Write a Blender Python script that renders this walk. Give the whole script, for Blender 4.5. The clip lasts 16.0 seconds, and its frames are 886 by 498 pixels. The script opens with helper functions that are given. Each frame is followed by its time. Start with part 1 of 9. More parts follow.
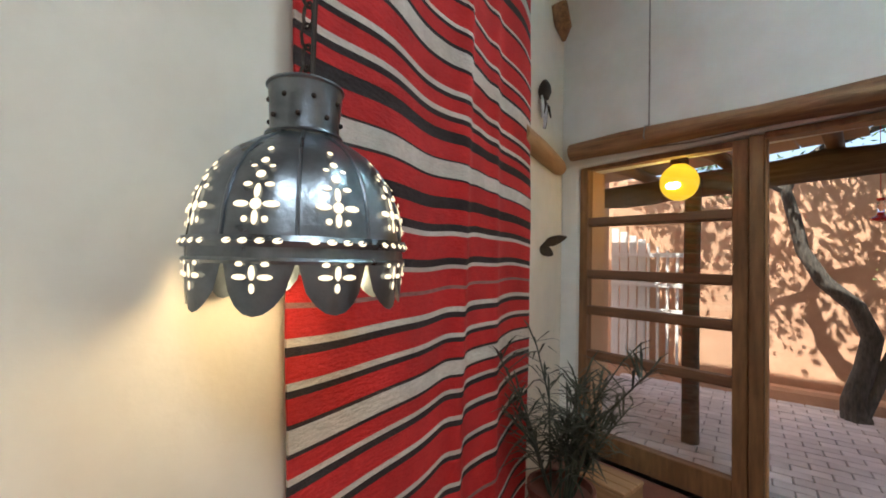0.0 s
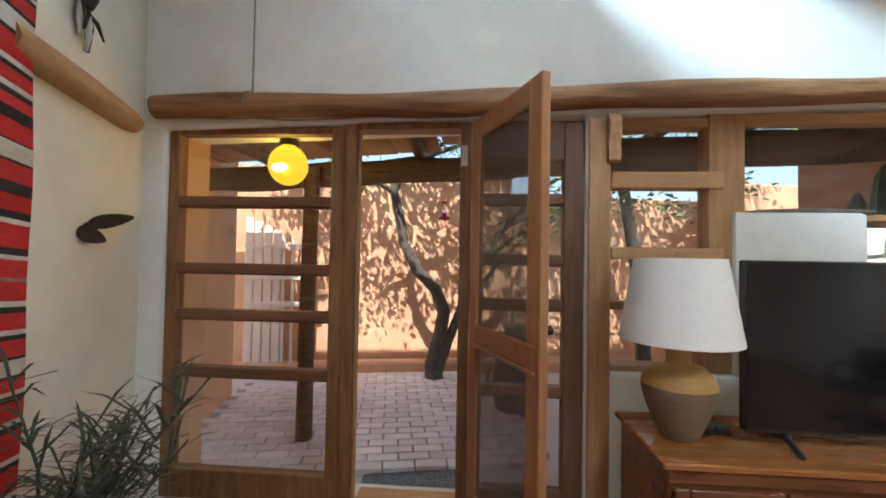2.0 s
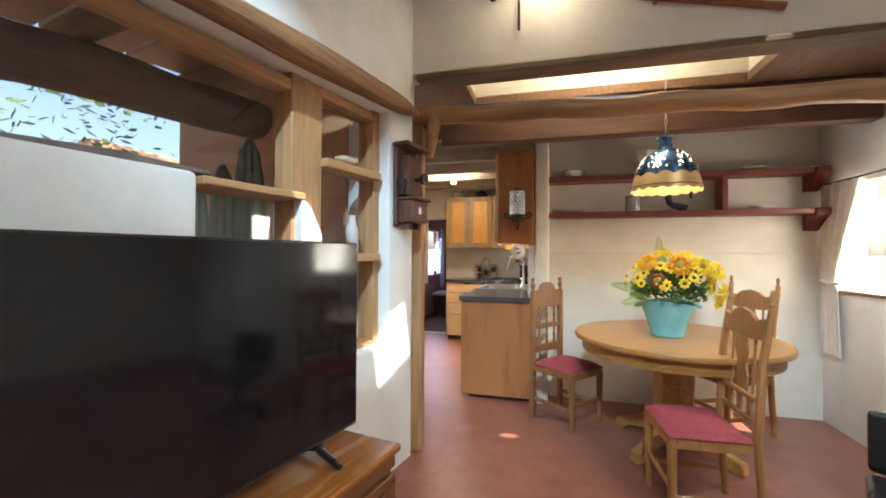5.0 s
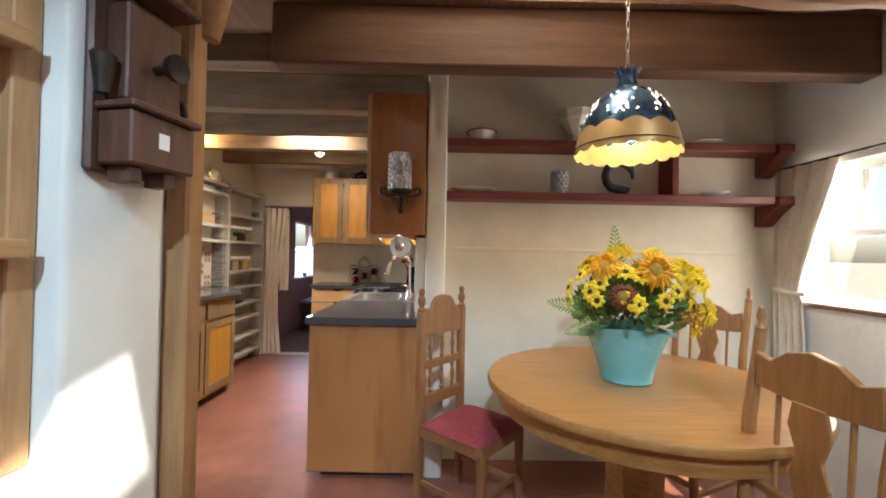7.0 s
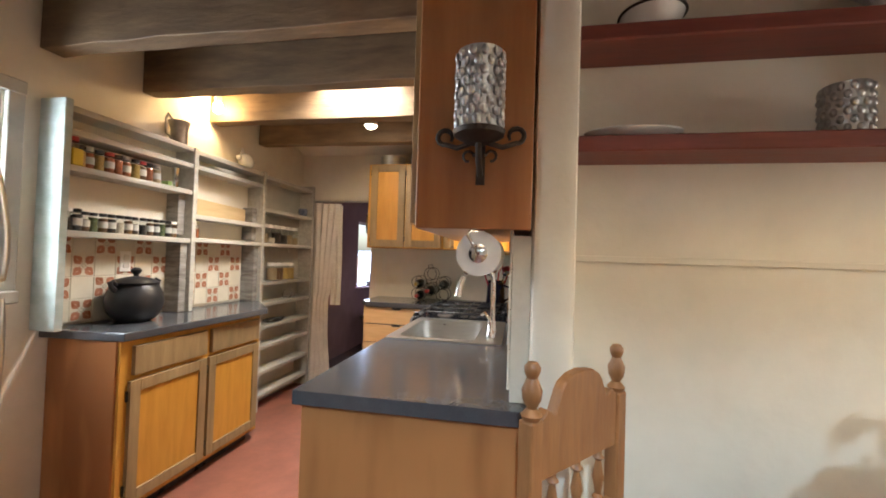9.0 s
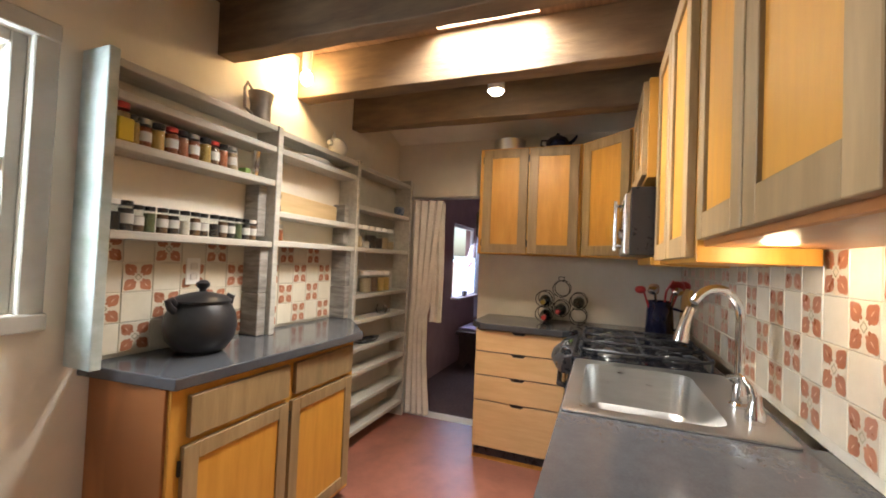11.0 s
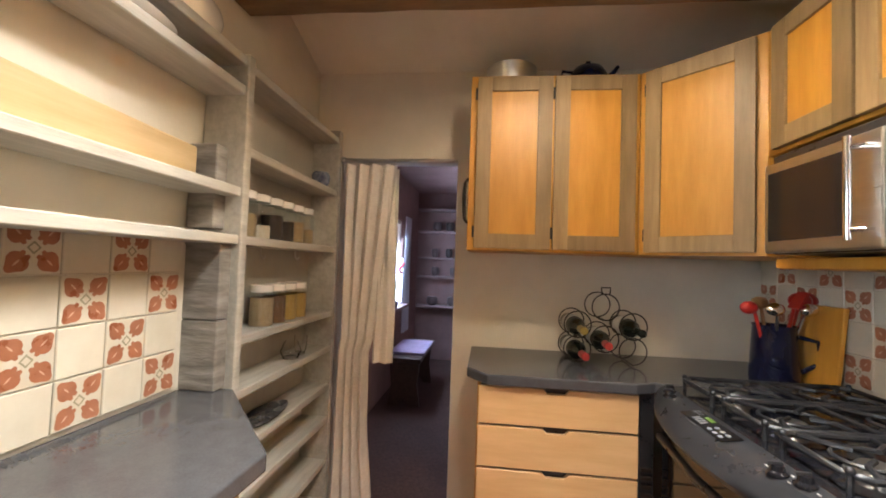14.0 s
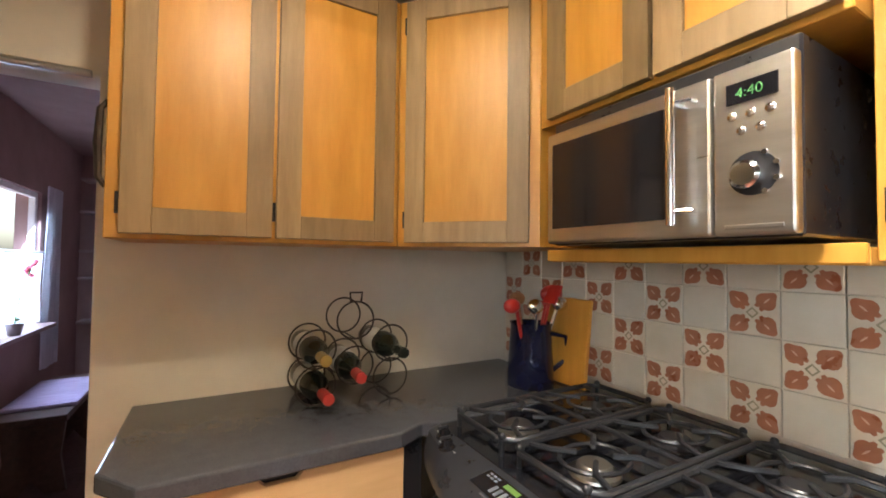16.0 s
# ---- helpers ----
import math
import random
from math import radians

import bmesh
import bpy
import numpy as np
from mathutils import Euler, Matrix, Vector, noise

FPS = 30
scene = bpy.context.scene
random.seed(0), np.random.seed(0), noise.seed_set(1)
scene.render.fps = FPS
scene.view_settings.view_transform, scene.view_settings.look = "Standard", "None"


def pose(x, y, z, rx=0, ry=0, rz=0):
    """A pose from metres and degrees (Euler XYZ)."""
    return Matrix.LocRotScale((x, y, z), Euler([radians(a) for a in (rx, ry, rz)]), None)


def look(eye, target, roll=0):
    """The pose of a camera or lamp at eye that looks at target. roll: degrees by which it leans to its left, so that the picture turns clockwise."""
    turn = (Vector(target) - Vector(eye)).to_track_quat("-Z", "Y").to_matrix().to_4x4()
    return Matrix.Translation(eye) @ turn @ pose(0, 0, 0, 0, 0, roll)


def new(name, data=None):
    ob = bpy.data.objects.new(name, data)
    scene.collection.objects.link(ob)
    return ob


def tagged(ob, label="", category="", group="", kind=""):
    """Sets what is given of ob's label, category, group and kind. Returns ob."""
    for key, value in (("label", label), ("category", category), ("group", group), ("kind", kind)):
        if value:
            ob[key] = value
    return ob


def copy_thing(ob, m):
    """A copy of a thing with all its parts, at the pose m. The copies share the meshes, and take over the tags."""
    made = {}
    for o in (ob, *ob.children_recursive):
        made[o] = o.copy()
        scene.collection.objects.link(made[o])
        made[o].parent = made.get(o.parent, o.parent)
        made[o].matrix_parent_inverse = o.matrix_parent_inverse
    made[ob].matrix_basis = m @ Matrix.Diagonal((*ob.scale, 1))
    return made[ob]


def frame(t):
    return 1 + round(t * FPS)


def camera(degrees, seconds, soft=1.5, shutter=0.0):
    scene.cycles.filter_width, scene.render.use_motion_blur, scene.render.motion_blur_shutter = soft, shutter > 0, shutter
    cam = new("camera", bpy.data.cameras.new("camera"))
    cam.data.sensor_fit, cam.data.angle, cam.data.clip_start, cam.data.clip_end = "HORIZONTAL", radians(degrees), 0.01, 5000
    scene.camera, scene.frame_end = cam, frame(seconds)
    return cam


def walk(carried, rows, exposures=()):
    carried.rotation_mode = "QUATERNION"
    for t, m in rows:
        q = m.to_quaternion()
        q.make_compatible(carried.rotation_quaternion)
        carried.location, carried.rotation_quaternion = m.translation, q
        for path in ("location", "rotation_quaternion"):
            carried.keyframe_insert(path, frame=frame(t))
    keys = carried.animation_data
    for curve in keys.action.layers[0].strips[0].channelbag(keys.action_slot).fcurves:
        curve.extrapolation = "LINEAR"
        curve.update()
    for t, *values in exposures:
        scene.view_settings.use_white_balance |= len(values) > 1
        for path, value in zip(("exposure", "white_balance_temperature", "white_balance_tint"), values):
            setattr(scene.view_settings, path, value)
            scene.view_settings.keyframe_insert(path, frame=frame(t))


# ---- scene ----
cam = camera(94.7, 16.0, soft=1.8)
PATH = [
    (0.0, pose(-0.146, -0.312, 1.324, 91.454, -1.2, 36.889)),
    (0.5, pose(-0.129, -0.235, 1.322, 91.553, -1.382, 24.95)),
    (1.0, pose(-0.027, -0.089, 1.317, 91.464, -1.184, 13.95)),
    (1.5, pose(0.027, 0.060, 1.316, 91.4, -1.2, 3.30)),
    (2.0, pose(0.099, 0.198, 1.316, 91.4, -1.0, -7.30)),
    (2.5, pose(0.128, 0.350, 1.302, 91.5, -0.8, -18.50)),
    (3.0, pose(0.242, 0.444, 1.295, 91.3, -0.5, -30.10)),
    (3.5, pose(0.452, 0.558, 1.295, 91.1, -0.3, -41.70)),
    (4.0, pose(0.688, 0.634, 1.302, 90.8, -0.4, -53.30)),
    (4.5, pose(0.978, 0.689, 1.302, 90.7, -0.3, -64.70)),
    (5.0, pose(1.237, 0.704, 1.295, 90.6, -0.3, -75.20)),
    (7.5, pose(2.886, 0.794, 1.274, 90.8, -1.1, -90.50)),
    (8.0, pose(3.223, 0.856, 1.288, 91.0, -1.3, -88.40)),
    (8.5, pose(3.507, 0.846, 1.288, 91.2, -1.6, -84.60)),
    (9.0, pose(3.751, 0.874, 1.302, 91.3, -1.8, -79.40)),
    (9.5, pose(3.965, 1.010, 1.302, 91.5, -2.1, -73.60)),
    (10.0, pose(4.124, 1.138, 1.309, 91.5, -2.4, -68.70)),
    (12.5, pose(4.952, 1.834, 1.330, 91.7, -2.7, -69.50)),
    (13.0, pose(5.152, 1.968, 1.330, 91.9, -2.5, -73.50)),
    (13.5, pose(5.334, 2.086, 1.330, 92.0, -2.3, -78.20)),
    (14.0, pose(5.542, 2.164, 1.316, 92.1, -2.0, -83.70)),
    (14.5, pose(5.751, 2.187, 1.330, 92.2, -1.7, -90.30)),
    (15.0, pose(5.918, 2.203, 1.337, 92.0, -1.4, -98.40)),
    (15.5, pose(6.037, 2.163, 1.337, 91.8, -1.0, -108.00)),
    (16.0, pose(6.146, 2.037, 1.337, 91.7, -0.7, -119.20)),
]
walk(cam, PATH, [(0.0, 1.1), (1.5, 1.15), (2.5, 1.3), (3.2, 1.05), (4.0, 1.1), (5.0, 1.3), (8.0, 0.95), (8.6, 1.2), (9.2, 1.2), (10.0, 1.1), (12.5, 1.12), (13.5, 1.25), (14.5, 1.45), (15.2, 1.5), (16.0, 1.4)])

# ---- world, sun, large lights ----
world = bpy.data.worlds.new("world")
scene.world = world
world.use_nodes = True
wn = world.node_tree.nodes
sky = wn.new("ShaderNodeTexSky")
sky.sky_type = "NISHITA"
sky.sun_disc = False
sky.sun_elevation = radians(58)
sky.sun_rotation = radians(200)
sky.dust_density = 2.5
sky.ozone_density = 0.2
world.node_tree.links.new(sky.outputs[0], wn["Background"].inputs[0])
wn["Background"].inputs[1].default_value = 0.15
SUN_WAY = Vector((0.18, 0.50, -0.85))
sun = new("sun", bpy.data.lights.new("sun", "SUN"))
sun.data.energy, sun.data.angle, sun.data.color = 5.0, radians(0.5), (1.0, 0.94, 0.85)
sun.matrix_world = look((0, 0, 8), Vector((0, 0, 8)) + SUN_WAY)


def area_light(name, at, to, w, h, watts, colour):
    ob = new(name, bpy.data.lights.new(name, "AREA"))
    ob.data.shape, ob.data.size, ob.data.size_y = "RECTANGLE", w, h
    ob.data.energy, ob.data.color = watts, colour
    ob.matrix_world = look(at, to)
    return ob


def bulb_light(name, at, watts, colour, radius=0.03):
    ob = new(name, bpy.data.lights.new(name, "POINT"))
    ob.data.energy, ob.data.color, ob.data.shadow_soft_size = watts, colour, radius
    ob.location = at
    return ob


LAMP_X, LAMP_Y = -0.728, 0.08
DAY = (0.80, 0.90, 1.0)
WARM = (1.0, 0.72, 0.42)
area_light("skylight_daylight", (-0.03, 0.78, 3.86), (2.2, 1.9, 2.3), 0.14, 0.08, 95, (0.54, 0.79, 1.0))
# added general fill for the living room, in an unseen roof opening
area_light("skylight_daylight", (1.5, -1.2, 3.55), (1.1, -0.9, 0), 1.2, 1.0, 42, (0.78, 0.90, 1.0)).data.spread = radians(140)
area_light("skylight_daylight", (4.15, 0.35, 3.02), (4.2, 0.3, 0), 0.45, 1.6, 21, (1.0, 0.86, 0.66)).data.spread = radians(172)
area_light("skylight_daylight", (6.10, 1.95, 2.64), (6.10, 1.95, 0), 0.32, 0.48, 30, (0.98, 0.96, 0.92)).data.spread = radians(150)
area_light("window_daylight", (4.62, -1.50, 1.42), (4.4, 0, 1.0), 0.5, 0.7, 10, (1.0, 0.93, 0.82))
area_light("window_daylight", (4.87, 3.24, 1.5), (4.95, 2.0, 1.2), 0.45, 0.8, 20, DAY)
area_light("window_daylight", (9.75, 3.25, 1.32), (9.85, 2.4, 0.9), 0.85, 0.9, 30, (0.52, 0.68, 1.0))
bulb_light("ceiling_bulb", (6.22, 2.96, 2.30), 5.5, (1.0, 0.64, 0.30), 0.035)
spot = new("spot_bulb", bpy.data.lights.new("spot_bulb", "SPOT"))
spot.data.energy, spot.data.color, spot.data.shadow_soft_size = 11.0, (1.0, 0.80, 0.56), 0.04
spot.data.spot_size, spot.data.spot_blend = radians(165), 0.5
spot.matrix_world = look((6.57, 1.97, 2.22), (6.85, 1.80, 0.5))
# warm point light added under the end cabinet; no lamp is built there
bulb_light("under_cabinet_bulb", (5.5, 1.05, 1.375), 1.5, (1.0, 0.76, 0.45), 0.03)
bulb_light("pendant_bulb", (4.30, -0.05, 1.82), 2.8, (1.0, 0.76, 0.45), 0.03)
bulb_light("filigree_bulb", (LAMP_X, LAMP_Y, 1.30), 0.85, (1.0, 0.76, 0.44), 0.05)
bulb_light("porch_bulb", (-0.506, 2.671, 1.848), 1.6, (1.0, 0.66, 0.15), 0.05)

# ---- materials ----


def material(name, a, b, scale=8.0, rough=0.6, metal=0.0, bump=0.1, stretch=(1, 1, 1), stain=0.15, spread=0.0, bump_scale=None,
             wave=0.0, coat=0.0, world_space=False):
    """Two colours mixed by a fine noise, stained by a broad one, with relief from the fine noise."""
    m = bpy.data.materials.new(name)
    m.use_nodes = True
    n, k = m.node_tree.nodes, m.node_tree.links.new
    p = n["Principled BSDF"]
    tc = n.new("ShaderNodeTexCoord")
    mp = n.new("ShaderNodeMapping")
    mp.inputs["Scale"].default_value = stretch
    if world_space:
        geo = n.new("ShaderNodeNewGeometry")
        k(geo.outputs["Position"], mp.inputs["Vector"])
    else:
        k(tc.outputs["Object"], mp.inputs["Vector"])
    info = n.new("ShaderNodeObjectInfo")
    add = n.new("ShaderNodeVectorMath")
    k(mp.outputs[0], add.inputs[0])
    comb = n.new("ShaderNodeMath")
    comb.operation = "MULTIPLY"
    comb.inputs[1].default_value = 37.0
    k(info.outputs["Random"], comb.inputs[0])
    k(comb.outputs[0], add.inputs[1])
    fine = n.new("ShaderNodeTexNoise")
    fine.inputs["Scale"].default_value = scale
    fine.inputs["Detail"].default_value = 6.0
    fine.inputs["Roughness"].default_value = 0.6
    k(add.outputs[0], fine.inputs["Vector"])
    fac = fine.outputs[0]
    if wave:
        wv = n.new("ShaderNodeTexWave")
        wv.inputs["Scale"].default_value = wave
        wv.inputs["Distortion"].default_value = 6.0
        wv.inputs["Detail"].default_value = 3.0
        wv.inputs["Detail Scale"].default_value = 1.5
        k(add.outputs[0], wv.inputs["Vector"])
        mixf = n.new("ShaderNodeMath")
        mixf.operation = "MULTIPLY_ADD"
        mixf.inputs[1].default_value = 0.55
        k(wv.outputs["Fac"], mixf.inputs[0])
        half = n.new("ShaderNodeMath")
        half.operation = "MULTIPLY"
        half.inputs[1].default_value = 0.45
        k(fine.outputs[0], half.inputs[0])
        k(half.outputs[0], mixf.inputs[2])
        fac = mixf.outputs[0]
    ramp = n.new("ShaderNodeValToRGB")
    ramp.color_ramp.elements[0].position, ramp.color_ramp.elements[1].position = 0.3, 0.7
    ramp.color_ramp.elements[0].color, ramp.color_ramp.elements[1].color = (*a, 1), (*b, 1)
    k(fac, ramp.inputs[0])
    broad = n.new("ShaderNodeTexNoise")
    broad.inputs["Scale"].default_value = max(0.8, scale * 0.12)
    broad.inputs["Detail"].default_value = 3.0
    k(tc.outputs["Object"] if not world_space else geo.outputs["Position"], broad.inputs["Vector"])
    rng = n.new("ShaderNodeMapRange")
    rng.inputs["From Min"].default_value, rng.inputs["From Max"].default_value = 0.3, 0.7
    rng.inputs["To Min"].default_value, rng.inputs["To Max"].default_value = 1.0 - stain, 1.0 + stain * 0.5
    k(broad.outputs[0], rng.inputs["Value"])
    mul = n.new("ShaderNodeMix")
    mul.data_type, mul.blend_type = "RGBA", "MULTIPLY"
    mul.inputs["Factor"].default_value = 1.0
    k(ramp.outputs[0], mul.inputs["A"])
    last = rng.outputs[0]
    if spread:
        var = n.new("ShaderNodeMapRange")
        var.inputs["To Min"].default_value, var.inputs["To Max"].default_value = 1 - spread, 1 + spread
        k(info.outputs["Random"], var.inputs["Value"])
        both = n.new("ShaderNodeMath")
        both.operation = "MULTIPLY"
        k(rng.outputs[0], both.inputs[0])
        k(var.outputs[0], both.inputs[1])
        last = both.outputs[0]
    k(last, mul.inputs["B"])
    k(mul.outputs["Result"], p.inputs["Base Color"])
    p.inputs["Metallic"].default_value = metal
    rr = n.new("ShaderNodeMapRange")
    rr.inputs["To Min"].default_value, rr.inputs["To Max"].default_value = max(0.02, rough - 0.12), min(1.0, rough + 0.12)
    k(fine.outputs[0], rr.inputs["Value"])
    k(rr.outputs[0], p.inputs["Roughness"])
    p.inputs["Coat Weight"].default_value = coat
    if bump:
        bp = n.new("ShaderNodeBump")
        bp.inputs["Strength"].default_value = bump
        bp.inputs["Distance"].default_value = 0.02
        src = fac
        if bump_scale:
            bn = n.new("ShaderNodeTexNoise")
            bn.inputs["Scale"].default_value = bump_scale
            bn.inputs["Detail"].default_value = 5.0
            k(add.outputs[0], bn.inputs["Vector"])
            src = bn.outputs[0]
        k(src, bp.inputs["Height"])
        k(bp.outputs[0], p.inputs["Normal"])
    return m


def glass(name, colour=(1, 1, 1), rough=0.0):
    m = bpy.data.materials.new(name)
    m.use_nodes = True
    p = m.node_tree.nodes["Principled BSDF"]
    p.inputs["Base Color"].default_value = (*colour, 1)
    p.inputs["Roughness"].default_value = rough
    p.inputs["Transmission Weight"].default_value = 1.0
    p.inputs["IOR"].default_value = 1.45
    return m


def pane_glass(name):
    """Thin window glass: clear, with a faint mirror."""
    m = bpy.data.materials.new(name)
    m.use_nodes = True
    n, k = m.node_tree.nodes, m.node_tree.links.new
    out = n["Material Output"]
    n.remove(n["Principled BSDF"])
    tr = n.new("ShaderNodeBsdfTransparent")
    tr.inputs[0].default_value = (0.93, 0.95, 0.95, 1)
    gl = n.new("ShaderNodeBsdfGlossy")
    gl.inputs["Roughness"].default_value = 0.02
    mix = n.new("ShaderNodeMixShader")
    mix.inputs[0].default_value = 0.06
    k(tr.outputs[0], mix.inputs[1])
    k(gl.outputs[0], mix.inputs[2])
    k(mix.outputs[0], out.inputs[0])
    return m


def glow(name, colour, strength, base=(0.8, 0.8, 0.8)):
    m = bpy.data.materials.new(name)
    m.use_nodes = True
    p = m.node_tree.nodes["Principled BSDF"]
    p.inputs["Base Color"].default_value = (*base, 1)
    p.inputs["Emission Color"].default_value = (*colour, 1)
    p.inputs["Emission Strength"].default_value = strength
    return m


PLASTER = material("plaster", (0.70, 0.64, 0.53), (0.78, 0.72, 0.61), 5, 0.85, bump=0.12, bump_scale=14, stain=0.10, world_space=True)
PLASTER_W = material("white_plaster", (0.74, 0.73, 0.68), (0.82, 0.81, 0.77), 5, 0.85, bump=0.25, bump_scale=12, stain=0.06, world_space=True)
FLOOR = material("red_floor", (0.20, 0.075, 0.05), (0.32, 0.125, 0.085), 7, 0.38, bump=0.08, stain=0.25, world_space=True)
LOG = material("log_wood", (0.15, 0.066, 0.028), (0.37, 0.185, 0.078), 9, 0.6, bump=0.6, stretch=(0.35, 5, 5), stain=0.25)
FRAME = material("frame_wood", (0.13, 0.058, 0.022), (0.29, 0.14, 0.056), 10, 0.5, bump=0.15, stretch=(3, 3, 0.4), stain=0.2, spread=0.12)
RUNGV = material("dark_stile_wood", (0.10, 0.042, 0.022), (0.19, 0.085, 0.045), 10, 0.5, bump=0.15, stretch=(4, 4, 0.4), stain=0.2)
LOGY = material("honey_log", (0.30, 0.145, 0.055), (0.50, 0.27, 0.115), 6, 0.55, bump=0.4, stretch=(4, 0.3, 4), stain=0.3)
RUNG = material("rung_wood", (0.14, 0.065, 0.035), (0.25, 0.12, 0.06), 10, 0.5, bump=0.15, stretch=(0.4, 4, 4), stain=0.2)
PLANK = material("plank_wood", (0.36, 0.19, 0.08), (0.52, 0.30, 0.14), 9, 0.55, bump=0.15, stretch=(0.4, 4, 4), stain=0.2, spread=0.1)
PLANKV = material("upright_plank_wood", (0.34, 0.175, 0.075), (0.50, 0.28, 0.13), 9, 0.55, bump=0.15, stretch=(4, 4, 0.4), stain=0.2, spread=0.1)
BEAM = material("old_beam_wood", (0.12, 0.072, 0.038), (0.26, 0.165, 0.085), 6, 0.75, bump=0.3, stretch=(2.5, 0.5, 2.5), stain=0.4, spread=0.1)
BOARD = material("ceiling_board_wood", (0.14, 0.07, 0.035), (0.26, 0.14, 0.07), 9, 0.7, bump=0.25, stretch=(0.4, 5, 5), stain=0.3)
PALE_BOARD = material("whitewashed_board", (0.60, 0.56, 0.46), (0.74, 0.70, 0.60), 9, 0.7, bump=0.2, stretch=(4, 0.5, 4), stain=0.25)
MAPLE = material("maple", (0.50, 0.23, 0.030), (0.63, 0.315, 0.055), 7, 0.42, bump=0.04, stretch=(4, 4, 0.5), stain=0.12, spread=0.05)
MAPLE_D = material("grey_maple_stile", (0.25, 0.165, 0.075), (0.38, 0.26, 0.13), 7, 0.5, bump=0.06, stretch=(4, 4, 0.5), stain=0.35, spread=0.18)
# drawer maple made paler, with the spot lamp's light put into the colour
SPOTLIT_MAPLE = material("spotlit_drawer_maple", (0.58, 0.35, 0.155), (0.68, 0.44, 0.215), 7, 0.45, bump=0.04, stretch=(4, 0.5, 4), stain=0.12, spread=0.05)
PLY = material("plywood_panel", (0.32, 0.118, 0.036), (0.50, 0.21, 0.070), 5, 0.5, bump=0.05, stretch=(2.5, 2.5, 0.5), stain=0.25, wave=1.1)
REDWOOD = material("red_brown_wood", (0.22, 0.075, 0.03), (0.32, 0.12, 0.05), 8, 0.4, bump=0.06, stretch=(3, 3, 0.5), stain=0.2)
OAK = material("oak", (0.33, 0.14, 0.032), (0.54, 0.265, 0.078), 8, 0.35, bump=0.08, stretch=(7, 0.5, 7), stain=0.3, coat=0.2)
CHAIRWOOD = material("carved_chair_wood", (0.23, 0.095, 0.033), (0.34, 0.155, 0.058), 12, 0.45, bump=0.12, stretch=(4, 4, 0.6), stain=0.2)
CHAIRWOOD_L = material("golden_oak_chair", (0.30, 0.13, 0.04), (0.43, 0.205, 0.07), 12, 0.4, bump=0.1, stretch=(4, 4, 0.6), stain=0.2)
CHERRY = material("cherry_veneer", (0.12, 0.042, 0.017), (0.21, 0.08, 0.03), 7, 0.3, bump=0.04, stretch=(0.5, 4, 4), stain=0.2, coat=0.4)
CHERRY_T = material("cherry_top", (0.23, 0.075, 0.016), (0.37, 0.145, 0.032), 6, 0.25, bump=0.03, stretch=(0.5, 4, 4), stain=0.2, coat=0.5)
GREYWASH = material("grey_washed_shelf", (0.38, 0.36, 0.31), (0.52, 0.50, 0.44), 10, 0.7, bump=0.15, stretch=(0.5, 4, 4), stain=0.2)
ROUGHPOST = material("rough_sawn_grey", (0.17, 0.15, 0.13), (0.46, 0.43, 0.39), 6, 0.85, bump=0.5, stretch=(1, 1, 5), stain=0.3)
STONE_CT = material("grey_countertop", (0.062, 0.064, 0.072), (0.078, 0.080, 0.088), 220, 0.16, bump=0.0, stain=0.1)
ADOBE = material("orange_adobe", (0.60, 0.34, 0.21), (0.70, 0.43, 0.28), 4, 0.9, bump=0.3, bump_scale=10, stain=0.15, world_space=True)
STEEL = material("brushed_steel", (0.50, 0.49, 0.47), (0.58, 0.57, 0.55), 14, 0.32, metal=1.0, bump=0.0, stretch=(0.6, 0.6, 5), stain=0.06)
CHROME = material("chrome", (0.75, 0.75, 0.75), (0.85, 0.85, 0.85), 5, 0.1, metal=1.0, bump=0.0, stain=0.02)
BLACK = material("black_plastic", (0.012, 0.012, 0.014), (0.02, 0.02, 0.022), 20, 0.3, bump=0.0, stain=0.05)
BLACK_GLOSS = material("black_gloss", (0.006, 0.006, 0.008), (0.01, 0.01, 0.012), 10, 0.05, bump=0.0, stain=0.05)
IRON = material("dark_iron", (0.025, 0.018, 0.014), (0.06, 0.045, 0.035), 25, 0.55, metal=0.6, bump=0.15, stain=0.2)
TIN = material("punched_tin", (0.36, 0.36, 0.37), (0.62, 0.62, 0.62), 14, 0.32, metal=1.0, bump=0.25, stain=0.25)
ENAMEL_W = material("white_enamel", (0.76, 0.75, 0.72), (0.82, 0.81, 0.78), 10, 0.25, bump=0.0, stain=0.05)
PANE = pane_glass("window_pane")
JARGLASS = pane_glass("jar_glass")

# ---- mesh helpers ----


def box(bm, x0, x1, y0, y1, z0, z1, m=None):
    vs = [bm.verts.new((x, y, z)) for x in (x0, x1) for y in (y0, y1) for z in (z0, z1)]
    if m is not None:
        for v in vs:
            v.co = m @ v.co
    for f in ((0, 1, 3, 2), (4, 6, 7, 5), (0, 4, 5, 1), (2, 3, 7, 6), (0, 2, 6, 4), (1, 5, 7, 3)):
        bm.faces.new([vs[i] for i in f])
    return vs


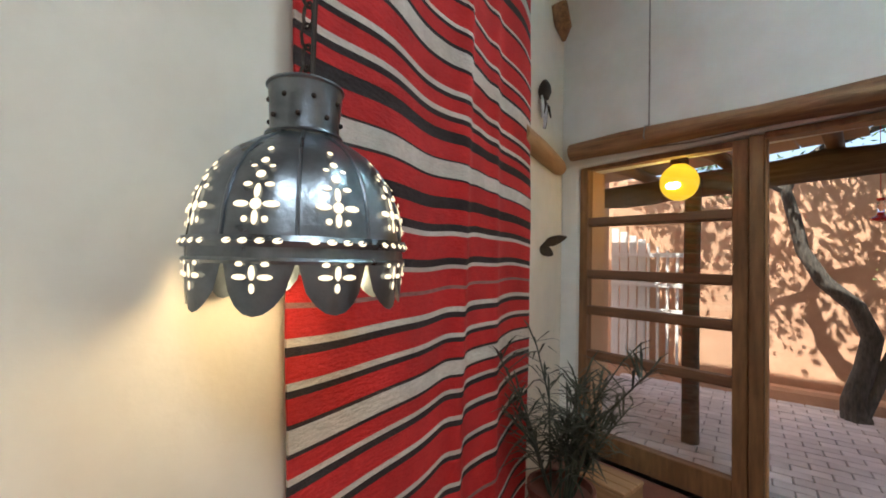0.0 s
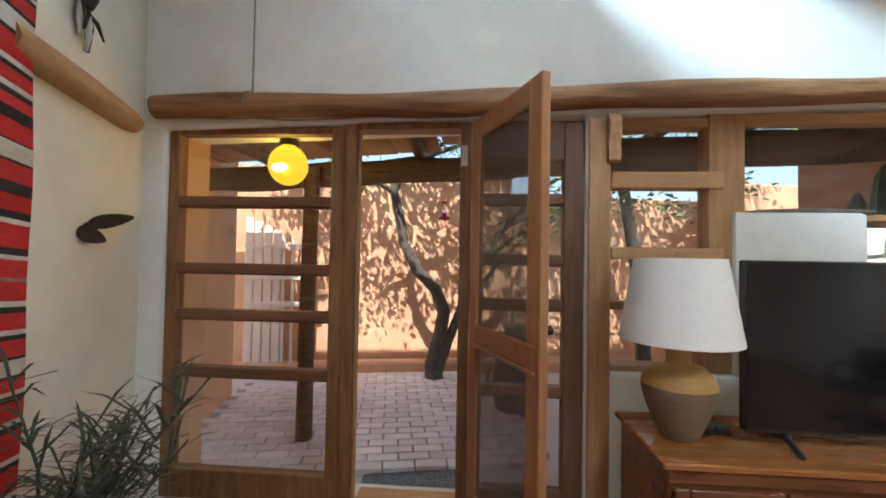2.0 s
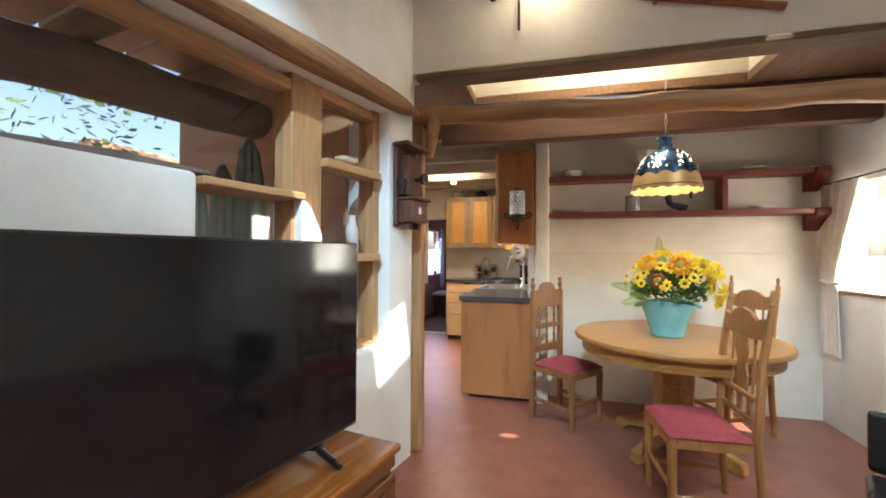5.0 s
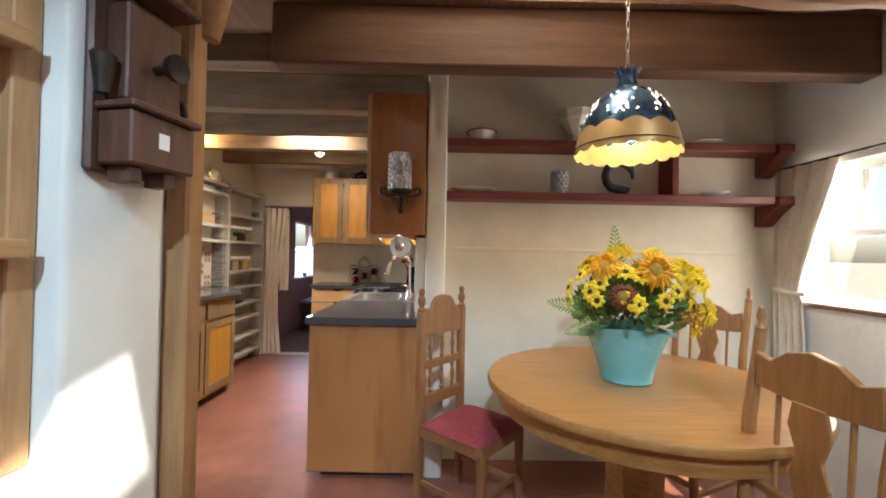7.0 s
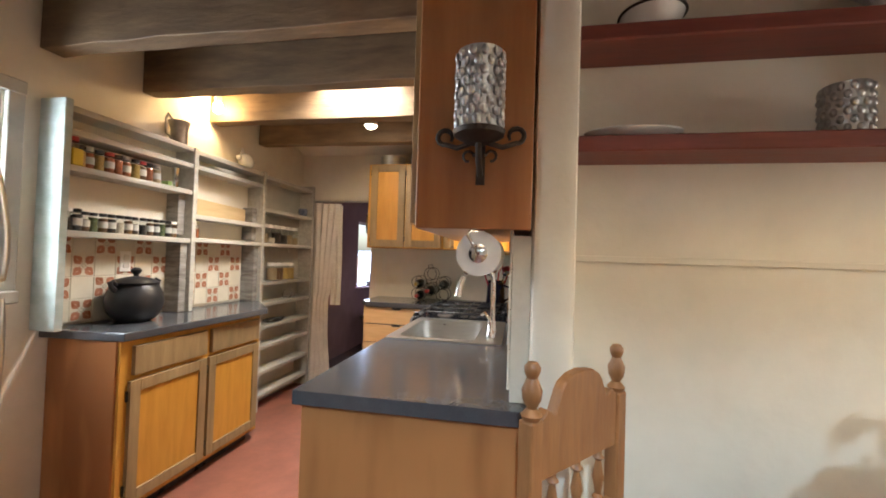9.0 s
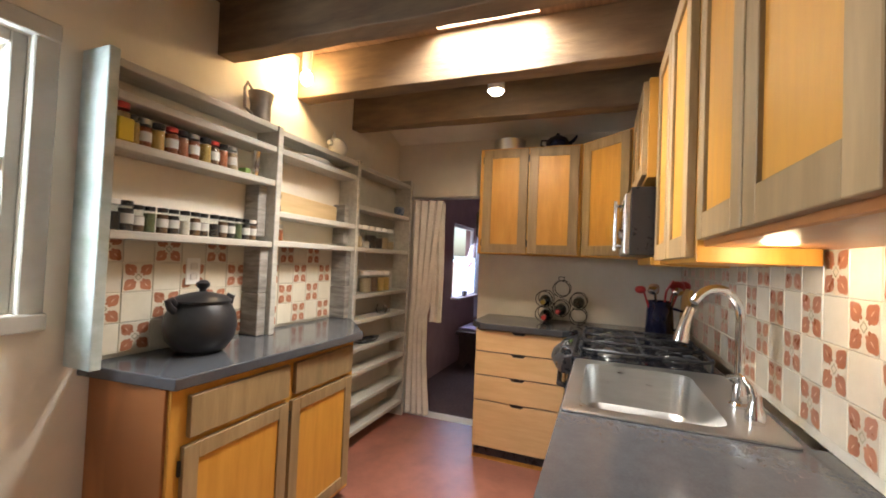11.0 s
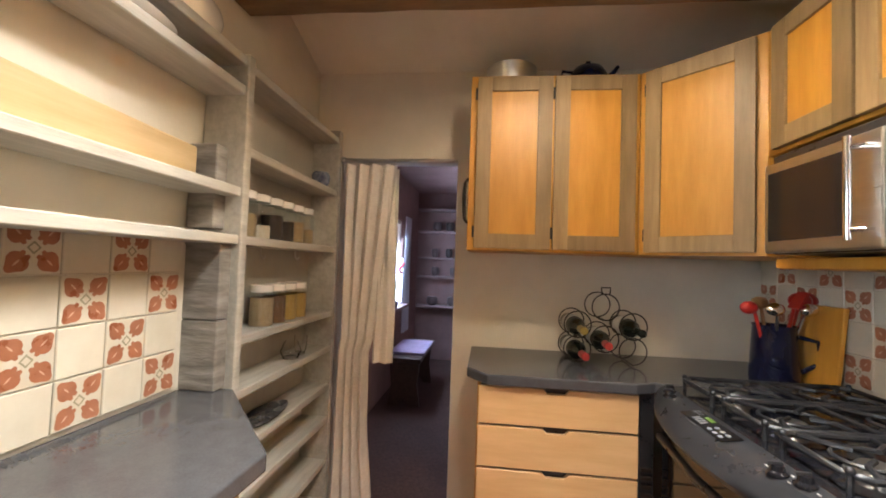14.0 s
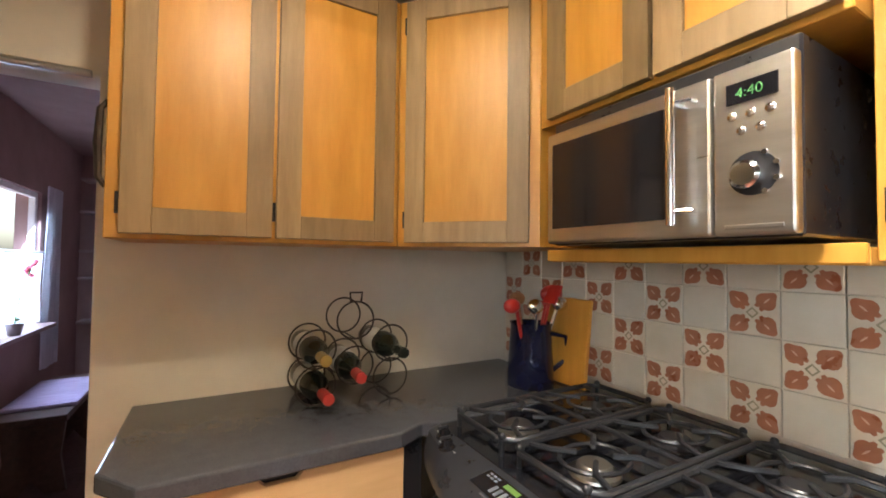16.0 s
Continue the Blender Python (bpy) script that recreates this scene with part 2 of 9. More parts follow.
def lathe(bm, profile, seg=24, m=None, closed=True):
    rings = []
    for r, z in profile:
        if r < 1e-5:
            rings.append([bm.verts.new((0, 0, z))])
        else:
            rings.append([bm.verts.new((r * math.cos(2 * math.pi * i / seg), r * math.sin(2 * math.pi * i / seg), z)) for i in range(seg)])
    if m is not None:
        for ring in rings:
            for v in ring:
                v.co = m @ v.co
    for a, b in zip(rings, rings[1:]):
        for i in range(seg):
            j = (i + 1) % seg
            if len(a) == 1 and len(b) == 1:
                continue
            if len(a) == 1:
                bm.faces.new((a[0], b[i], b[j]))
            elif len(b) == 1:
                bm.faces.new((a[i], a[j], b[0]))
            else:
                bm.faces.new((a[i], a[j], b[j], b[i]))
    if closed:
        if len(rings[0]) > 1:
            bm.faces.new(list(reversed(rings[0])))
        if len(rings[-1]) > 1:
            bm.faces.new(rings[-1])
    return rings


def tube(bm, points, radius, seg=8, m=None, wobble=0.0, ring=False):
    """A round bar along points; radius one number or one for each point."""
    pts = [Vector(p) for p in points]
    radii = radius if isinstance(radius, (list, tuple)) else [radius] * len(pts)
    rings, side = [], None
    count = len(pts)
    for i, p in enumerate(pts):
        if ring:
            way = (pts[(i + 1) % count] - pts[i - 1]).normalized()
        else:
            way = (pts[min(i + 1, count - 1)] - pts[max(i - 1, 0)]).normalized()
        if side is None:
            side = way.orthogonal().normalized()
        side = (side - way * side.dot(way))
        side = side.normalized() if side.length > 1e-6 else way.orthogonal().normalized()
        up = way.cross(side)
        row = []
        for j in range(seg):
            a = 2 * math.pi * j / seg
            r = radii[i] * (1 + wobble * (random.random() - 0.5))
            v = p + (side * math.cos(a) + up * math.sin(a)) * r
            row.append(bm.verts.new(m @ v if m is not None else v))
        rings.append(row)
    pairs = list(zip(rings, rings[1:]))
    if ring:
        pairs.append((rings[-1], rings[0]))
    for a, b in pairs:
        for j in range(seg):
            bm.faces.new((a[j], a[(j + 1) % seg], b[(j + 1) % seg], b[j]))
    if not ring:
        bm.faces.new(list(reversed(rings[0])))
        bm.faces.new(rings[-1])


def prism(bm, outline, depth, m=None):
    """An outline in x and z, given thickness along y from 0 to depth."""
    a = [bm.verts.new((x, 0, z)) for x, z in outline]
    b = [bm.verts.new((x, depth, z)) for x, z in outline]
    if m is not None:
        for v in a + b:
            v.co = m @ v.co
    bm.faces.new(a)
    bm.faces.new(list(reversed(b)))
    for i in range(len(a)):
        j = (i + 1) % len(a)
        bm.faces.new((a[j], a[i], b[i], b[j]))


def ball(bm, centre, radius, m=None, seg=14, rings=9, squash=(1, 1, 1)):
    prof = [(radius * math.sin(math.pi * i / rings), -radius * math.cos(math.pi * i / rings)) for i in range(rings + 1)]
    prof[0], prof[-1] = (0, -radius), (0, radius)
    t = Matrix.Translation(centre) @ Matrix.Diagonal((*squash, 1))
    lathe(bm, prof, seg, (m @ t) if m is not None else t)


def link_mesh(name, bm, mat, smooth=False, bevel=0.0, segments=1):
    bmesh.ops.recalc_face_normals(bm, faces=bm.faces)
    if bevel:
        es = [e for e in bm.edges if len(e.link_faces) == 2 and e.calc_face_angle(0) > 0.6]
        bmesh.ops.bevel(bm, geom=es, offset=bevel, segments=segments, affect="EDGES", profile=0.5)
    me = bpy.data.meshes.new(name)
    bm.to_mesh(me)
    bm.free()
    for mm in (mat if isinstance(mat, (list, tuple)) else [mat]):
        me.materials.append(mm)
    if smooth:
        me.shade_smooth()
        me.set_sharp_from_angle(angle=radians(40))
    return new(name, me)


def part(name, bm, mat, parent, label="", smooth=False, bevel=0.0, segments=1):
    ob = link_mesh(name, bm, mat, smooth, bevel, segments)
    ob.parent = parent
    if label:
        ob["label"] = label
    return ob


def thing(name, label, category, m=None, group=""):
    ob = new(name)
    ob.empty_display_size = 0.1
    ob.matrix_world = m if m is not None else Matrix()
    return tagged(ob, label, category, group)


def solid(name, bm, mat, label, category, m=None, group="", smooth=False, bevel=0.0, kind="", segments=1):
    ob = link_mesh(name, bm, mat, smooth, bevel, segments)
    if m is not None:
        ob.matrix_world = m
    return tagged(ob, label, category, group, kind)


def slab(name, x0, x1, y0, y1, z0, z1, mat, label, category, m=None, kind="structure", bevel=0.0):
    bm = bmesh.new()
    box(bm, x0, x1, y0, y1, z0, z1)
    return solid(name, bm, mat, label, category, m, kind=kind, bevel=bevel)


def grid_wall(name, us, zs, holes, v0, v1, mat, label, m=None, bevel=0.0, lift=None, axis="y"):
    """A wall from cells of a grid; holes are rectangles (u0, u1, z0, z1) of the grid left open."""
    us, zs = sorted(us), sorted(zs)

    def full(i, j):
        if not (0 <= i < len(us) - 1 and 0 <= j < len(zs) - 1):
            return False
        u, z = (us[i] + us[i + 1]) / 2, (zs[j] + zs[j + 1]) / 2
        return not any(h[0] < u < h[1] and h[2] < z < h[3] for h in holes)
    bm = bmesh.new()
    seen = {}

    def vert(i, j, s):
        key = (i, j, s)
        if key not in seen:
            z = zs[j] + (lift(us[i], zs[j]) if lift else 0)
            w = v1 if s else v0
            seen[key] = bm.verts.new((us[i], w, z) if axis == "y" else (w, us[i], z))
        return seen[key]
    for i in range(len(us) - 1):
        for j in range(len(zs) - 1):
            if not full(i, j):
                continue
            q = [(i, j), (i + 1, j), (i + 1, j + 1), (i, j + 1)]
            bm.faces.new([vert(*c, 0) for c in q])
            bm.faces.new([vert(*c, 1) for c in reversed(q)])
            for a, b, ni, nj in ((q[0], q[1], i, j - 1), (q[1], q[2], i + 1, j), (q[2], q[3], i, j + 1), (q[3], q[0], i - 1, j)):
                if not full(ni, nj):
                    bm.faces.new((vert(*b, 0), vert(*a, 0), vert(*a, 1), vert(*b, 1)))
    return solid(name, bm, mat, label, "wall", m, kind="structure", bevel=bevel, segments=2 if bevel else 1, smooth=bool(bevel))


# ---- large structure ----
LIV = Matrix.Translation((-1.09, 2.55, 0)) @ Matrix.Rotation(radians(-11.5), 4, "Z")

bm = bmesh.new()
prism(bm, [(-0.7, 3.3), (3.85, 3.3), (3.85, 1.5), (5.25, 1.5), (5.25, -0.75), (7.62, -0.75), (7.62, -3.12), (3.72, -3.12), (3.72, -1.67), (-1.5, -2.73)], 0.12, Matrix(((1, 0, 0, 0), (0, 0, -1, 0), (0, -1, 0, 0), (0, 0, 0, 1))))
bmesh.ops.recalc_face_normals(bm, faces=bm.faces)
solid("floor", bm, FLOOR, "worn red-brown painted floor", "floor", kind="structure")
rise = lambda u, z: 0.03 * (u - 1.0) if 1.9 < z < 2.3 else 0.0
grid_wall("wall_window", [-0.35, -0.03, 2.19, 2.31, 4.66, 4.93], [-0.1, 0.0, 0.766, 2.02, 3.5],
          [(-0.03, 2.19, 0.0, 2.02), (2.31, 4.66, 0.766, 2.02)], 0.0, 0.32, PLASTER_W,
          "cream plastered adobe wall with door and windows", LIV, 0.02, rise)
# wall that carries the red blanket
wl0, wl1 = Vector((-0.905, 0.0)), Vector((-1.259, 2.72))
ANG = math.degrees(math.atan2(wl1.y - wl0.y, wl1.x - wl0.x))
RUGW = Matrix.Translation((-0.905, 0, 0)) @ Matrix.Rotation(radians(ANG), 4, "Z")
grid_wall("wall_west", [-3.4, 2.75], [-0.1, 3.5], [], 0.0, 0.3, PLASTER, "cream plastered wall behind the blanket", RUGW)
slab("wall_south", -1.8, 3.9, -3.4, -3.2, -0.1, 3.5, PLASTER, "cream plastered wall", "wall")
slab("wall_southeast", 3.75, 3.9, -3.2, -1.37, -0.1, 3.5, PLASTER, "cream plastered wall", "wall")
# living room ceiling; its roof lights are unseen openings placed for daylight and sun patches
bm = bmesh.new()
cuts = [(0.30, 0.69, 0.30, 1.50), (2.74, 3.12, -0.12, 0.14), (2.36, 2.54, 0.46, 0.68), (0.9, 2.1, -1.7, -0.7), (3.40, 3.50, -1.14, -0.98)]
xs = sorted({-1.9, 3.9} | {c[0] for c in cuts} | {c[1] for c in cuts})
ys = sorted({-3.4, 3.2} | {c[2] for c in cuts} | {c[3] for c in cuts})
for x0, x1 in zip(xs, xs[1:]):
    for y0, y1 in zip(ys, ys[1:]):
        if not any(c[0] < (x0 + x1) / 2 < c[1] and c[2] < (y0 + y1) / 2 < c[3] for c in cuts):
            box(bm, x0, x1, y0, y1, 3.45, 3.53)
bmesh.ops.remove_doubles(bm, verts=bm.verts, dist=0.0005)
solid("ceiling", bm, PLASTER_W, "white plastered ceiling with roof lights", "ceiling", kind="structure")
# curbs and opaque lids added unseen over two larger roof lights, blocking the sun
for c, top in ((cuts[0], 4.0), (cuts[3], 3.68)):
    x0, x1 = (-0.25, c[1]) if c is cuts[0] else (c[0], c[1])
    bm = bmesh.new()
    for a, b, d, e in ((x0 - 0.06, x0, c[2] - 0.06, c[3] + 0.06), (x1 + 0.02, x1 + 0.08, c[2] - 0.06, c[3] + 0.06), (x0, x1 + 0.02, c[2] - 0.06, c[2]), (x0, x1 + 0.02, c[3], c[3] + 0.06)):
        box(bm, a, b, d, e, 3.532, top)
    solid("roof_light_curb", bm, PLASTER_W, "white plastered curb added to shape the roof light", "roof light", kind="structure")
    bm = bmesh.new()
    box(bm, x0 - 0.08, x1 + 0.1, c[2] - 0.08, c[3] + 0.08, top + 0.003, top + 0.025)
    solid("roof_light_lid", bm, PLASTER_W, "white lid added over the roof light to block the sun", "roof light", kind="structure")
# unseen sloping shafts added above the two small roof lights to narrow sky light
for c in cuts[1:3]:
    bm = bmesh.new()
    for x0, x1, y0, y1 in ((c[0] - 0.04, c[0] - 0.002, c[2] - 0.04, c[3] + 0.04), (c[1] + 0.002, c[1] + 0.04, c[2] - 0.04, c[3] + 0.04), (c[0] - 0.002, c[1] + 0.002, c[2] - 0.04, c[2] - 0.002), (c[0] - 0.002, c[1] + 0.002, c[3] + 0.002, c[3] + 0.04)):
        box(bm, x0, x1, y0, y1, 3.532, 4.43)
    for v in bm.verts:
        rise = v.co.z - 3.45
        v.co.x += rise * SUN_WAY.x / SUN_WAY.z
        v.co.y += rise * SUN_WAY.y / SUN_WAY.z
    solid("roof_light_shaft", bm, PLASTER_W, "white plastered shaft added to narrow the sky light", "roof light", kind="structure")
# header between living room and dining corner
bm = bmesh.new()
box(bm, 3.72, 3.88, -1.37, 1.62, 2.44, 3.47)
solid("wall_header", bm, PLASTER, "cream plastered wall above the opening", "wall", kind="structure", bevel=0.01)
bm = bmesh.new()
box(bm, 3.70, 3.87, -1.36, 1.54, 2.40, 2.437)
solid("header_board", bm, BEAM, "dark wooden board under the wall", "trim", kind="structure", bevel=0.006)
# dining back wall, partition, right wall with window
slab("wall_dining", 5.10, 5.22, -1.37, 0.72, -0.1, 2.8, PLASTER, "cream plastered wall behind the shelves", "wall")
bm = bmesh.new()
box(bm, 4.88, 7.62, 0.725, 0.84, -0.1, 2.8)
solid("wall_partition", bm, PLASTER, "cream plastered partition with rounded end", "wall", kind="structure", bevel=0.02, segments=2, smooth=True)
slab("wall_bead", 5.090, 5.10, -1.35, 0.72, 1.305, 1.325, PLASTER, "plaster ridge along the wall", "trim", bevel=0.002)
grid_wall("wall_dining_south", [3.6, 4.36, 4.93, 5.22], [-0.1, 1.045, 1.80, 2.8], [(4.36, 4.93, 1.045, 1.80)], -1.55, -1.36, PLASTER_W,
          "cream plastered wall with a small window", None, 0.012)
# kitchen walls
grid_wall("wall_kitchen_north", [3.74, 4.62, 5.12, 7.62], [-0.1, 1.10, 1.97, 2.8], [(4.62, 5.12, 1.10, 1.97)], 3.09, 3.30, PLASTER,
          "cream plastered kitchen wall with a window", None, 0.006)
grid_wall("wall_kitchen_east", [0.72, 2.335, 2.94, 3.30], [-0.1, 0.0, 1.85, 2.8], [(2.335, 2.94, 0.0, 1.85)], 7.62, 7.76, PLASTER,
          "cream plastered kitchen end wall with a doorway", None, 0.008, axis="x")
bm = bmesh.new()
box(bm, 3.74, 3.86, 1.60, 3.12, -0.1, 2.8)
solid("wall_passage", bm, PLASTER_W, "white plastered wall at the passage", "wall", kind="structure", bevel=0.015)
# dining and kitchen ceiling boards, with a roof light well over the table and one in the kitchen
bm = bmesh.new()
for x0, x1, y0, y1 in ((3.86, 3.92, -1.4, 3.2), (3.92, 4.42, 1.28, 3.2), (3.92, 4.42, -1.4, -0.58), (4.42, 5.94, -1.4, 3.2),
                       (6.27, 7.0, -1.4, 3.2), (5.94, 6.27, 2.2, 3.2), (5.94, 6.27, -1.4, 1.7)):
    box(bm, x0, x1, y0, y1, 2.47, 2.53)
solid("ceiling_boards", bm, BOARD, "dark wooden board ceiling between beams", "ceiling", kind="structure")
bm = bmesh.new()
box(bm, 7.0, 7.70, 0.7, 3.2, 2.50, 2.56)
for v in bm.verts:
    if v.co.x > 7.3:
        v.co.z -= 0.21
solid("ceiling_end", bm, PLASTER, "cream sloping plaster ceiling over the doorway", "ceiling", kind="structure")
# light wells
bm = bmesh.new()
for k in range(4):
    z0 = 2.535 + 0.135 * k
    box(bm, 4.43, 4.46, -0.6, 1.3, z0, z0 + 0.131)
    box(bm, 3.88, 3.91, -0.6, 1.3, z0, z0 + 0.131)
    box(bm, 3.92, 4.42, 1.29, 1.32, z0, z0 + 0.131)
    box(bm, 3.92, 4.42, -0.62, -0.59, z0, z0 + 0.131)
solid("roof_light_well", bm, PALE_BOARD, "whitewashed boards lining the roof light", "ceiling", kind="structure", bevel=0.004)
bm = bmesh.new()
for x0, x1, y0, y1 in ((5.93, 5.94, 1.7, 2.2), (6.27, 6.28, 1.7, 2.2), (5.94, 6.27, 1.69, 1.7), (5.94, 6.27, 2.2, 2.21)):
    box(bm, x0, x1, y0, y1, 2.53, 2.66)
SUN_STOP = material("sun_stop_white", (0.74, 0.75, 0.74), (0.80, 0.81, 0.80), 6, 0.6, bump=0.0, stain=0.06)
solid("roof_light_curb", bm, PALE_BOARD, "whitewashed roof light lining", "ceiling", kind="structure")
# opaque panes added on top of both wells to keep direct sun out
for x0, x1, y0, y1, z in ((3.87, 4.47, -0.63, 1.33, 3.082), (5.92, 6.29, 1.68, 2.22, 2.664)):
    slab("roof_light_pane", x0, x1, y0, y1, z, z + 0.02, SUN_STOP, "opaque white roof light pane added to keep the sun out", "roof light")
# back room
slab("floor_back_room", 7.62, 11.5, 1.2, 4.0, -0.12, -0.004, material("dark_carpet", (0.075, 0.038, 0.03), (0.13, 0.07, 0.055), 40, 0.95, bump=0.3, world_space=True),
     "dark brown carpet", "floor")
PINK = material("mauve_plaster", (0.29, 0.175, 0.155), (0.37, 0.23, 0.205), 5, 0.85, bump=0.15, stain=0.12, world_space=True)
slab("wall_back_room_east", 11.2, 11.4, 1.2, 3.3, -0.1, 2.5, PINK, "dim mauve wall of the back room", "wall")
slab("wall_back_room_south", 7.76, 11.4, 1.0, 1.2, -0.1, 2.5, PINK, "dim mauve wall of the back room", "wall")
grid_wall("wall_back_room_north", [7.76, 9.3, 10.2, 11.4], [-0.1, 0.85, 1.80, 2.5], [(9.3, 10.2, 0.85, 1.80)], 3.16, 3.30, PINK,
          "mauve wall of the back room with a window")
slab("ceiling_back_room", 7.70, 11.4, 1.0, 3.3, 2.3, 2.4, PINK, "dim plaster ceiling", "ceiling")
# ground outside
GROUND = material("sandy_ground", (0.30, 0.21, 0.15), (0.42, 0.31, 0.23), 3, 0.95, bump=0.2, stain=0.2, world_space=True)
slab("ground", -1500, 1500, -1500, 1500, -0.4, -0.16, GROUND, "sandy ground", "ground")
PAVING = material("pale_paving", (0.66, 0.61, 0.63), (0.80, 0.76, 0.77), 6, 0.8, bump=0.15, stain=0.2, spread=0.14)
JOINT = material("paving_joint", (0.56, 0.51, 0.51), (0.66, 0.60, 0.60), 9, 0.95, bump=0.2, stain=0.2, world_space=True)
slab("pavement", -3.5, 3.72, 1.55, 5.4, -0.16, -0.045, JOINT, "mortar bed of the brick courtyard", "pavement")

# ---- kitchen: large things ----
TURN_X = Matrix.Rotation(radians(-90), 4, "Z")     # a front that faced -y now faces -x
TURN_BACK = Matrix.Rotation(radians(180), 4, "Z")  # a front that faced -y now faces +y
HINGE = material("black_hinge", (0.01, 0.01, 0.01), (0.03, 0.03, 0.03), 20, 0.4, metal=0.5, bump=0)


def cabinet_door(parent, x0, x1, z0, z1, m, stile=0.062, frame_mat=None):
    """A framed door on the plane y=0 that faces -y, hung under parent, with its two hinges."""
    bm = bmesh.new()
    box(bm, x0 + stile * 0.8, x1 - stile * 0.8, -0.012, 0.0, z0 + stile * 0.8, z1 - stile * 0.8, m)
    door = part("door", bm, MAPLE, parent, "maple panel in a grey-brown frame")
    for a, b, c, d in ((x0, x0 + stile, z0, z1), (x1 - stile, x1, z0, z1), (x0 + stile, x1 - stile, z0, z0 + stile), (x0 + stile, x1 - stile, z1 - stile, z1)):
        bm = bmesh.new()
        box(bm, a, b, -0.021, 0.0, c, d, m)
        part("frame_rail", bm, frame_mat or MAPLE_D, door, "", bevel=0.0015)
    for z in (z0 + 0.07, z1 - 0.07):
        bm = bmesh.new()
        box(bm, x0 - 0.009, x0 - 0.001, -0.010, -0.001, z - 0.025, z + 0.025, m)
        part("hinge", bm, HINGE, door, "small black hinge")
    return door


def wall_cabinet(label, m, w, d, z0, z1, doors, group="kitchen wall cabinets"):
    """A wall cabinet in its own frame: width along x from 0, front at y=0 facing -y, depth behind."""
    cab = thing("wall_cabinet", label, "cabinet", m, group)
    bm = bmesh.new()
    box(bm, 0, w, 0.0015, d, z0, z1)
    part("body", bm, MAPLE, cab, "", bevel=0.002)
    for a, b in doors:
        cabinet_door(cab, a, b, z0 + 0.012, z1 - 0.012, Matrix())
    return cab


# wall cabinets on the end wall, in the corner and over the microwave
wall_cabinet("maple wall cabinet with two grey-framed doors over the counter", Matrix.Translation((7.32, 2.26, 0)) @ TURN_X, 0.715, 0.30, 1.38, 2.15,
             [(0.03, 0.352), (0.362, 0.695)])
dx, dy = 7.02 - 7.32, 1.235 - 1.54
length = math.hypot(dx, dy)
diag = Matrix.Translation((7.32, 1.54, 0)) @ Matrix.Rotation(math.atan2(dy, dx), 4, "Z")
cab = thing("wall_cabinet", "maple corner wall cabinet with one slanting door", "cabinet", Matrix(), "kitchen wall cabinets")
bm = bmesh.new()
pts = [(7.32, 1.541), (7.021, 1.235), (7.021, 0.925), (7.615, 0.925), (7.615, 1.541)]
lo = [bm.verts.new((x, y, 1.38)) for x, y in pts]
hi = [bm.verts.new((x, y, 2.15)) for x, y in pts]
bm.faces.new(lo), bm.faces.new(list(reversed(hi)))
for i in range(5):
    bm.faces.new((lo[i], lo[(i + 1) % 5], hi[(i + 1) % 5], hi[i]))
part("body", bm, MAPLE, cab)
cabinet_door(cab, 0.025, length - 0.03, 1.392, 2.138, diag @ Matrix.Translation((0, -0.0015, 0)))
over = Matrix.Translation((7.02, 1.235, 0)) @ TURN_BACK
wall_cabinet("maple wall cabinet with two doors above the microwave", over, 0.655, 0.31, 1.715, 2.15, [(0.045, 0.345), (0.355, 0.645)])
# the run towards the dining corner
wall_cabinet("maple wall cabinet between microwave and end cabinet", Matrix.Translation((6.36, 1.18, 0)) @ TURN_BACK, 0.72, 0.26, 1.345, 2.18,
             [(0.02, 0.35), (0.36, 0.70)])
end_cab = thing("wall_cabinet", "red-brown plywood wall cabinet at the end of the run", "cabinet", Matrix(), "kitchen wall cabinets")
bm = bmesh.new()
box(bm, 4.86, 5.63, 0.845, 1.165, 1.385, 2.20)
ENDPLY = material("orange_brown_ply", (0.29, 0.105, 0.03), (0.40, 0.165, 0.052), 5, 0.4, bump=0.05, stretch=(3, 3, 0.35), stain=0.2)
part("body", bm, ENDPLY, end_cab, "", bevel=0.003)
cabinet_door(end_cab, 0.02, 0.37, 1.40, 2.19, Matrix.Translation((5.63, 1.165, 0)) @ TURN_BACK)
cabinet_door(end_cab, 0.38, 0.75, 1.40, 2.19, Matrix.Translation((5.63, 1.165, 0)) @ TURN_BACK)

# microwave on its shelf
shelf = thing("microwave_shelf", "yellow maple shelf board under the microwave", "shelf", Matrix())
bm = bmesh.new()
box(bm, 6.362, 7.01, 0.925, 1.20, 1.338, 1.366)
part("board", bm, MAPLE, shelf, "", bevel=0.003)
bm = bmesh.new()
box(bm, 6.362, 7.015, 1.20, 1.212, 1.340, 1.372)
part("edge_strip", bm, MAPLE, shelf, "", bevel=0.002)
mw = thing("microwave", "stainless steel microwave with black window and dial", "microwave", Matrix.Translation((6.905, 1.305, 1.368)) @ TURN_BACK)
bm = bmesh.new()
box(bm, 0.0, 0.50, 0.012, 0.36, 0.012, 0.315)
part("body", bm, BLACK, mw, "black painted casing", bevel=0.004)
bm = bmesh.new()
box(bm, 0.0, 0.385, -0.012, 0.012, 0.015, 0.285)
door = part("door", bm, STEEL, mw, "brushed steel door", bevel=0.006, segments=2)
bm = bmesh.new()
box(bm, 0.020, 0.305, -0.0145, -0.0115, 0.050, 0.255)
part("window", bm, BLACK_GLOSS, door, "dark glass window")
bm = bmesh.new()
tube(bm, [(0.335, -0.045, 0.035), (0.335, -0.045, 0.275)], 0.008, 10)
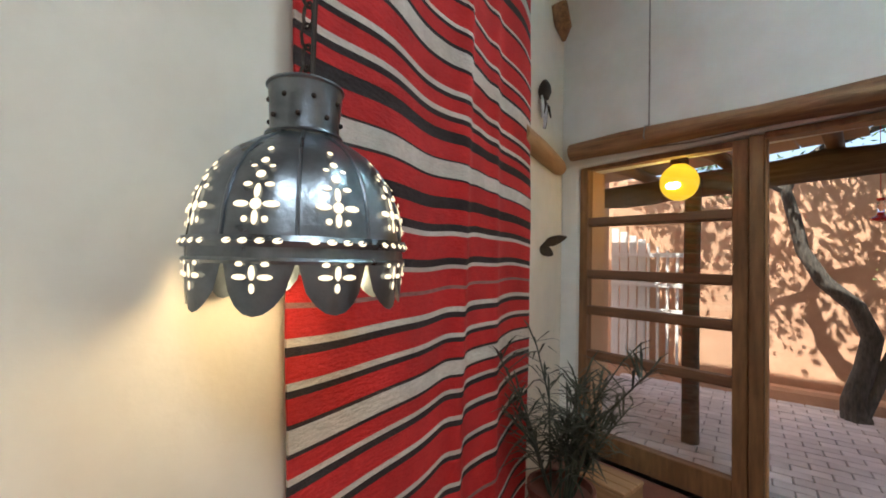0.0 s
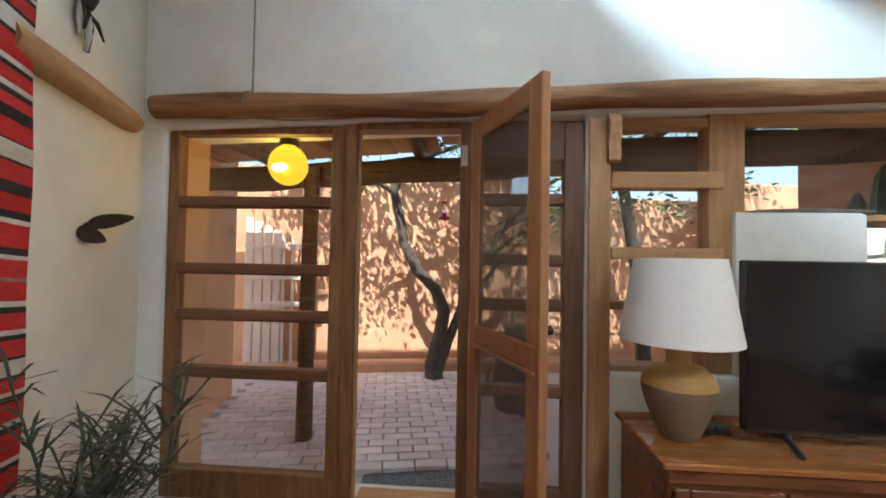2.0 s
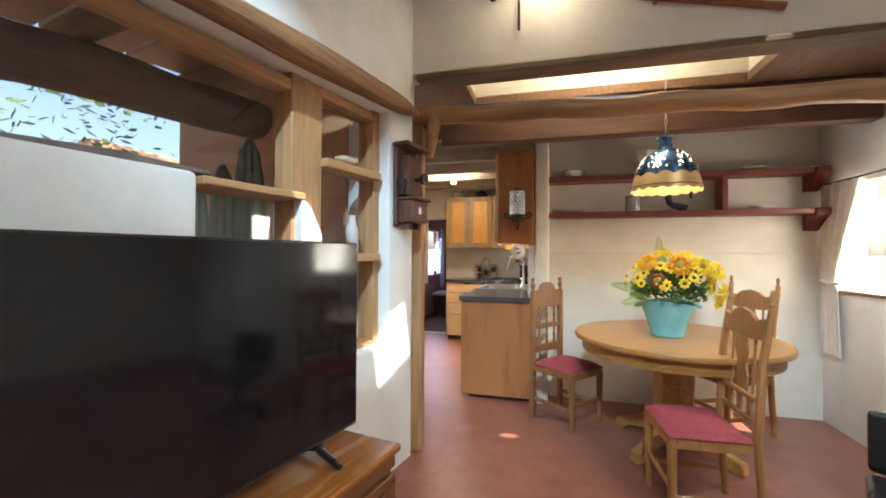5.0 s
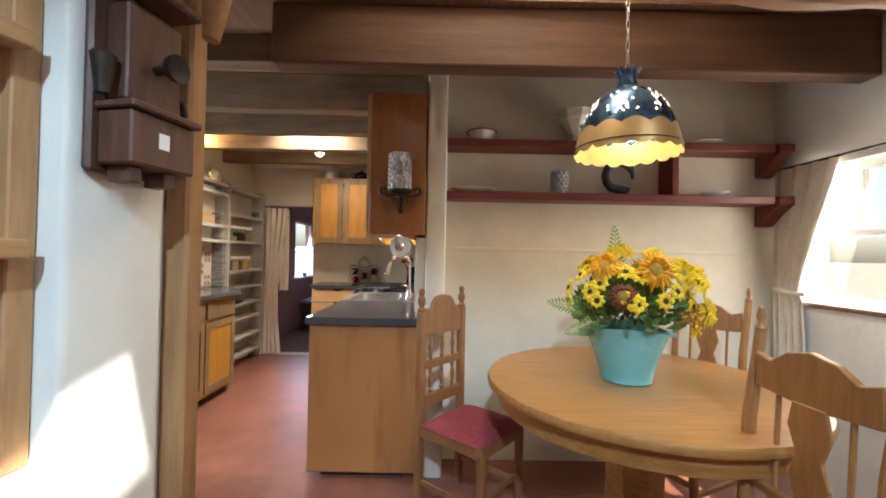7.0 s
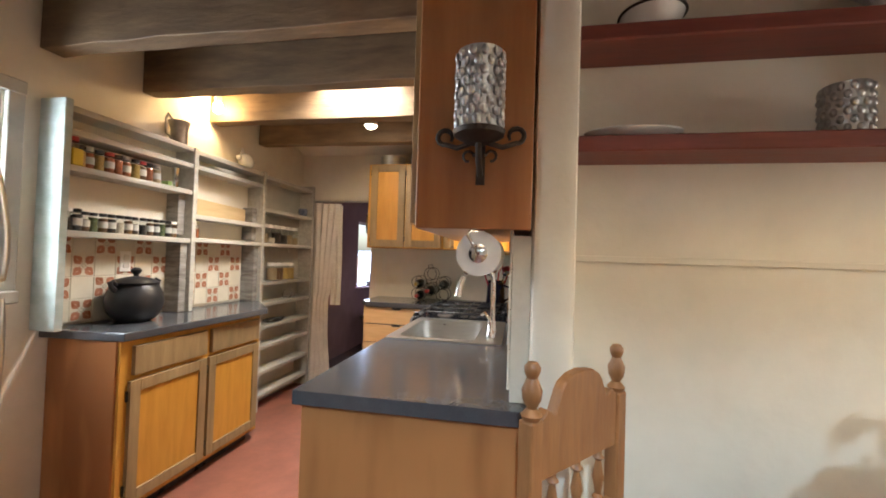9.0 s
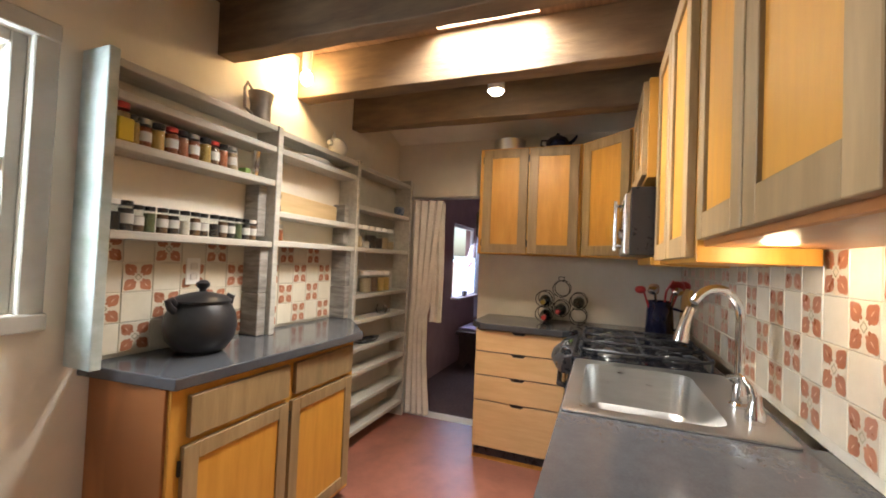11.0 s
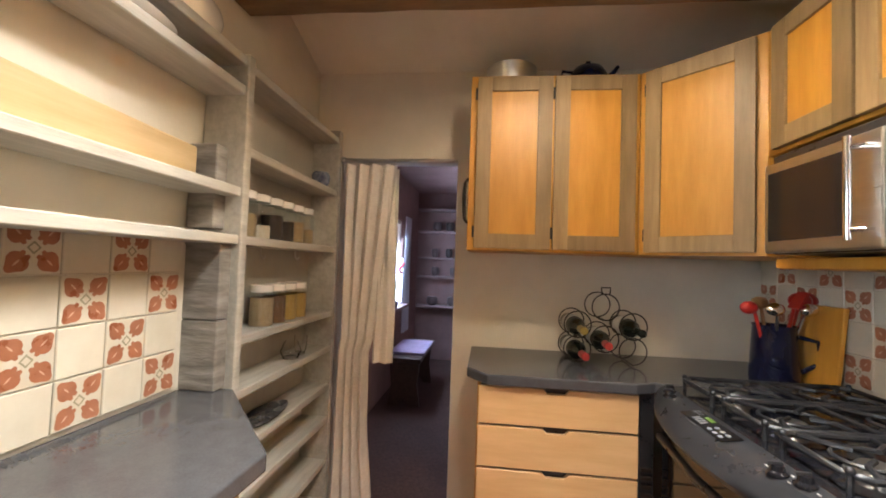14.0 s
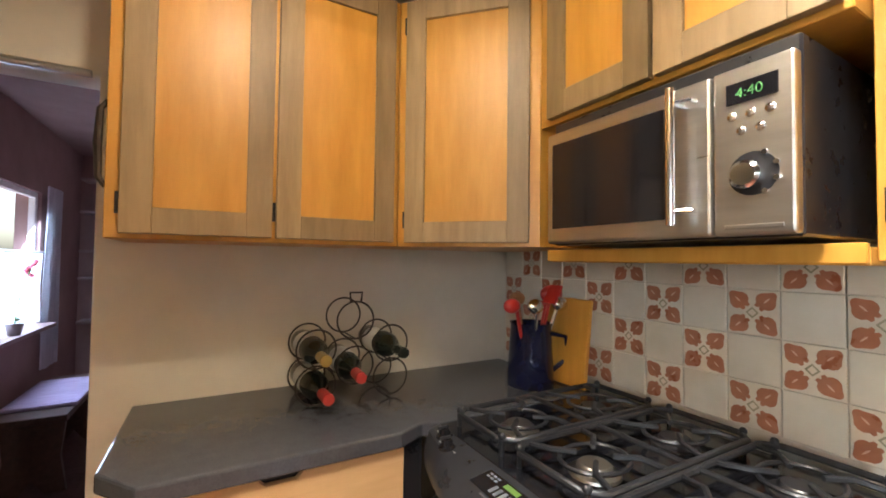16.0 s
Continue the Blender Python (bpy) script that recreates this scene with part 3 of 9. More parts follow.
for z in (0.06, 0.25):
    tube(bm, [(0.335, -0.045, z), (0.335, -0.010, z)], 0.006, 8)
    tube(bm, [(0.335, -0.045, z), (0.362, -0.030, z), (0.362, -0.010, z)], 0.004, 8)
part("handle", bm, CHROME, door, "chrome bar handle", smooth=True)
bm = bmesh.new()
box(bm, 0.388, 0.50, -0.012, 0.012, 0.015, 0.285)
panel = part("control_panel", bm, STEEL, mw, "brushed steel control panel", bevel=0.005, segments=2)
bm = bmesh.new()
box(bm, 0.410, 0.480, -0.0145, -0.0115, 0.225, 0.258)
part("display", bm, BLACK_GLOSS, panel, "dark display")
GREEN = glow("green_digits", (0.25, 1.0, 0.3), 0.05, (0.03, 0.12, 0.03))
txt = bpy.data.curves.new("digits", "FONT")
txt.body, txt.size, txt.extrude = "4:40", 0.022, 0.0004
tob = bpy.data.objects.new("digits_curve", txt)
scene.collection.objects.link(tob)
dg = bpy.context.evaluated_depsgraph_get()
me = bpy.data.meshes.new_from_object(tob.evaluated_get(dg))
bpy.data.objects.remove(tob)
me.materials.clear()
me.materials.append(GREEN)
digits = new("digits", me)
digits.parent = panel
digits.matrix_basis = Matrix.Translation((0.424, -0.0155, 0.233)) @ Matrix.Rotation(radians(90), 4, "X")
for k, (x, z) in enumerate([(0.418, 0.205), (0.444, 0.205), (0.470, 0.205), (0.431, 0.180), (0.457, 0.180)]):
    bm = bmesh.new()
    lathe(bm, [(0.007, 0), (0.007, 0.003), (0.004, 0.005), (0, 0.005)], 12, Matrix.Translation((x, -0.012, z)) @ Matrix.Rotation(radians(90), 4, "X"))
    part("button", bm, CHROME, panel, "", smooth=True)
bm = bmesh.new()
lathe(bm, [(0.034, 0), (0.034, 0.002), (0, 0.002)], 24, Matrix.Translation((0.446, -0.012, 0.110)) @ Matrix.Rotation(radians(90), 4, "X"))
part("dial_ring", bm, BLACK, panel, "black ring round the dial")
bm = bmesh.new()
lathe(bm, [(0.023, 0), (0.022, 0.014), (0.017, 0.018), (0, 0.017)], 24, Matrix.Translation((0.440, -0.014, 0.108)) @ Matrix.Rotation(radians(90), 4, "X"))
part("dial", bm, CHROME, panel, "chrome dial", smooth=True)
for a in (60, 20, -20, -60):
    bm = bmesh.new()
    lathe(bm, [(0.005, 0), (0.004, 0.004), (0, 0.004)], 10, Matrix.Translation((0.446 + 0.034 * math.cos(radians(a)), -0.014, 0.110 + 0.034 * math.sin(radians(a)))) @ Matrix.Rotation(radians(90), 4, "X"))
    part("button", bm, CHROME, panel, "", smooth=True)
bm = bmesh.new()
box(bm, 0.405, 0.485, -0.0135, -0.011, 0.025, 0.032)
part("button", bm, STEEL, panel, "", bevel=0.001)

# ---- peninsula with sink ----
pen = thing("peninsula_cabinet", "plywood-faced peninsula base cabinet under the sink", "cabinet")
bm = bmesh.new()
box(bm, 4.872, 6.34, 0.925, 1.47, 0.07, 0.70)
box(bm, 4.872, 5.63, 0.925, 1.47, 0.70, 0.868)
box(bm, 5.63, 6.34, 1.462, 1.47, 0.70, 0.868)
part("body", bm, MAPLE, pen)
bm = bmesh.new()
box(bm, 4.858, 4.872, 0.848, 1.488, 0.035, 0.868)
part("end_panel", bm, PLY, pen, "orange-brown plywood end panel", bevel=0.002)
bm = bmesh.new()
box(bm, 4.90, 6.34, 0.95, 1.42, 0.0, 0.07)
part("plinth", bm, BLACK, pen)
for a, b in ((0.02, 0.46), (0.47, 0.94), (0.95, 1.43)):
    cabinet_door(pen, a, b, 0.10, 0.70, Matrix.Translation((6.33, 1.472, 0)) @ TURN_BACK)
    bm = bmesh.new()
    box(bm, a, b, -0.02, -0.001, 0.72, 0.855, Matrix.Translation((6.33, 1.472, 0)) @ TURN_BACK)
    part("drawer_front", bm, MAPLE, pen, "", bevel=0.002)
ct = thing("countertop", "dark grey stone countertop round the sink", "countertop")
bm = bmesh.new()
for x0, x1, y0, y1 in ((4.835, 5.665, 0.843, 1.505), (5.665, 6.31, 1.475, 1.505), (5.665, 6.31, 0.925, 0.975), (6.31, 6.352, 0.925, 1.505)):
    box(bm, x0, x1, y0, y1, 0.870, 0.910)
bmesh.ops.remove_doubles(bm, verts=bm.verts, dist=0.0005)
part("slab", bm, STONE_CT, ct)
sink = thing("sink", "stainless steel single-bowl sink set in the counter", "sink")
bm = bmesh.new()
# rim and bowl as one shell
outer = [(5.64, 0.945), (6.335, 0.945), (6.335, 1.50), (5.64, 1.50)]
inner = [(5.70, 1.075), (6.275, 1.075), (6.275, 1.455), (5.70, 1.455)]
floor_ = [(5.74, 1.11), (6.235, 1.11), (6.235, 1.42), (5.74, 1.42)]


def rounded(c, r, z, n=5):
    out = []
    cx, cy = sum(p[0] for p in c) / 4, sum(p[1] for p in c) / 4
    for q, (x, y) in enumerate(c):
        ox, oy = x + (r if x < cx else -r), y + (r if y < cy else -r)
        for i in range(n):
            a = math.pi + q * math.pi / 2 + i * math.pi / 2 / (n - 1)
            out.append(bm.verts.new((ox + r * math.cos(a), oy + r * math.sin(a), z)))
    return out


loops = [rounded(outer, 0.02, 0.9115), rounded(outer, 0.02, 0.916), rounded([(x + (0.008 if x < 6 else -0.008), y + (0.008 if y < 1.2 else -0.008)) for x, y in outer], 0.02, 0.918),
         rounded(inner, 0.06, 0.914), rounded(inner, 0.06, 0.902), rounded([(x + (0.012 if x < 6 else -0.012), y + (0.012 if y < 1.2 else -0.012)) for x, y in inner], 0.06, 0.76), rounded(floor_, 0.05, 0.735)]
for a, b in zip(loops, loops[1:]):
    for i in range(len(a)):
        j = (i + 1) % len(a)
        bm.faces.new((a[i], a[j], b[j], b[i]))
bm.faces.new(loops[-1])
part("bowl", bm, STEEL, sink, "", smooth=True)
bm = bmesh.new()
lathe(bm, [(0.045, 0.736), (0.04, 0.739), (0.02, 0.737), (0, 0.737)], 20, Matrix.Translation((5.99, 1.27, 0)))
part("drain", bm, CHROME, sink, "round chrome drain", smooth=True)
fau = thing("faucet", "brushed chrome gooseneck faucet with pull-down head", "faucet", Matrix.Translation((5.92, 1.005, 0.916)))
bm = bmesh.new()
lathe(bm, [(0.028, 0), (0.028, 0.008), (0.02, 0.015), (0.018, 0.06), (0.014, 0.07)], 20)
part("base", bm, CHROME, fau, "", smooth=True)
bm = bmesh.new()
arc = [(0, 0, 0.06), (0, 0, 0.25)] + [(-0.045 + 0.045 * math.cos(a), (0.075 - 0.075 * math.cos(a)), 0.27 + 0.085 * math.sin(a)) for a in [math.pi * i / 12 for i in range(0, 11)]]
tube(bm, arc, 0.013, 14)
part("neck", bm, CHROME, fau, "", smooth=True)
bm = bmesh.new()
tube(bm, [(-0.090, 0.148, 0.296), (-0.096, 0.165, 0.25), (-0.100, 0.175, 0.195)], [0.014, 0.016, 0.021], 14)
part("spray_head", bm, CHROME, fau, "", smooth=True)
soap = thing("lever_faucet", "small chrome lever tap beside the sink faucet", "faucet", Matrix.Translation((5.78, 1.005, 0.916)))
bm = bmesh.new()
lathe(bm, [(0.024, 0), (0.024, 0.03), (0.017, 0.045), (0.015, 0.075)], 18)
part("base", bm, CHROME, soap, "", smooth=True)
bm = bmesh.new()
tube(bm, [(0, 0, 0.07), (0.0, 0.01, 0.10), (0.02, 0.03, 0.12), (0.05, 0.05, 0.105)], 0.008, 10)
part("lever", bm, CHROME, soap, "", smooth=True)
# paper towel under the end cabinet
tow = thing("paper_towel_holder", "white paper towel roll on a wall-hung steel holder", "towel holder", Matrix.Translation((4.87, 0.985, 1.318)))
PAPER = material("paper", (0.74, 0.73, 0.70), (0.80, 0.79, 0.77), 30, 0.9, bump=0.1, stain=0.05)
RX = Matrix.Rotation(radians(90), 4, "Y")
bm = bmesh.new()
rings = lathe(bm, [(0.020, 0.0), (0.062, 0.0), (0.062, 0.27), (0.020, 0.27)], 32, RX, closed=False)
for i in range(32):
    bm.faces.new((rings[0][i], rings[0][(i + 1) % 32], rings[3][(i + 1) % 32], rings[3][i]))
part("roll", bm, PAPER, tow, "", smooth=True)
bm = bmesh.new()
tube(bm, [(-0.012, 0, 0), (0.285, 0, 0)], 0.008, 12)
lathe(bm, [(0.026, 0), (0.026, 0.006), (0.012, 0.014), (0, 0.016)], 20, Matrix.Translation((-0.004, 0, 0)) @ Matrix.Rotation(radians(-90), 4, "Y"))
tube(bm, [(0.285, 0, 0), (0.292, 0.01, 0.04), (0.292, 0.01, 0.066)], 0.006, 10)
box(bm, 0.0, 0.30, -0.012, 0.012, 0.0632, 0.0668)
tube(bm, [(-0.012, 0, 0), (-0.014, 0.03, 0.05), (0.0, 0.02, 0.065)], 0.005, 10)
part("holder", bm, CHROME, tow, "", smooth=True)

# ---- stove ----
stove = thing("gas_stove", "black gas stove with cast iron grates", "stove", Matrix.Translation((7.085, 1.53, 0)) @ TURN_BACK)
W = 0.725
bm = bmesh.new()
box(bm, 0.0, W, 0.02, 0.60, 0.02, 0.895)
part("body", bm, BLACK, stove, "", bevel=0.004)
bm = bmesh.new()
box(bm, -0.002, W + 0.002, 0.01, 0.595, 0.896, 0.914)
part("cooktop", bm, BLACK_GLOSS, stove, "glossy black cooktop", bevel=0.006, segments=2)
# bowed control panel
bm = bmesh.new()
n = 16
rows = []
for i in range(n + 1):
    x = W * i / n
    bow = -0.032 - 0.078 * math.sin(math.pi * i / n) ** 0.8
    rows.append([bm.verts.new(v) for v in ((x, 0.012, 0.915), (x, bow * 0.55, 0.905), (x, bow * 0.95, 0.868), (x, bow, 0.85), (x, bow * 0.9, 0.835), (x, 0.012, 0.835))])
for a, b in zip(rows, rows[1:]):
    for i in range(6):
        bm.faces.new((a[i], b[i], b[(i + 1) % 6], a[(i + 1) % 6]))
bm.faces.new(rows[0]), bm.faces.new(list(reversed(rows[-1])))
CTRL = material("stove_panel", (0.018, 0.019, 0.022), (0.028, 0.029, 0.033), 20, 0.3, bump=0, stain=0.05)
cp = part("control_panel", bm, CTRL, stove, "bowed black control panel", smooth=True)


def panel_top(x, y):
    """Height of the control panel at a place of the stove's own plan."""
    bow = -0.032 - 0.078 * math.sin(math.pi * x / W) ** 0.8
    f = min(1.0, max(0.0, (0.012 - y) / (0.012 - bow * 0.55)))
    if f < 1:
        return 0.915 - 0.010 * f
    return 0.905 - 0.037 * min(1, (bow * 0.55 - y) / (-bow * 0.40))


for x, y in ((0.065, -0.008), (0.112, -0.028), (W - 0.065, -0.008), (W - 0.112, -0.028)):
    bm = bmesh.new()
    lathe(bm, [(0.021, 0), (0.020, 0.006), (0.014, 0.010), (0.012, 0.022), (0, 0.023)], 18, Matrix.Translation((x, y, panel_top(x, y) - 0.002)))
    knob = part("knob", bm, BLACK_GLOSS, cp, "", smooth=True)
    bm = bmesh.new()
    box(bm, x - 0.003, x + 0.003, y - 0.019, y + 0.010, panel_top(x, y) + 0.020, panel_top(x, y) + 0.026)
    part("grip", bm, CTRL, knob, "", bevel=0.001)
    for sx in (-0.034, 0.032):
        bm = bmesh.new()
        box(bm, x + sx - 0.004, x + sx + 0.004, y - 0.001, y + 0.002, panel_top(x + sx, y), panel_top(x + sx, y) + 0.0012)
        part("mark", bm, ENAMEL_W, cp)
MARK = material("panel_print", (0.10, 0.10, 0.11), (0.17, 0.17, 0.18), 10, 0.5, bump=0)
bm = bmesh.new()
tilt = Matrix.Translation((0.36, -0.030, panel_top(0.36, -0.030) + 0.0012)) @ Matrix.Rotation(radians(8), 4, "X") @ Matrix.Diagonal((1, 0.72, 1, 1))
box(bm, -0.105, 0.105, -0.040, 0.034, 0, 0.002, tilt)
pad = part("keypad", bm, BLACK_GLOSS, cp, "dark touch keypad")
for k in range(6):
    bm = bmesh.new()
    lathe(bm, [(0.009, 0.002), (0.008, 0.0035), (0, 0.0035)], 14, tilt @ Matrix.Translation((0.030 + 0.024 * (k % 3), -0.022 + 0.026 * (k // 3), 0)))
    part("key", bm, MARK, pad)
for k in range(4):
    bm = bmesh.new()
    box(bm, -0.055 + 0.014 * k, -0.047 + 0.014 * k, -0.030, 0.0, 0.002, 0.003, tilt)
    part("key", bm, MARK, pad)
for k in range(6):
    bm = bmesh.new()
    box(bm, -0.095 + 0.012 * (k % 3), -0.087 + 0.012 * (k % 3), 0.006 + 0.012 * (k // 3), 0.013 + 0.012 * (k // 3), 0.002, 0.003, tilt)
    part("key", bm, MARK, pad)
bm = bmesh.new()
box(bm, -0.045, -0.005, 0.010, 0.026, 0.002, 0.003, tilt)
part("display", bm, glow("stove_display", (0.35, 0.75, 0.05), 0.12, (0.05, 0.06, 0.03)), pad)
bm = bmesh.new()
box(bm, -0.06, -0.0, -0.052, -0.047, -0.0005, 0.0012, tilt)
part("name_plate", bm, MARK, cp, "unreadable maker's mark")
bm = bmesh.new()
box(bm, 0.02, W - 0.02, -0.015, 0.020, 0.19, 0.80)
oven = part("oven_door", bm, BLACK_GLOSS, stove, "black glass oven door", bevel=0.006)
bm = bmesh.new()
tube(bm, [(0.06, -0.015, 0.765), (0.08, -0.045, 0.765), (W / 2, -0.066, 0.765), (W - 0.08, -0.045, 0.765), (W - 0.06, -0.015, 0.765)], 0.013, 12)
part("handle", bm, BLACK, oven, "bowed black bar handle", smooth=True)
bm = bmesh.new()
box(bm, 0.02, W - 0.02, -0.010, 0.020, 0.03, 0.17)
part("drawer", bm, BLACK, stove, "", bevel=0.005)
GRATE = material("cast_iron_grate", (0.016, 0.017, 0.02), (0.035, 0.036, 0.04), 40, 0.35, metal=0.3, bump=0.15)
for gx in (0.02, 0.255, 0.49):
    bm = bmesh.new()
    x0, x1, y0, y1, z = gx, gx + 0.215, 0.045, 0.565, 0.948
    tube(bm, [(x0 + 0.03, y0, z), (x1 - 0.03, y0, z), (x1, y0 + 0.03, z), (x1, y1 - 0.03, z), (x1 - 0.03, y1, z), (x0 + 0.03, y1, z), (x0, y1 - 0.03, z), (x0, y0 + 0.03, z)], 0.0075, 8, ring=True)
    for cy in (0.17, 0.44):
        cx = (x0 + x1) / 2
        for k in range(4):
            a = math.pi / 4 + k * math.pi / 2
            sx, sy = math.cos(a), math.sin(a)
            tube(bm, [(cx + 0.035 * sx, cy + 0.035 * sy, z + 0.004), (cx + 0.08 * sx, cy + 0.09 * sy, z + 0.006), (cx + (x1 - x0) / 2 * (1 if sx > 0 else -1), cy + 0.112 * sy, z)], 0.006, 6)
        tube(bm, [(cx + 0.062 * math.cos(a), cy + 0.075 * math.sin(a), z - 0.004) for a in [2 * math.pi * i / 20 for i in range(20)]], 0.005, 6, ring=True)
    tube(bm, [(x0, (y0 + y1) / 2, z), (x1, (y0 + y1) / 2, z)], 0.0065, 8)
    for px in (x0 + 0.02, x1 - 0.02):
        for py in (y0 + 0.005, y1 - 0.005):
            tube(bm, [(px, py, 0.914), (px, py, z)], 0.006, 6)
            ball(bm, (px, py, z + 0.008), 0.009, None, 8, 5)
    part("grate", bm, GRATE, stove, "", smooth=True)
    for cy in (0.17, 0.44):
        bm = bmesh.new()
        lathe(bm, [(0.052, 0.9145), (0.050, 0.920), (0.036, 0.923), (0.034, 0.932), (0.030, 0.936), (0, 0.937)], 22, Matrix.Translation(((x0 + x1) / 2, cy, 0)))
        part("burner", bm, STEEL if cy < 0.3 else BLACK, stove, "", smooth=True)

# ---- end counter with drawers ----
base = thing("drawer_cabinet", "maple base cabinet with four drawers", "cabinet")
bm = bmesh.new()
box(bm, 7.138, 7.61, 1.60, 2.19, 0.0, 0.868)
part("body", bm, MAPLE, base)
# thin black sheet stands in for the shade between the drawer fronts
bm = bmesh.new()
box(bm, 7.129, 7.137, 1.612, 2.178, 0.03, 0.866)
part("shadow_gap", bm, BLACK, base, "black sheet painting the shade behind the drawer fronts")
for z0, z1 in ((0.725, 0.862), (0.566, 0.716), (0.398, 0.557), (0.09, 0.389)):
    bm = bmesh.new()
    cut = [(-2.185, z0), (-2.185, z1), (-1.945, z1), (-1.93, z1 - 0.016), (-1.865, z1 - 0.016), (-1.85, z1), (-1.605, z1), (-1.605, z0)]
    prism(bm, [(-x, z) for x, z in cut], 0.018, Matrix.Translation((7.128, 0, 0)) @ Matrix.Rotation(radians(90), 4, "Z"))
    part("drawer_front", bm, SPOTLIT_MAPLE, base, "", bevel=0.0015)
# solid black filler paints the shade of the gap next to the stove
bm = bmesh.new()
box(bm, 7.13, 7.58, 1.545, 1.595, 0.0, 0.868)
part("filler", bm, BLACK, base, "black filler painting the shade beside the stove")
for k in range(18):
    bm = bmesh.new()
    box(bm, 7.118, 7.130, 1.556, 1.592, 0.08 + 0.03 * k, 0.092 + 0.03 * k)
    part("slat", bm, IRON, base)
ct2 = thing("countertop", "dark grey stone countertop along the end wall", "countertop")
bm = bmesh.new()
pts = [(7.615, 2.235), (7.19, 2.235), (7.09, 2.155), (7.09, 1.62), (7.125, 1.545), (7.10, 1.50), (7.10, 0.925), (7.615, 0.925)]
lo = [bm.verts.new((x, y, 0.870)) for x, y in pts]
hi = [bm.verts.new((x, y, 0.910)) for x, y in pts]
bm.faces.new(lo), bm.faces.new(list(reversed(hi)))
for i in range(len(pts)):
    bm.faces.new((lo[i], lo[(i + 1) % len(pts)], hi[(i + 1) % len(pts)], hi[i]))
part("slab", bm, STONE_CT, ct2, "", bevel=0.006, segments=2)

# ---- sideboard under the shelves ----
side = thing("sideboard_cabinet", "maple sideboard cabinet with grey-framed doors and drawers", "cabinet")
bm = bmesh.new()
box(bm, 5.345, 6.375, 2.675, 3.08, 0.06, 0.868)
part("body", bm, MAPLE, side, "", bevel=0.002)
bm = bmesh.new()
box(bm, 5.40, 6.33, 2.72, 3.06, 0.0, 0.06)
part("plinth", bm, BLACK, side)
bm = bmesh.new()
box(bm, 5.335, 5.348, 2.69, 3.085, 0.0, 0.868)
part("end_panel", bm, PLY, side, "plywood end panel", bevel=0.002)
front = Matrix.Translation((0, 2.675, 0))
for a, b in ((5.385, 5.865), (5.885, 6.345)):
    cabinet_door(side, a, b, 0.095, 0.675, front, 0.055)
    bm = bmesh.new()
    box(bm, a + 0.015, b - 0.005, -0.024, -0.001, 0.700, 0.838, front)
    part("drawer_front", bm, MAPLE_D, side, "grey-brown weathered drawer front", bevel=0.002)
ct3 = thing("countertop", "dark grey stone countertop with a slanted corner", "countertop")
bm = bmesh.new()
pts = [(5.295, 3.085), (5.335, 2.645), (6.365, 2.610), (6.735, 2.93), (6.735, 3.085)]
lo = [bm.verts.new((x, y, 0.870)) for x, y in pts]
hi = [bm.verts.new((x, y, 0.910)) for x, y in pts]
bm.faces.new(lo), bm.faces.new(list(reversed(hi)))
for i in range(len(pts)):
    bm.faces.new((lo[i], lo[(i + 1) % len(pts)], hi[(i + 1) % len(pts)], hi[i]))
part("slab", bm, STONE_CT, ct3, "", bevel=0.005, segments=2)

# ---- grey shelf wall ----
F, B = 2.945, 3.086
unit = thing("wall_shelf_unit", "grey-washed wooden shelf unit along the kitchen wall", "shelf")
PEEL = material("peeling_pale_paint", (0.36, 0.42, 0.38), (0.60, 0.66, 0.64), 5, 0.85, bump=0.4, stretch=(1, 1, 2), stain=0.3)
posts = [(5.255, 5.29, 0.911, 1.99, PEEL), (6.02, 6.055, 0.911, 1.965, GREYWASH), (6.745, 6.78, 0.0, 1.965, GREYWASH), (7.55, 7.585, 0.0, 1.985, GREYWASH)]
for x0, x1, z0, z1, mt in posts:
    bm = bmesh.new()
    box(bm, x0, x1, F - 0.006, B, z0, z1)
    part("upright", bm, mt, unit, "", bevel=0.003)
for x0, x1 in ((5.965, 6.018), (6.69, 6.743)):
    for z0, z1 in ((0.911, 1.12), (1.123, 1.365)):
        bm = bmesh.new()
        box(bm, x0, x1, F + 0.02, B, z0, z1)
        part("rough_block", bm, ROUGHPOST, unit, "rough-sawn grey block", bevel=0.003)
    bm = bmesh.new()
    box(bm, x0, x1, F + 0.05, B, 1.40, 1.66)
    part("rough_block", bm, ROUGHPOST, unit, "rough-sawn grey block", bevel=0.003)
for x0, x1, zs in ((5.29, 6.02, (1.378, 1.688, 1.858, 1.965)), (6.055, 6.745, (1.385, 1.536, 1.86, 1.955)), (6.78, 7.55, (1.945, 1.672, 1.384, 1.062, 0.886, 0.695, 0.530, 0.320, 0.130))):
    for z in zs:
        bm = bmesh.new()
        box(bm, x0 + 0.001, x1 - 0.001, F, B, z - 0.030, z)
        part("shelf_board", bm, GREYWASH, unit, "", bevel=0.003)
bm = bmesh.new()
box(bm, 6.78, 7.55, B - 0.004, B + 0.002, 0.0, 1.94)
part("back_panel", bm, material("shelf_back", (0.46, 0.43, 0.36), (0.55, 0.52, 0.44), 6, 0.8, bump=0.05), unit)

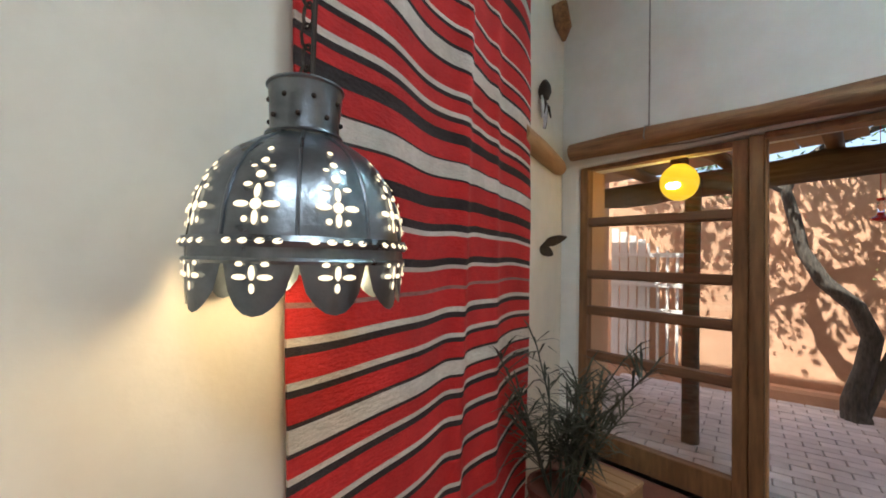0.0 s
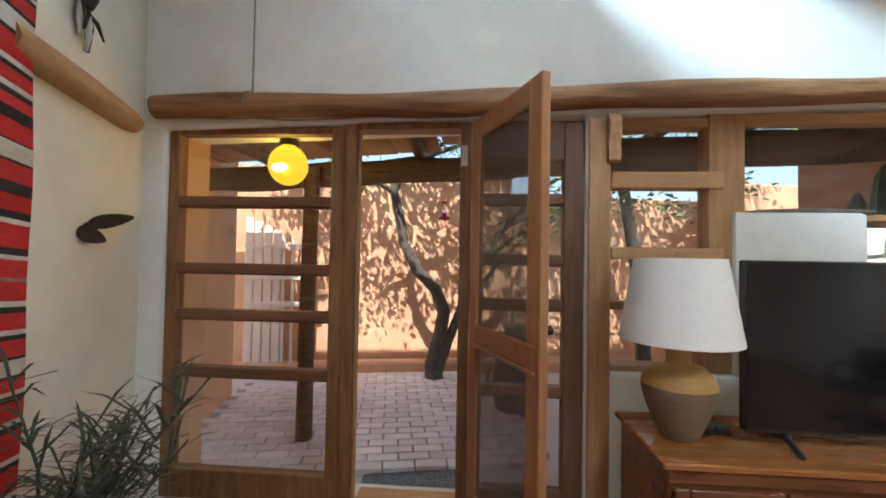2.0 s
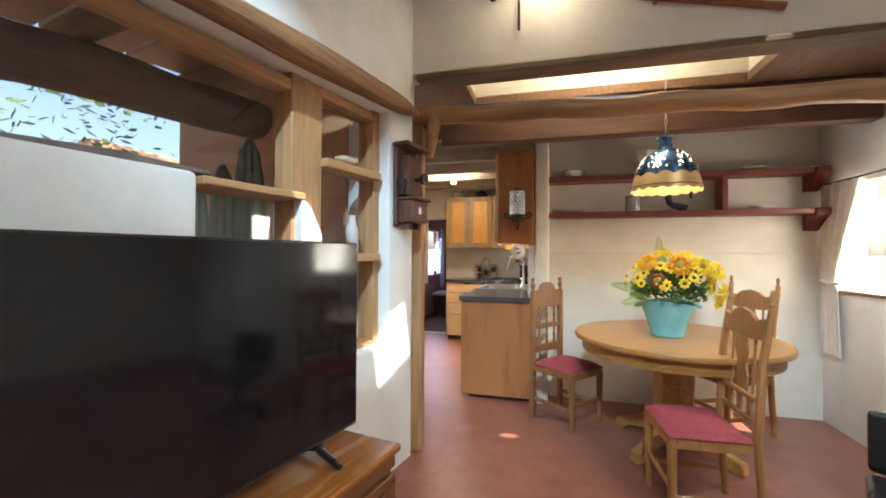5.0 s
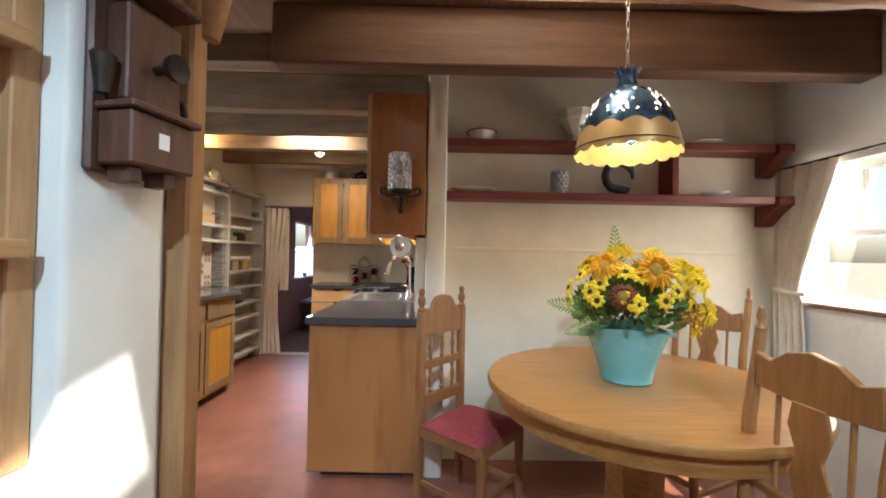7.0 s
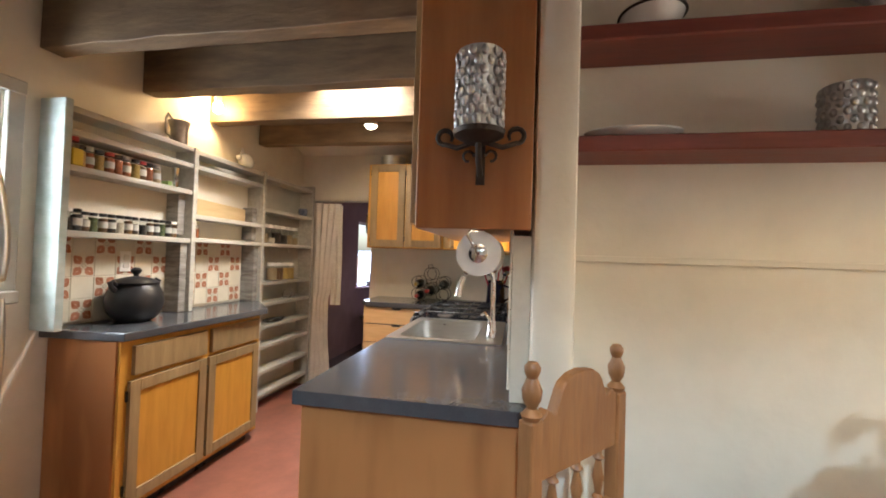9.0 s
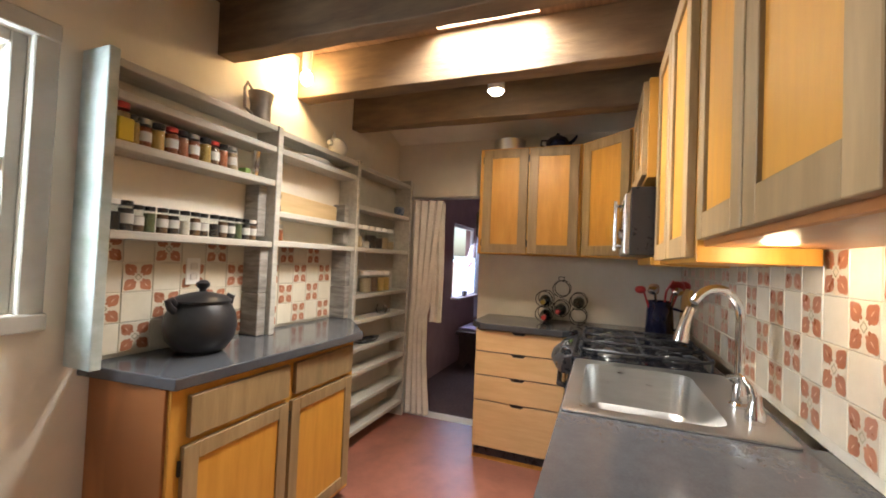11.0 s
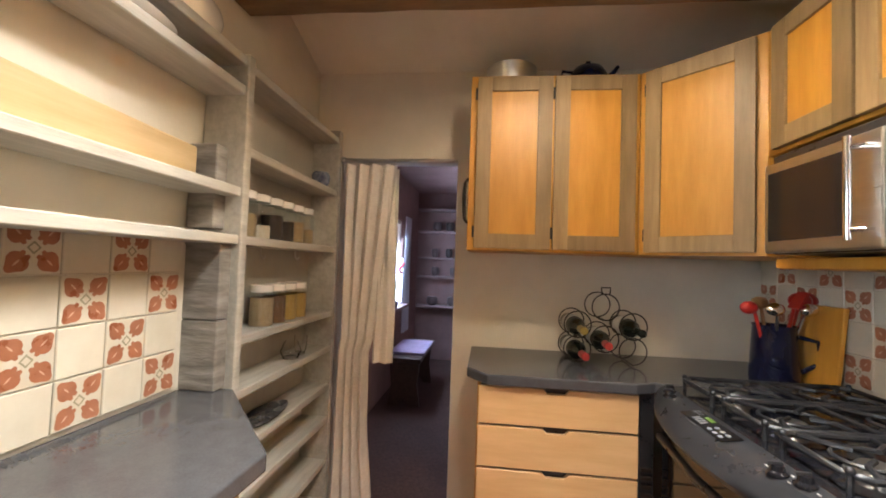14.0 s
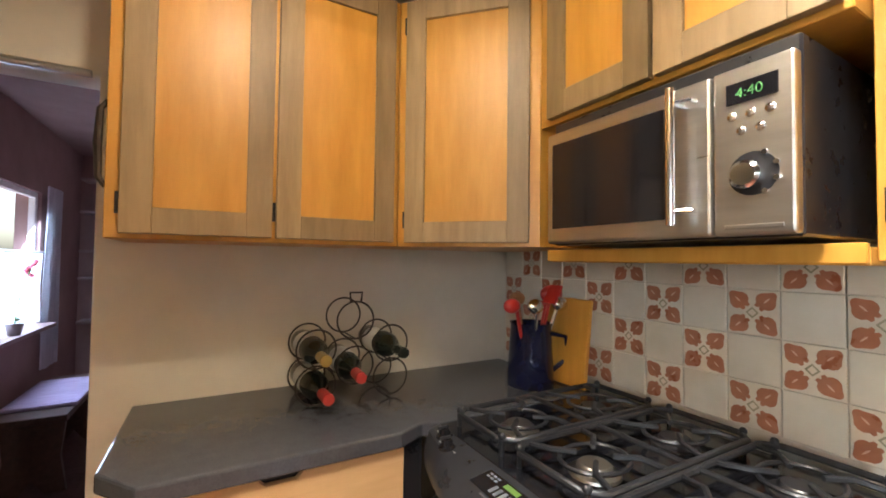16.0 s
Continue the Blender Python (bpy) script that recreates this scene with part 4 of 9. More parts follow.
# ---- refrigerator ----
fr = thing("refrigerator", "stainless steel refrigerator with curved bar handles", "refrigerator")
bm = bmesh.new()
box(bm, 3.90, 4.60, 2.37, 3.05, 0.02, 1.755)
part("body", bm, BLACK, fr, "dark grey casing", bevel=0.005)
for z0, z1, nm in ((0.06, 1.16, "lower_door"), (1.172, 1.76, "upper_door")):
    bm = bmesh.new()
    box(bm, 4.605, 4.668, 2.36, 3.04, z0, z1)
    d = part(nm, bm, STEEL, fr, "", bevel=0.012, segments=2)
    bm = bmesh.new()
    za, zb = (0.42, 1.13) if z0 < 1 else (1.20, 1.62)
    pts = []
    for i in range(13):
        f = i / 12
        out = 0.012 + 0.058 * (math.sin(math.pi * min(1, f * (0.62 if z0 < 1 else 0.62) + (0.0 if z0 < 1 else 0.38))))
        pts.append((4.664 + out, 2.43, za + (zb - za) * f))
    pts = [(4.660, 2.43, za)] + pts + [(4.660, 2.43, zb)]
    tube(bm, pts, 0.014, 10)
    part("handle", bm, STEEL, d, "curved steel bar handle", smooth=True)
can = thing("trash_can", "small chrome-lidded trash can beside the passage", "trash can", Matrix.Translation((4.05, 2.02, 0)))
bm = bmesh.new()
lathe(bm, [(0.12, 0.0), (0.12, 0.54), (0.118, 0.55)], 26)
part("bin", bm, BLACK, can, "black can body", smooth=True)
bm = bmesh.new()
lathe(bm, [(0.125, 0.55), (0.125, 0.58), (0.10, 0.605), (0, 0.62)], 26)
part("lid", bm, CHROME, can, "domed chrome lid", smooth=True)

# ---- ceiling beams ----
for x, z in ((4.76, 2.315), (5.24, 2.222), (5.76, 2.222), (6.295, 2.222), (6.86, 2.222)):
    bm = bmesh.new()
    y0 = -1.38 if x < 4.9 else 0.865
    n = 14
    rows = []
    for i in range(n + 1):
        y = y0 + (3.085 - y0) * i / n
        j = lambda: (random.random() - 0.5) * 0.010
        rows.append([bm.verts.new(v) for v in ((x + j(), y, z + j()), (x + 0.10 + j(), y, z + j()), (x + 0.10, y, 2.468), (x, y, 2.468))])
    for a, b in zip(rows, rows[1:]):
        for i in range(4):
            bm.faces.new((a[i], b[i], b[(i + 1) % 4], a[(i + 1) % 4]))
    bm.faces.new(rows[0]), bm.faces.new(list(reversed(rows[-1])))
    solid("ceiling_beam", bm, BEAM, "rough dark wooden ceiling beam", "beam", group="kitchen ceiling beams", bevel=0.004)

# ---- living room: door wall ----


def bar(name, parent, mat, x0, x1, y0, y1, z0, z1, label="", bevel=0.004):
    bm = bmesh.new()
    box(bm, x0, x1, y0, y1, z0, z1)
    return part(name, bm, mat, parent, label, bevel=bevel)


def glazed_panel(name, label, u0, u1, z0, z1, stiles, rungs, frame_mat, rung_mat, v=0.03):
    """A fixed wooden frame with cross rungs and a pane in each field."""
    t = tagged(thing(name, label, "window", LIV), kind="structure")
    a, b, bottom, top = stiles
    bar("stile", t, frame_mat, u0, u0 + a, v, v + 0.075, z0, z1)
    bar("stile", t, frame_mat, u1 - b, u1, v, v + 0.075, z0, z1)
    bar("bottom_rail", t, frame_mat, u0 + a, u1 - b, v + 0.002, v + 0.072, z0, z0 + bottom)
    bar("top_rail", t, frame_mat, u0 + a, u1 - b, v + 0.002, v + 0.072, z1 - top, z1)
    edges = [z0 + bottom] + rungs + [z1 - top]
    for z in rungs:
        bar("rung", t, rung_mat, u0 + a, u1 - b, v + 0.004, v + 0.066, z - 0.026, z + 0.026)
        bar("bead", t, frame_mat, u0 + a, u1 - b, v + 0.020, v + 0.055, z - 0.036, z - 0.027, bevel=0.002)
    for lo, hi in zip(edges, edges[1:]):
        bm = bmesh.new()
        box(bm, u0 + a, u1 - b, v + 0.036, v + 0.040, lo, hi)
        p = part("pane", bm, PANE, t, "clear window glass")
        p.visible_shadow = False
    return t


glazed_panel("window_1", "wooden window panel with four cross rungs", -0.028, 0.955, 0.02, 2.005, (0.058, 0.075, 0.150, 0.035), [0.690, 0.998, 1.247, 1.608], FRAME, RUNG)
glazed_panel("window_2", "dark wooden window panel beside the open door", 1.62, 2.19, 0.02, 2.03, (0.05, 0.10, 0.14, 0.20), [0.655, 1.092, 1.322, 1.632], RUNGV, RUNG)
jamb = tagged(thing("door_frame", "wooden door frame of the courtyard door", "door frame", LIV), kind="structure")
bar("jamb", jamb, FRAME, 0.957, 1.022, 0.010, 0.11, 0.0, 2.01)
bar("stop", jamb, PLANKV, 1.022, 1.034, 0.03, 0.075, 0.05, 1.99)
bar("jamb", jamb, FRAME, 1.562, 1.618, 0.010, 0.11, 0.0, 2.02)
bar("head", jamb, FRAME, 1.022, 1.562, 0.012, 0.11, 1.985, 2.02)
bar("threshold", jamb, PLANK, 1.022, 1.562, 0.0, 0.22, 0.002, 0.03)
bar("strike_plate", jamb, CHROME, 1.566, 1.600, 0.002, 0.009, 1.79, 1.90, "worn metal plate", 0.002)
# wooden post with a carved corbel
post = thing("corbel_post", "tall wooden post with a carved corbel by the window", "post", LIV)
bar("post", post, PLANKV, 2.200, 2.308, -0.012, 0.12, 0.0, 2.03, "", 0.006)
bm = bmesh.new()
outline = [(0, 0), (0.030, 0.01), (0.034, 0.06), (0.022, 0.10), (0.040, 0.14), (0.044, 0.20), (0.020, 0.245), (0, 0.25)]
prism(bm, outline, 0.06, Matrix.Translation((2.285, -0.012, 1.80)) @ Matrix.Rotation(radians(-90), 4, "Z"))
part("corbel", bm, PLANKV, post, "scroll-cut corbel", bevel=0.004)

# open screen door
SCREEN = bpy.data.materials.new("insect_screen")
SCREEN.use_nodes = True
sn, sk = SCREEN.node_tree.nodes, SCREEN.node_tree.links.new
tr_ = sn.new("ShaderNodeBsdfTransparent")
mx_ = sn.new("ShaderNodeMixShader")
mx_.inputs[0].default_value = 0.42
sn["Principled BSDF"].inputs["Base Color"].default_value = (0.16, 0.165, 0.17, 1)
sn["Principled BSDF"].inputs["Roughness"].default_value = 0.6
sk(tr_.outputs[0], mx_.inputs[1])
sk(sn["Principled BSDF"].outputs[0], mx_.inputs[2])
sk(mx_.outputs[0], sn["Material Output"].inputs[0])
DOORWOOD = material("door_pine", (0.29, 0.13, 0.055), (0.42, 0.20, 0.09), 10, 0.5, bump=0.1, stretch=(3, 3, 0.4), stain=0.15)
hx, hy, fx, fy = 0.507, 2.195, 0.642, 1.590
dlen = math.hypot(fx - hx, fy - hy)
leaf = thing("door_1", "open wooden screen door swung into the room", "door", Matrix.Translation((hx, hy, 0)) @ Matrix.Rotation(math.atan2(fy - hy, fx - hx), 4, "Z"))
leaf["kind"] = "structure"
bar("stile", leaf, DOORWOOD, 0.0, 0.075, -0.019, 0.019, 0.035, 2.0)
bar("stile", leaf, DOORWOOD, dlen - 0.09, dlen, -0.019, 0.019, 0.035, 2.0)
bar("top_rail", leaf, DOORWOOD, 0.075, dlen - 0.09, -0.018, 0.018, 1.905, 2.0)
bar("bottom_rail", leaf, DOORWOOD, 0.075, dlen - 0.09, -0.018, 0.018, 0.035, 0.20)
bar("middle_rail", leaf, DOORWOOD, 0.075, dlen - 0.09, -0.018, 0.018, 0.915, 1.00)
bar("rail_moulding", leaf, DOORWOOD, 0.02, dlen - 0.02, -0.026, -0.0195, 0.995, 1.012)
bar("rail_moulding", leaf, DOORWOOD, 0.02, dlen - 0.02, -0.026, -0.0195, 0.900, 0.917)
bar("screen", leaf, SCREEN, 0.075, dlen - 0.09, -0.003, 0.003, 1.0, 1.905, "grey insect screen", 0)
bar("screen", leaf, SCREEN, 0.075, dlen - 0.09, -0.003, 0.003, 0.20, 0.915, "grey insect screen", 0)
bar("hinge", leaf, CHROME, -0.012, 0.0, -0.015, 0.015, 1.72, 1.80, "", 0.002)
bar("hinge", leaf, CHROME, -0.012, 0.0, -0.015, 0.015, 0.25, 0.33, "", 0.002)
bm = bmesh.new()
lathe(bm, [(0.012, 0), (0.012, 0.02), (0.018, 0.03), (0.018, 0.04), (0, 0.046)], 16, Matrix.Translation((dlen - 0.045, 0.019, 1.06)) @ Matrix.Rotation(radians(-90), 4, "X"))
part("knob", bm, IRON, leaf, "dark round knob", smooth=True)

# window run with mullions
win = tagged(thing("window_3", "wooden window run with rungs and deep mullions", "window", LIV), kind="structure")
top = lambda u: 2.02 + 0.03 * (u - 1.0) + 0.003
for u0, u1 in ((2.310, 2.335), (2.815, 2.990), (3.985, 4.175), (4.60, 4.658)):
    bar("mullion", win, PLANKV, u0, u1, 0.075, 0.185, 0.768, top(u0) - 0.003)
for u0, u1 in ((2.335, 2.815), (2.990, 3.985), (4.175, 4.60)):
    bar("top_rail", win, PLANK, u0, u1, 0.08, 0.175, top(u0) - 0.055, top(u0) - 0.004)
    bar("sill", win, PLANK, u0, u1, 0.06, 0.19, 0.768, 0.795)
    bm = bmesh.new()
    box(bm, u0, u1, 0.13, 0.134, 0.795, top(u0) - 0.055)
    p = part("pane", bm, PANE, win, "clear window glass")
    p.visible_shadow = False
for z, h in ((1.735, 0.042), (1.362, 0.03), (1.095, 0.02)):
    bar("rung", win, PLANK, 2.335, 2.88, 0.06, 0.165, z - h, z + h)
for z in (1.735, 1.27):
    bar("niche_shelf", win, PLANK, 4.165, 4.615, 0.03, 0.15, z - 0.022, z + 0.022)
# raised adobe block and ledge in front of the middle window
bm = bmesh.new()
box(bm, 2.925, 3.540, 0.045, 0.30, 0.70, 1.575)
solid("wall_block", bm, PLASTER_W, "white plastered block in front of the window", "wall", LIV, kind="structure", bevel=0.02, segments=2, smooth=True)
bm = bmesh.new()
prism(bm, [(4.00, 1.545), (4.06, 1.50), (4.13, 1.38), (4.14, 0.75), (4.02, 0.75)], 0.20, Matrix.Translation((0, 0.02, 0)))
solid("wall_wedge", bm, PLASTER_W, "white plastered slanting wedge by the window", "wall", LIV, kind="structure", bevel=0.01)
slate = [(2.98, 1.578), (3.05, 1.590), (3.30, 1.602), (3.60, 1.592), (3.62, 1.578)]
bm = bmesh.new()
prism(bm, slate, 0.16, Matrix.Translation((0, 0.08, 0)))
solid("slate_slab", bm, material("slate", (0.10, 0.08, 0.07), (0.19, 0.15, 0.13), 12, 0.7, bump=0.3), "thin dark slate slab on the plastered block", "slab", LIV, bevel=0.003)
bm = bmesh.new()
box(bm, 3.545, 4.02, 0.02, 0.24, 1.530, 1.562)
solid("ledge_board", bm, PLANK, "wooden ledge board beside the plastered block", "shelf", LIV, bevel=0.005)
# small ornaments in the niche window
STONE = material("tan_stone", (0.34, 0.25, 0.17), (0.50, 0.39, 0.28), 15, 0.8, bump=0.3)
bm = bmesh.new()
ball(bm, (0, 0, 0.026), 0.055, None, 14, 8, (1.3, 0.8, 0.48))
ball(bm, (0.075, 0, 0.038), 0.024, None, 10, 6)
solid("stone_figure", bm, STONE, "small tan stone bird on the niche shelf", "ornament", LIV @ Matrix.Translation((4.36, 0.085, 1.757)), smooth=True)
bm = bmesh.new()
lathe(bm, [(0.022, 0), (0.024, 0.01), (0.008, 0.03), (0.030, 0.08), (0.034, 0.13), (0.016, 0.19), (0.020, 0.205), (0.0, 0.21)], 16)
solid("glass_vase", bm, material("frosted_glass", (0.55, 0.52, 0.50), (0.68, 0.66, 0.64), 8, 0.3, bump=0), "pale frosted glass vase on the niche shelf", "vase", LIV @ Matrix.Translation((4.42, 0.085, 1.292)), smooth=True)

# long log over door and windows
bm = bmesh.new()
pts, rad = [], []
for i in range(29):
    u = -0.06 + 4.96 * i / 28
    pts.append((u, -0.035 + 0.010 * math.sin(u * 2.1), 2.098 + 0.024 * max(0, u - 1.4) + 0.005 * math.sin(u * 3.3)))
    rad.append(0.062 + 0.005 * math.sin(u * 5.0) + 0.003 * (random.random() - 0.5) if i < 27 else (0.05 if i == 27 else 0.02))
tube(bm, pts, rad, 16, None, 0.06)
solid("log_beam", bm, LOG, "peeled log beam above the door and windows", "beam", LIV, smooth=True)
# strip of plaster joint and cord
bm = bmesh.new()
tube(bm, [(0.455, -0.006, 3.44), (0.455, -0.006, 2.18), (0.458, -0.075, 2.16), (0.46, -0.10, 2.09), (0.47, -0.03, 2.035), (0.7, -0.008, 2.028), (1.1, -0.008, 2.045)], 0.0045, 6)
solid("wire", bm, ROUGHPOST, "thin grey wire hanging down the wall", "wire", LIV, smooth=True)

# ---- west wall things ----
RUG_M = []
for nm, a, b in (("red_wool", (0.47, 0.010, 0.012), (0.58, 0.022, 0.019)), ("black_wool", (0.018, 0.012, 0.012), (0.035, 0.025, 0.025)), ("cream_wool", (0.54, 0.48, 0.41), (0.66, 0.60, 0.53)),
                 ("grey_wool", (0.22, 0.10, 0.09), (0.34, 0.19, 0.16))):
    RUG_M.append(material(nm, a, b, 60, 0.95, bump=0.5, stretch=(0.6, 1, 2.0), stain=0.18))
bands = [(0.06, 0), (0.16, 2), (0.172, 1), (0.19, 0), (0.28, 1), (0.295, 2), (0.31, 0), (0.40, 3), (0.415, 0), (0.51, 1), (0.53, 2), (0.545, 0), (0.625, 1), (0.642, 2), (0.658, 0), (0.742, 1), (0.762, 2), (0.778, 0),
         (0.838, 1), (0.858, 2), (0.872, 0), (0.912, 1), (0.922, 2), (0.972, 1), (0.982, 0), (1.036, 1), (1.052, 2), (1.068, 0), (1.122, 1), (1.142, 2), (1.160, 0), (1.222, 3), (1.234, 0),
         (1.292, 2), (1.306, 1), (1.330, 0), (1.405, 2), (1.421, 1), (1.446, 0), (1.498, 1), (1.538, 0), (1.598, 1), (1.606, 2), (1.662, 1), (1.668, 0), (1.728, 1), (1.768, 0), (1.803, 1), (1.822, 2), (1.840, 0),
         (1.884, 1), (1.900, 2), (1.918, 0), (1.992, 1), (2.006, 2), (2.066, 1), (2.080, 0), (2.128, 1), (2.142, 2), (2.156, 0), (2.235, 1), (2.25, 2), (2.262, 0), (2.38, 1), (2.395, 2), (2.408, 0), (2.50, 1), (2.54, 0),
         (2.60, 2), (2.65, 1), (2.66, 0), (2.78, 1), (2.80, 2), (2.82, 0), (2.92, -1)]
bm = bmesh.new()
cols = 64
grid = []
for z, _ in bands:
    row = []
    for i in range(cols + 1):
        s = 0.155 + 1.55 * i / cols
        hang = 0.036 + 0.012 * math.sin(5.0 * s + 0.6) + 0.030 * math.exp(-((s - 0.93) / 0.045) ** 2) + 0.016 * math.exp(-((s - 1.22) / 0.05) ** 2) + 0.010 * math.sin(11 * s + 1.5 * z)
        dz = 0.010 * math.sin(4.0 * s + 2.2 * z) + 0.004 * math.sin(13 * s + 1.1 * z) - 0.010 * math.exp(-((s - 0.95) / 0.05) ** 2)
        edge = 0.006 * math.sin(9 * z) if i in (0, cols) else 0
        row.append(bm.verts.new((s + edge, -hang, z + dz)))
    grid.append(row)
for j, (z, k) in enumerate(bands[:-1]):
    for i in range(cols):
        f = bm.faces.new((grid[j][i], grid[j][i + 1], grid[j + 1][i + 1], grid[j + 1][i]))
        f.material_index = k
ext = bmesh.ops.extrude_face_region(bm, geom=bm.faces[:])
for v in [e for e in ext["geom"] if isinstance(e, bmesh.types.BMVert)]:
    v.co.y += 0.006
solid("wall_blanket", bm, RUG_M, "red woven blanket with black and cream stripes on the wall", "blanket", RUGW, smooth=True)
# stub of log with its round end, ornaments
bm = bmesh.new()
tube(bm, [(1.60, -0.012, 1.985), (2.0, -0.018, 1.98), (2.36, -0.02, 1.972), (2.44, -0.02, 1.970)], [0.058, 0.06, 0.056, 0.046], 16, None, 0.05)
solid("log_stub", bm, PLANK, "peeled log lintel let into the wall", "beam", RUGW, smooth=True)
bm = bmesh.new()
for (cx, cz, ang, ln, w) in ((2.21, 1.468, 14, 0.25, 0.036), (2.11, 1.382, -20, 0.15, 0.042), (2.09, 1.435, 160, 0.04, 0.014)):
    pts = []
    for i in range(16):
        a = 2 * math.pi * i / 16
        x, z = ln / 2 * math.cos(a), w * math.sin(a) * (1 - 0.35 * math.cos(a))
        c, s_ = math.cos(radians(ang)), math.sin(radians(ang))
        pts.append((cx + x * c - z * s_, cz + x * s_ + z * c))
    prism(bm, pts, 0.006, Matrix.Translation((0, -0.014, 0)))
solid("leaf_ornament", bm, IRON, "dark metal leaf ornament on the plaster wall", "ornament", RUGW @ Matrix.Translation((2.06, -0.004, 1.42)) @ Matrix.Rotation(radians(-28), 4, "Z") @ Matrix.Scale(0.82, 4) @ Matrix.Translation((-2.06, 0, -1.42)), bevel=0.001)
orn = thing("hanging_ornament", "dark metal hanging ornament high on the wall", "ornament", RUGW @ Matrix.Translation((1.98, 0, 2.29)) @ Matrix.Scale(1.35, 4) @ Matrix.Translation((-1.98, 0.008, -2.29)))
bm = bmesh.new()
lathe(bm, [(0.010, 2.375), (0.026, 2.35), (0.030, 2.32), (0.018, 2.29), (0, 2.285)], 12, Matrix.Translation((1.98, -0.035, 0)))
part("top", bm, IRON, orn, "", smooth=True)
for k in range(9):
    bm = bmesh.new()
    x = 1.955 + 0.05 * random.random()
    z = 2.17 + 0.13 * random.random()
    tube(bm, [(x, -0.03, 2.30), (x + 0.012 * (random.random() - 0.5), -0.035, z + 0.03), (x + 0.02 * (random.random() - 0.5), -0.03, z - 0.02)], [0.004, 0.009, 0.005], 7)
    part("pendant", bm, IRON if k % 2 else TIN, orn, "", smooth=True)
bm = bmesh.new()
tube(bm, [(1.99, -0.035, 2.28), (2.03, -0.04, 2.27), (2.07, -0.04, 2.235)], [0.006, 0.007, 0.003], 7)
part("arm", bm, IRON, orn, "", smooth=True)
bm = bmesh.new()
tube(bm, [(2.30, -0.02, 3.04), (2.35, -0.06, 2.90), (2.38, -0.05, 2.83)], [0.07, 0.05, 0.012], 12)
solid("viga_tip", bm, LOG, "rounded end of a roof log in the corner", "beam", RUGW, smooth=True)

# ---- filigree hanging lamp ----
LX, LY = LAMP_X, LAMP_Y
DARKTIN = material("dark_tin", (0.10, 0.115, 0.13), (0.34, 0.38, 0.42), 7, 0.30, metal=0.95, bump=0.3, stain=0.35)
GLOWG = glow("lamp_glass", (1.0, 0.83, 0.55), 0.7, (0.8, 0.7, 0.5))
fl = thing("filigree_lamp", "dark punched tin hanging lamp with lit cut-outs", "lamp", Matrix.Translation((LX, LY, 1.385)) @ Matrix.Scale(1.07, 4) @ Matrix.Translation((0, 0, -1.385)))


def shell_point(a, z):
    """Outline of the domed lamp body with ten lobes."""
    f = (z - 1.345) / 0.165
    r = 0.152 * math.sqrt(max(0.0, 1 - max(0, f) ** 2.3)) if f > 0 else 0.154 - 0.02 * (f * f)
    r = max(r, 0.054)
    return r * (1 - 0.040 * abs(math.cos(5 * a)) ** 3)


bm = bmesh.new()
zs = [1.275, 1.295, 1.315, 1.335, 1.345, 1.36, 1.385, 1.41, 1.435, 1.458, 1.478, 1.494, 1.504]
N_ = 80
rows = []
for z in zs:
    row = []
    for i in range(N_):
        a = 2 * math.pi * i / N_
        zz = z
        if z < 1.335:
            lobe = abs(math.sin(5.0 * a))
            zz = 1.335 - (1.335 - z) * (0.18 + 1.12 * lobe ** 0.55)
        r = shell_point(a, z)
        row.append(bm.verts.new((r * math.cos(a), r * math.sin(a), zz)))
    rows.append(row)
for a, b in zip(rows, rows[1:]):
    for i in range(N_):
        bm.faces.new((a[i], a[(i + 1) % N_], b[(i + 1) % N_], b[i]))
part("shade", bm, DARKTIN, fl, "domed dark tin shade with scalloped rim", smooth=True)
for k in range(10):
    bm = bmesh.new()
    a = 2 * math.pi * k / 10
    tube(bm, [((shell_point(a, z) + 0.001) * math.cos(a), (shell_point(a, z) + 0.001) * math.sin(a), z) for z in zs[4:]], 0.0026, 6)
    part("seam", bm, DARKTIN, fl, "", smooth=True)
bm = bmesh.new()
lathe(bm, [(0.156, 1.338), (0.159, 1.345), (0.156, 1.352)], 60, None, closed=False)
lathe(bm, [(0.153, 1.318), (0.156, 1.322), (0.153, 1.326)], 60, None, closed=False)
part("rim_band", bm, DARKTIN, fl, "", smooth=True)
bm = bmesh.new()
lathe(bm, [(0.050, 1.500), (0.052, 1.505), (0.050, 1.515), (0.054, 1.575), (0.056, 1.585), (0.050, 1.588)], 28)
collar = part("collar", bm, DARKTIN, fl, "", smooth=True)
for z in (1.508, 1.582):
    bm = bmesh.new()
    tube(bm, [(0.0545 * math.cos(b), 0.0545 * math.sin(b), z) for b in [2 * math.pi * i / 36 for i in range(36)]], 0.003, 6, ring=True)
    part("bead", bm, DARKTIN, collar, "", smooth=True)
for k in range(8):
    for z in (1.530, 1.557):
        bm = bmesh.new()
        a = 2 * math.pi * (k + 0.5 * (z > 1.54)) / 8
        ball(bm, (0.0525 * math.cos(a), 0.0525 * math.sin(a), z), 0.004, None, 8, 5)
        part("stud", bm, IRON, collar, "", smooth=True)
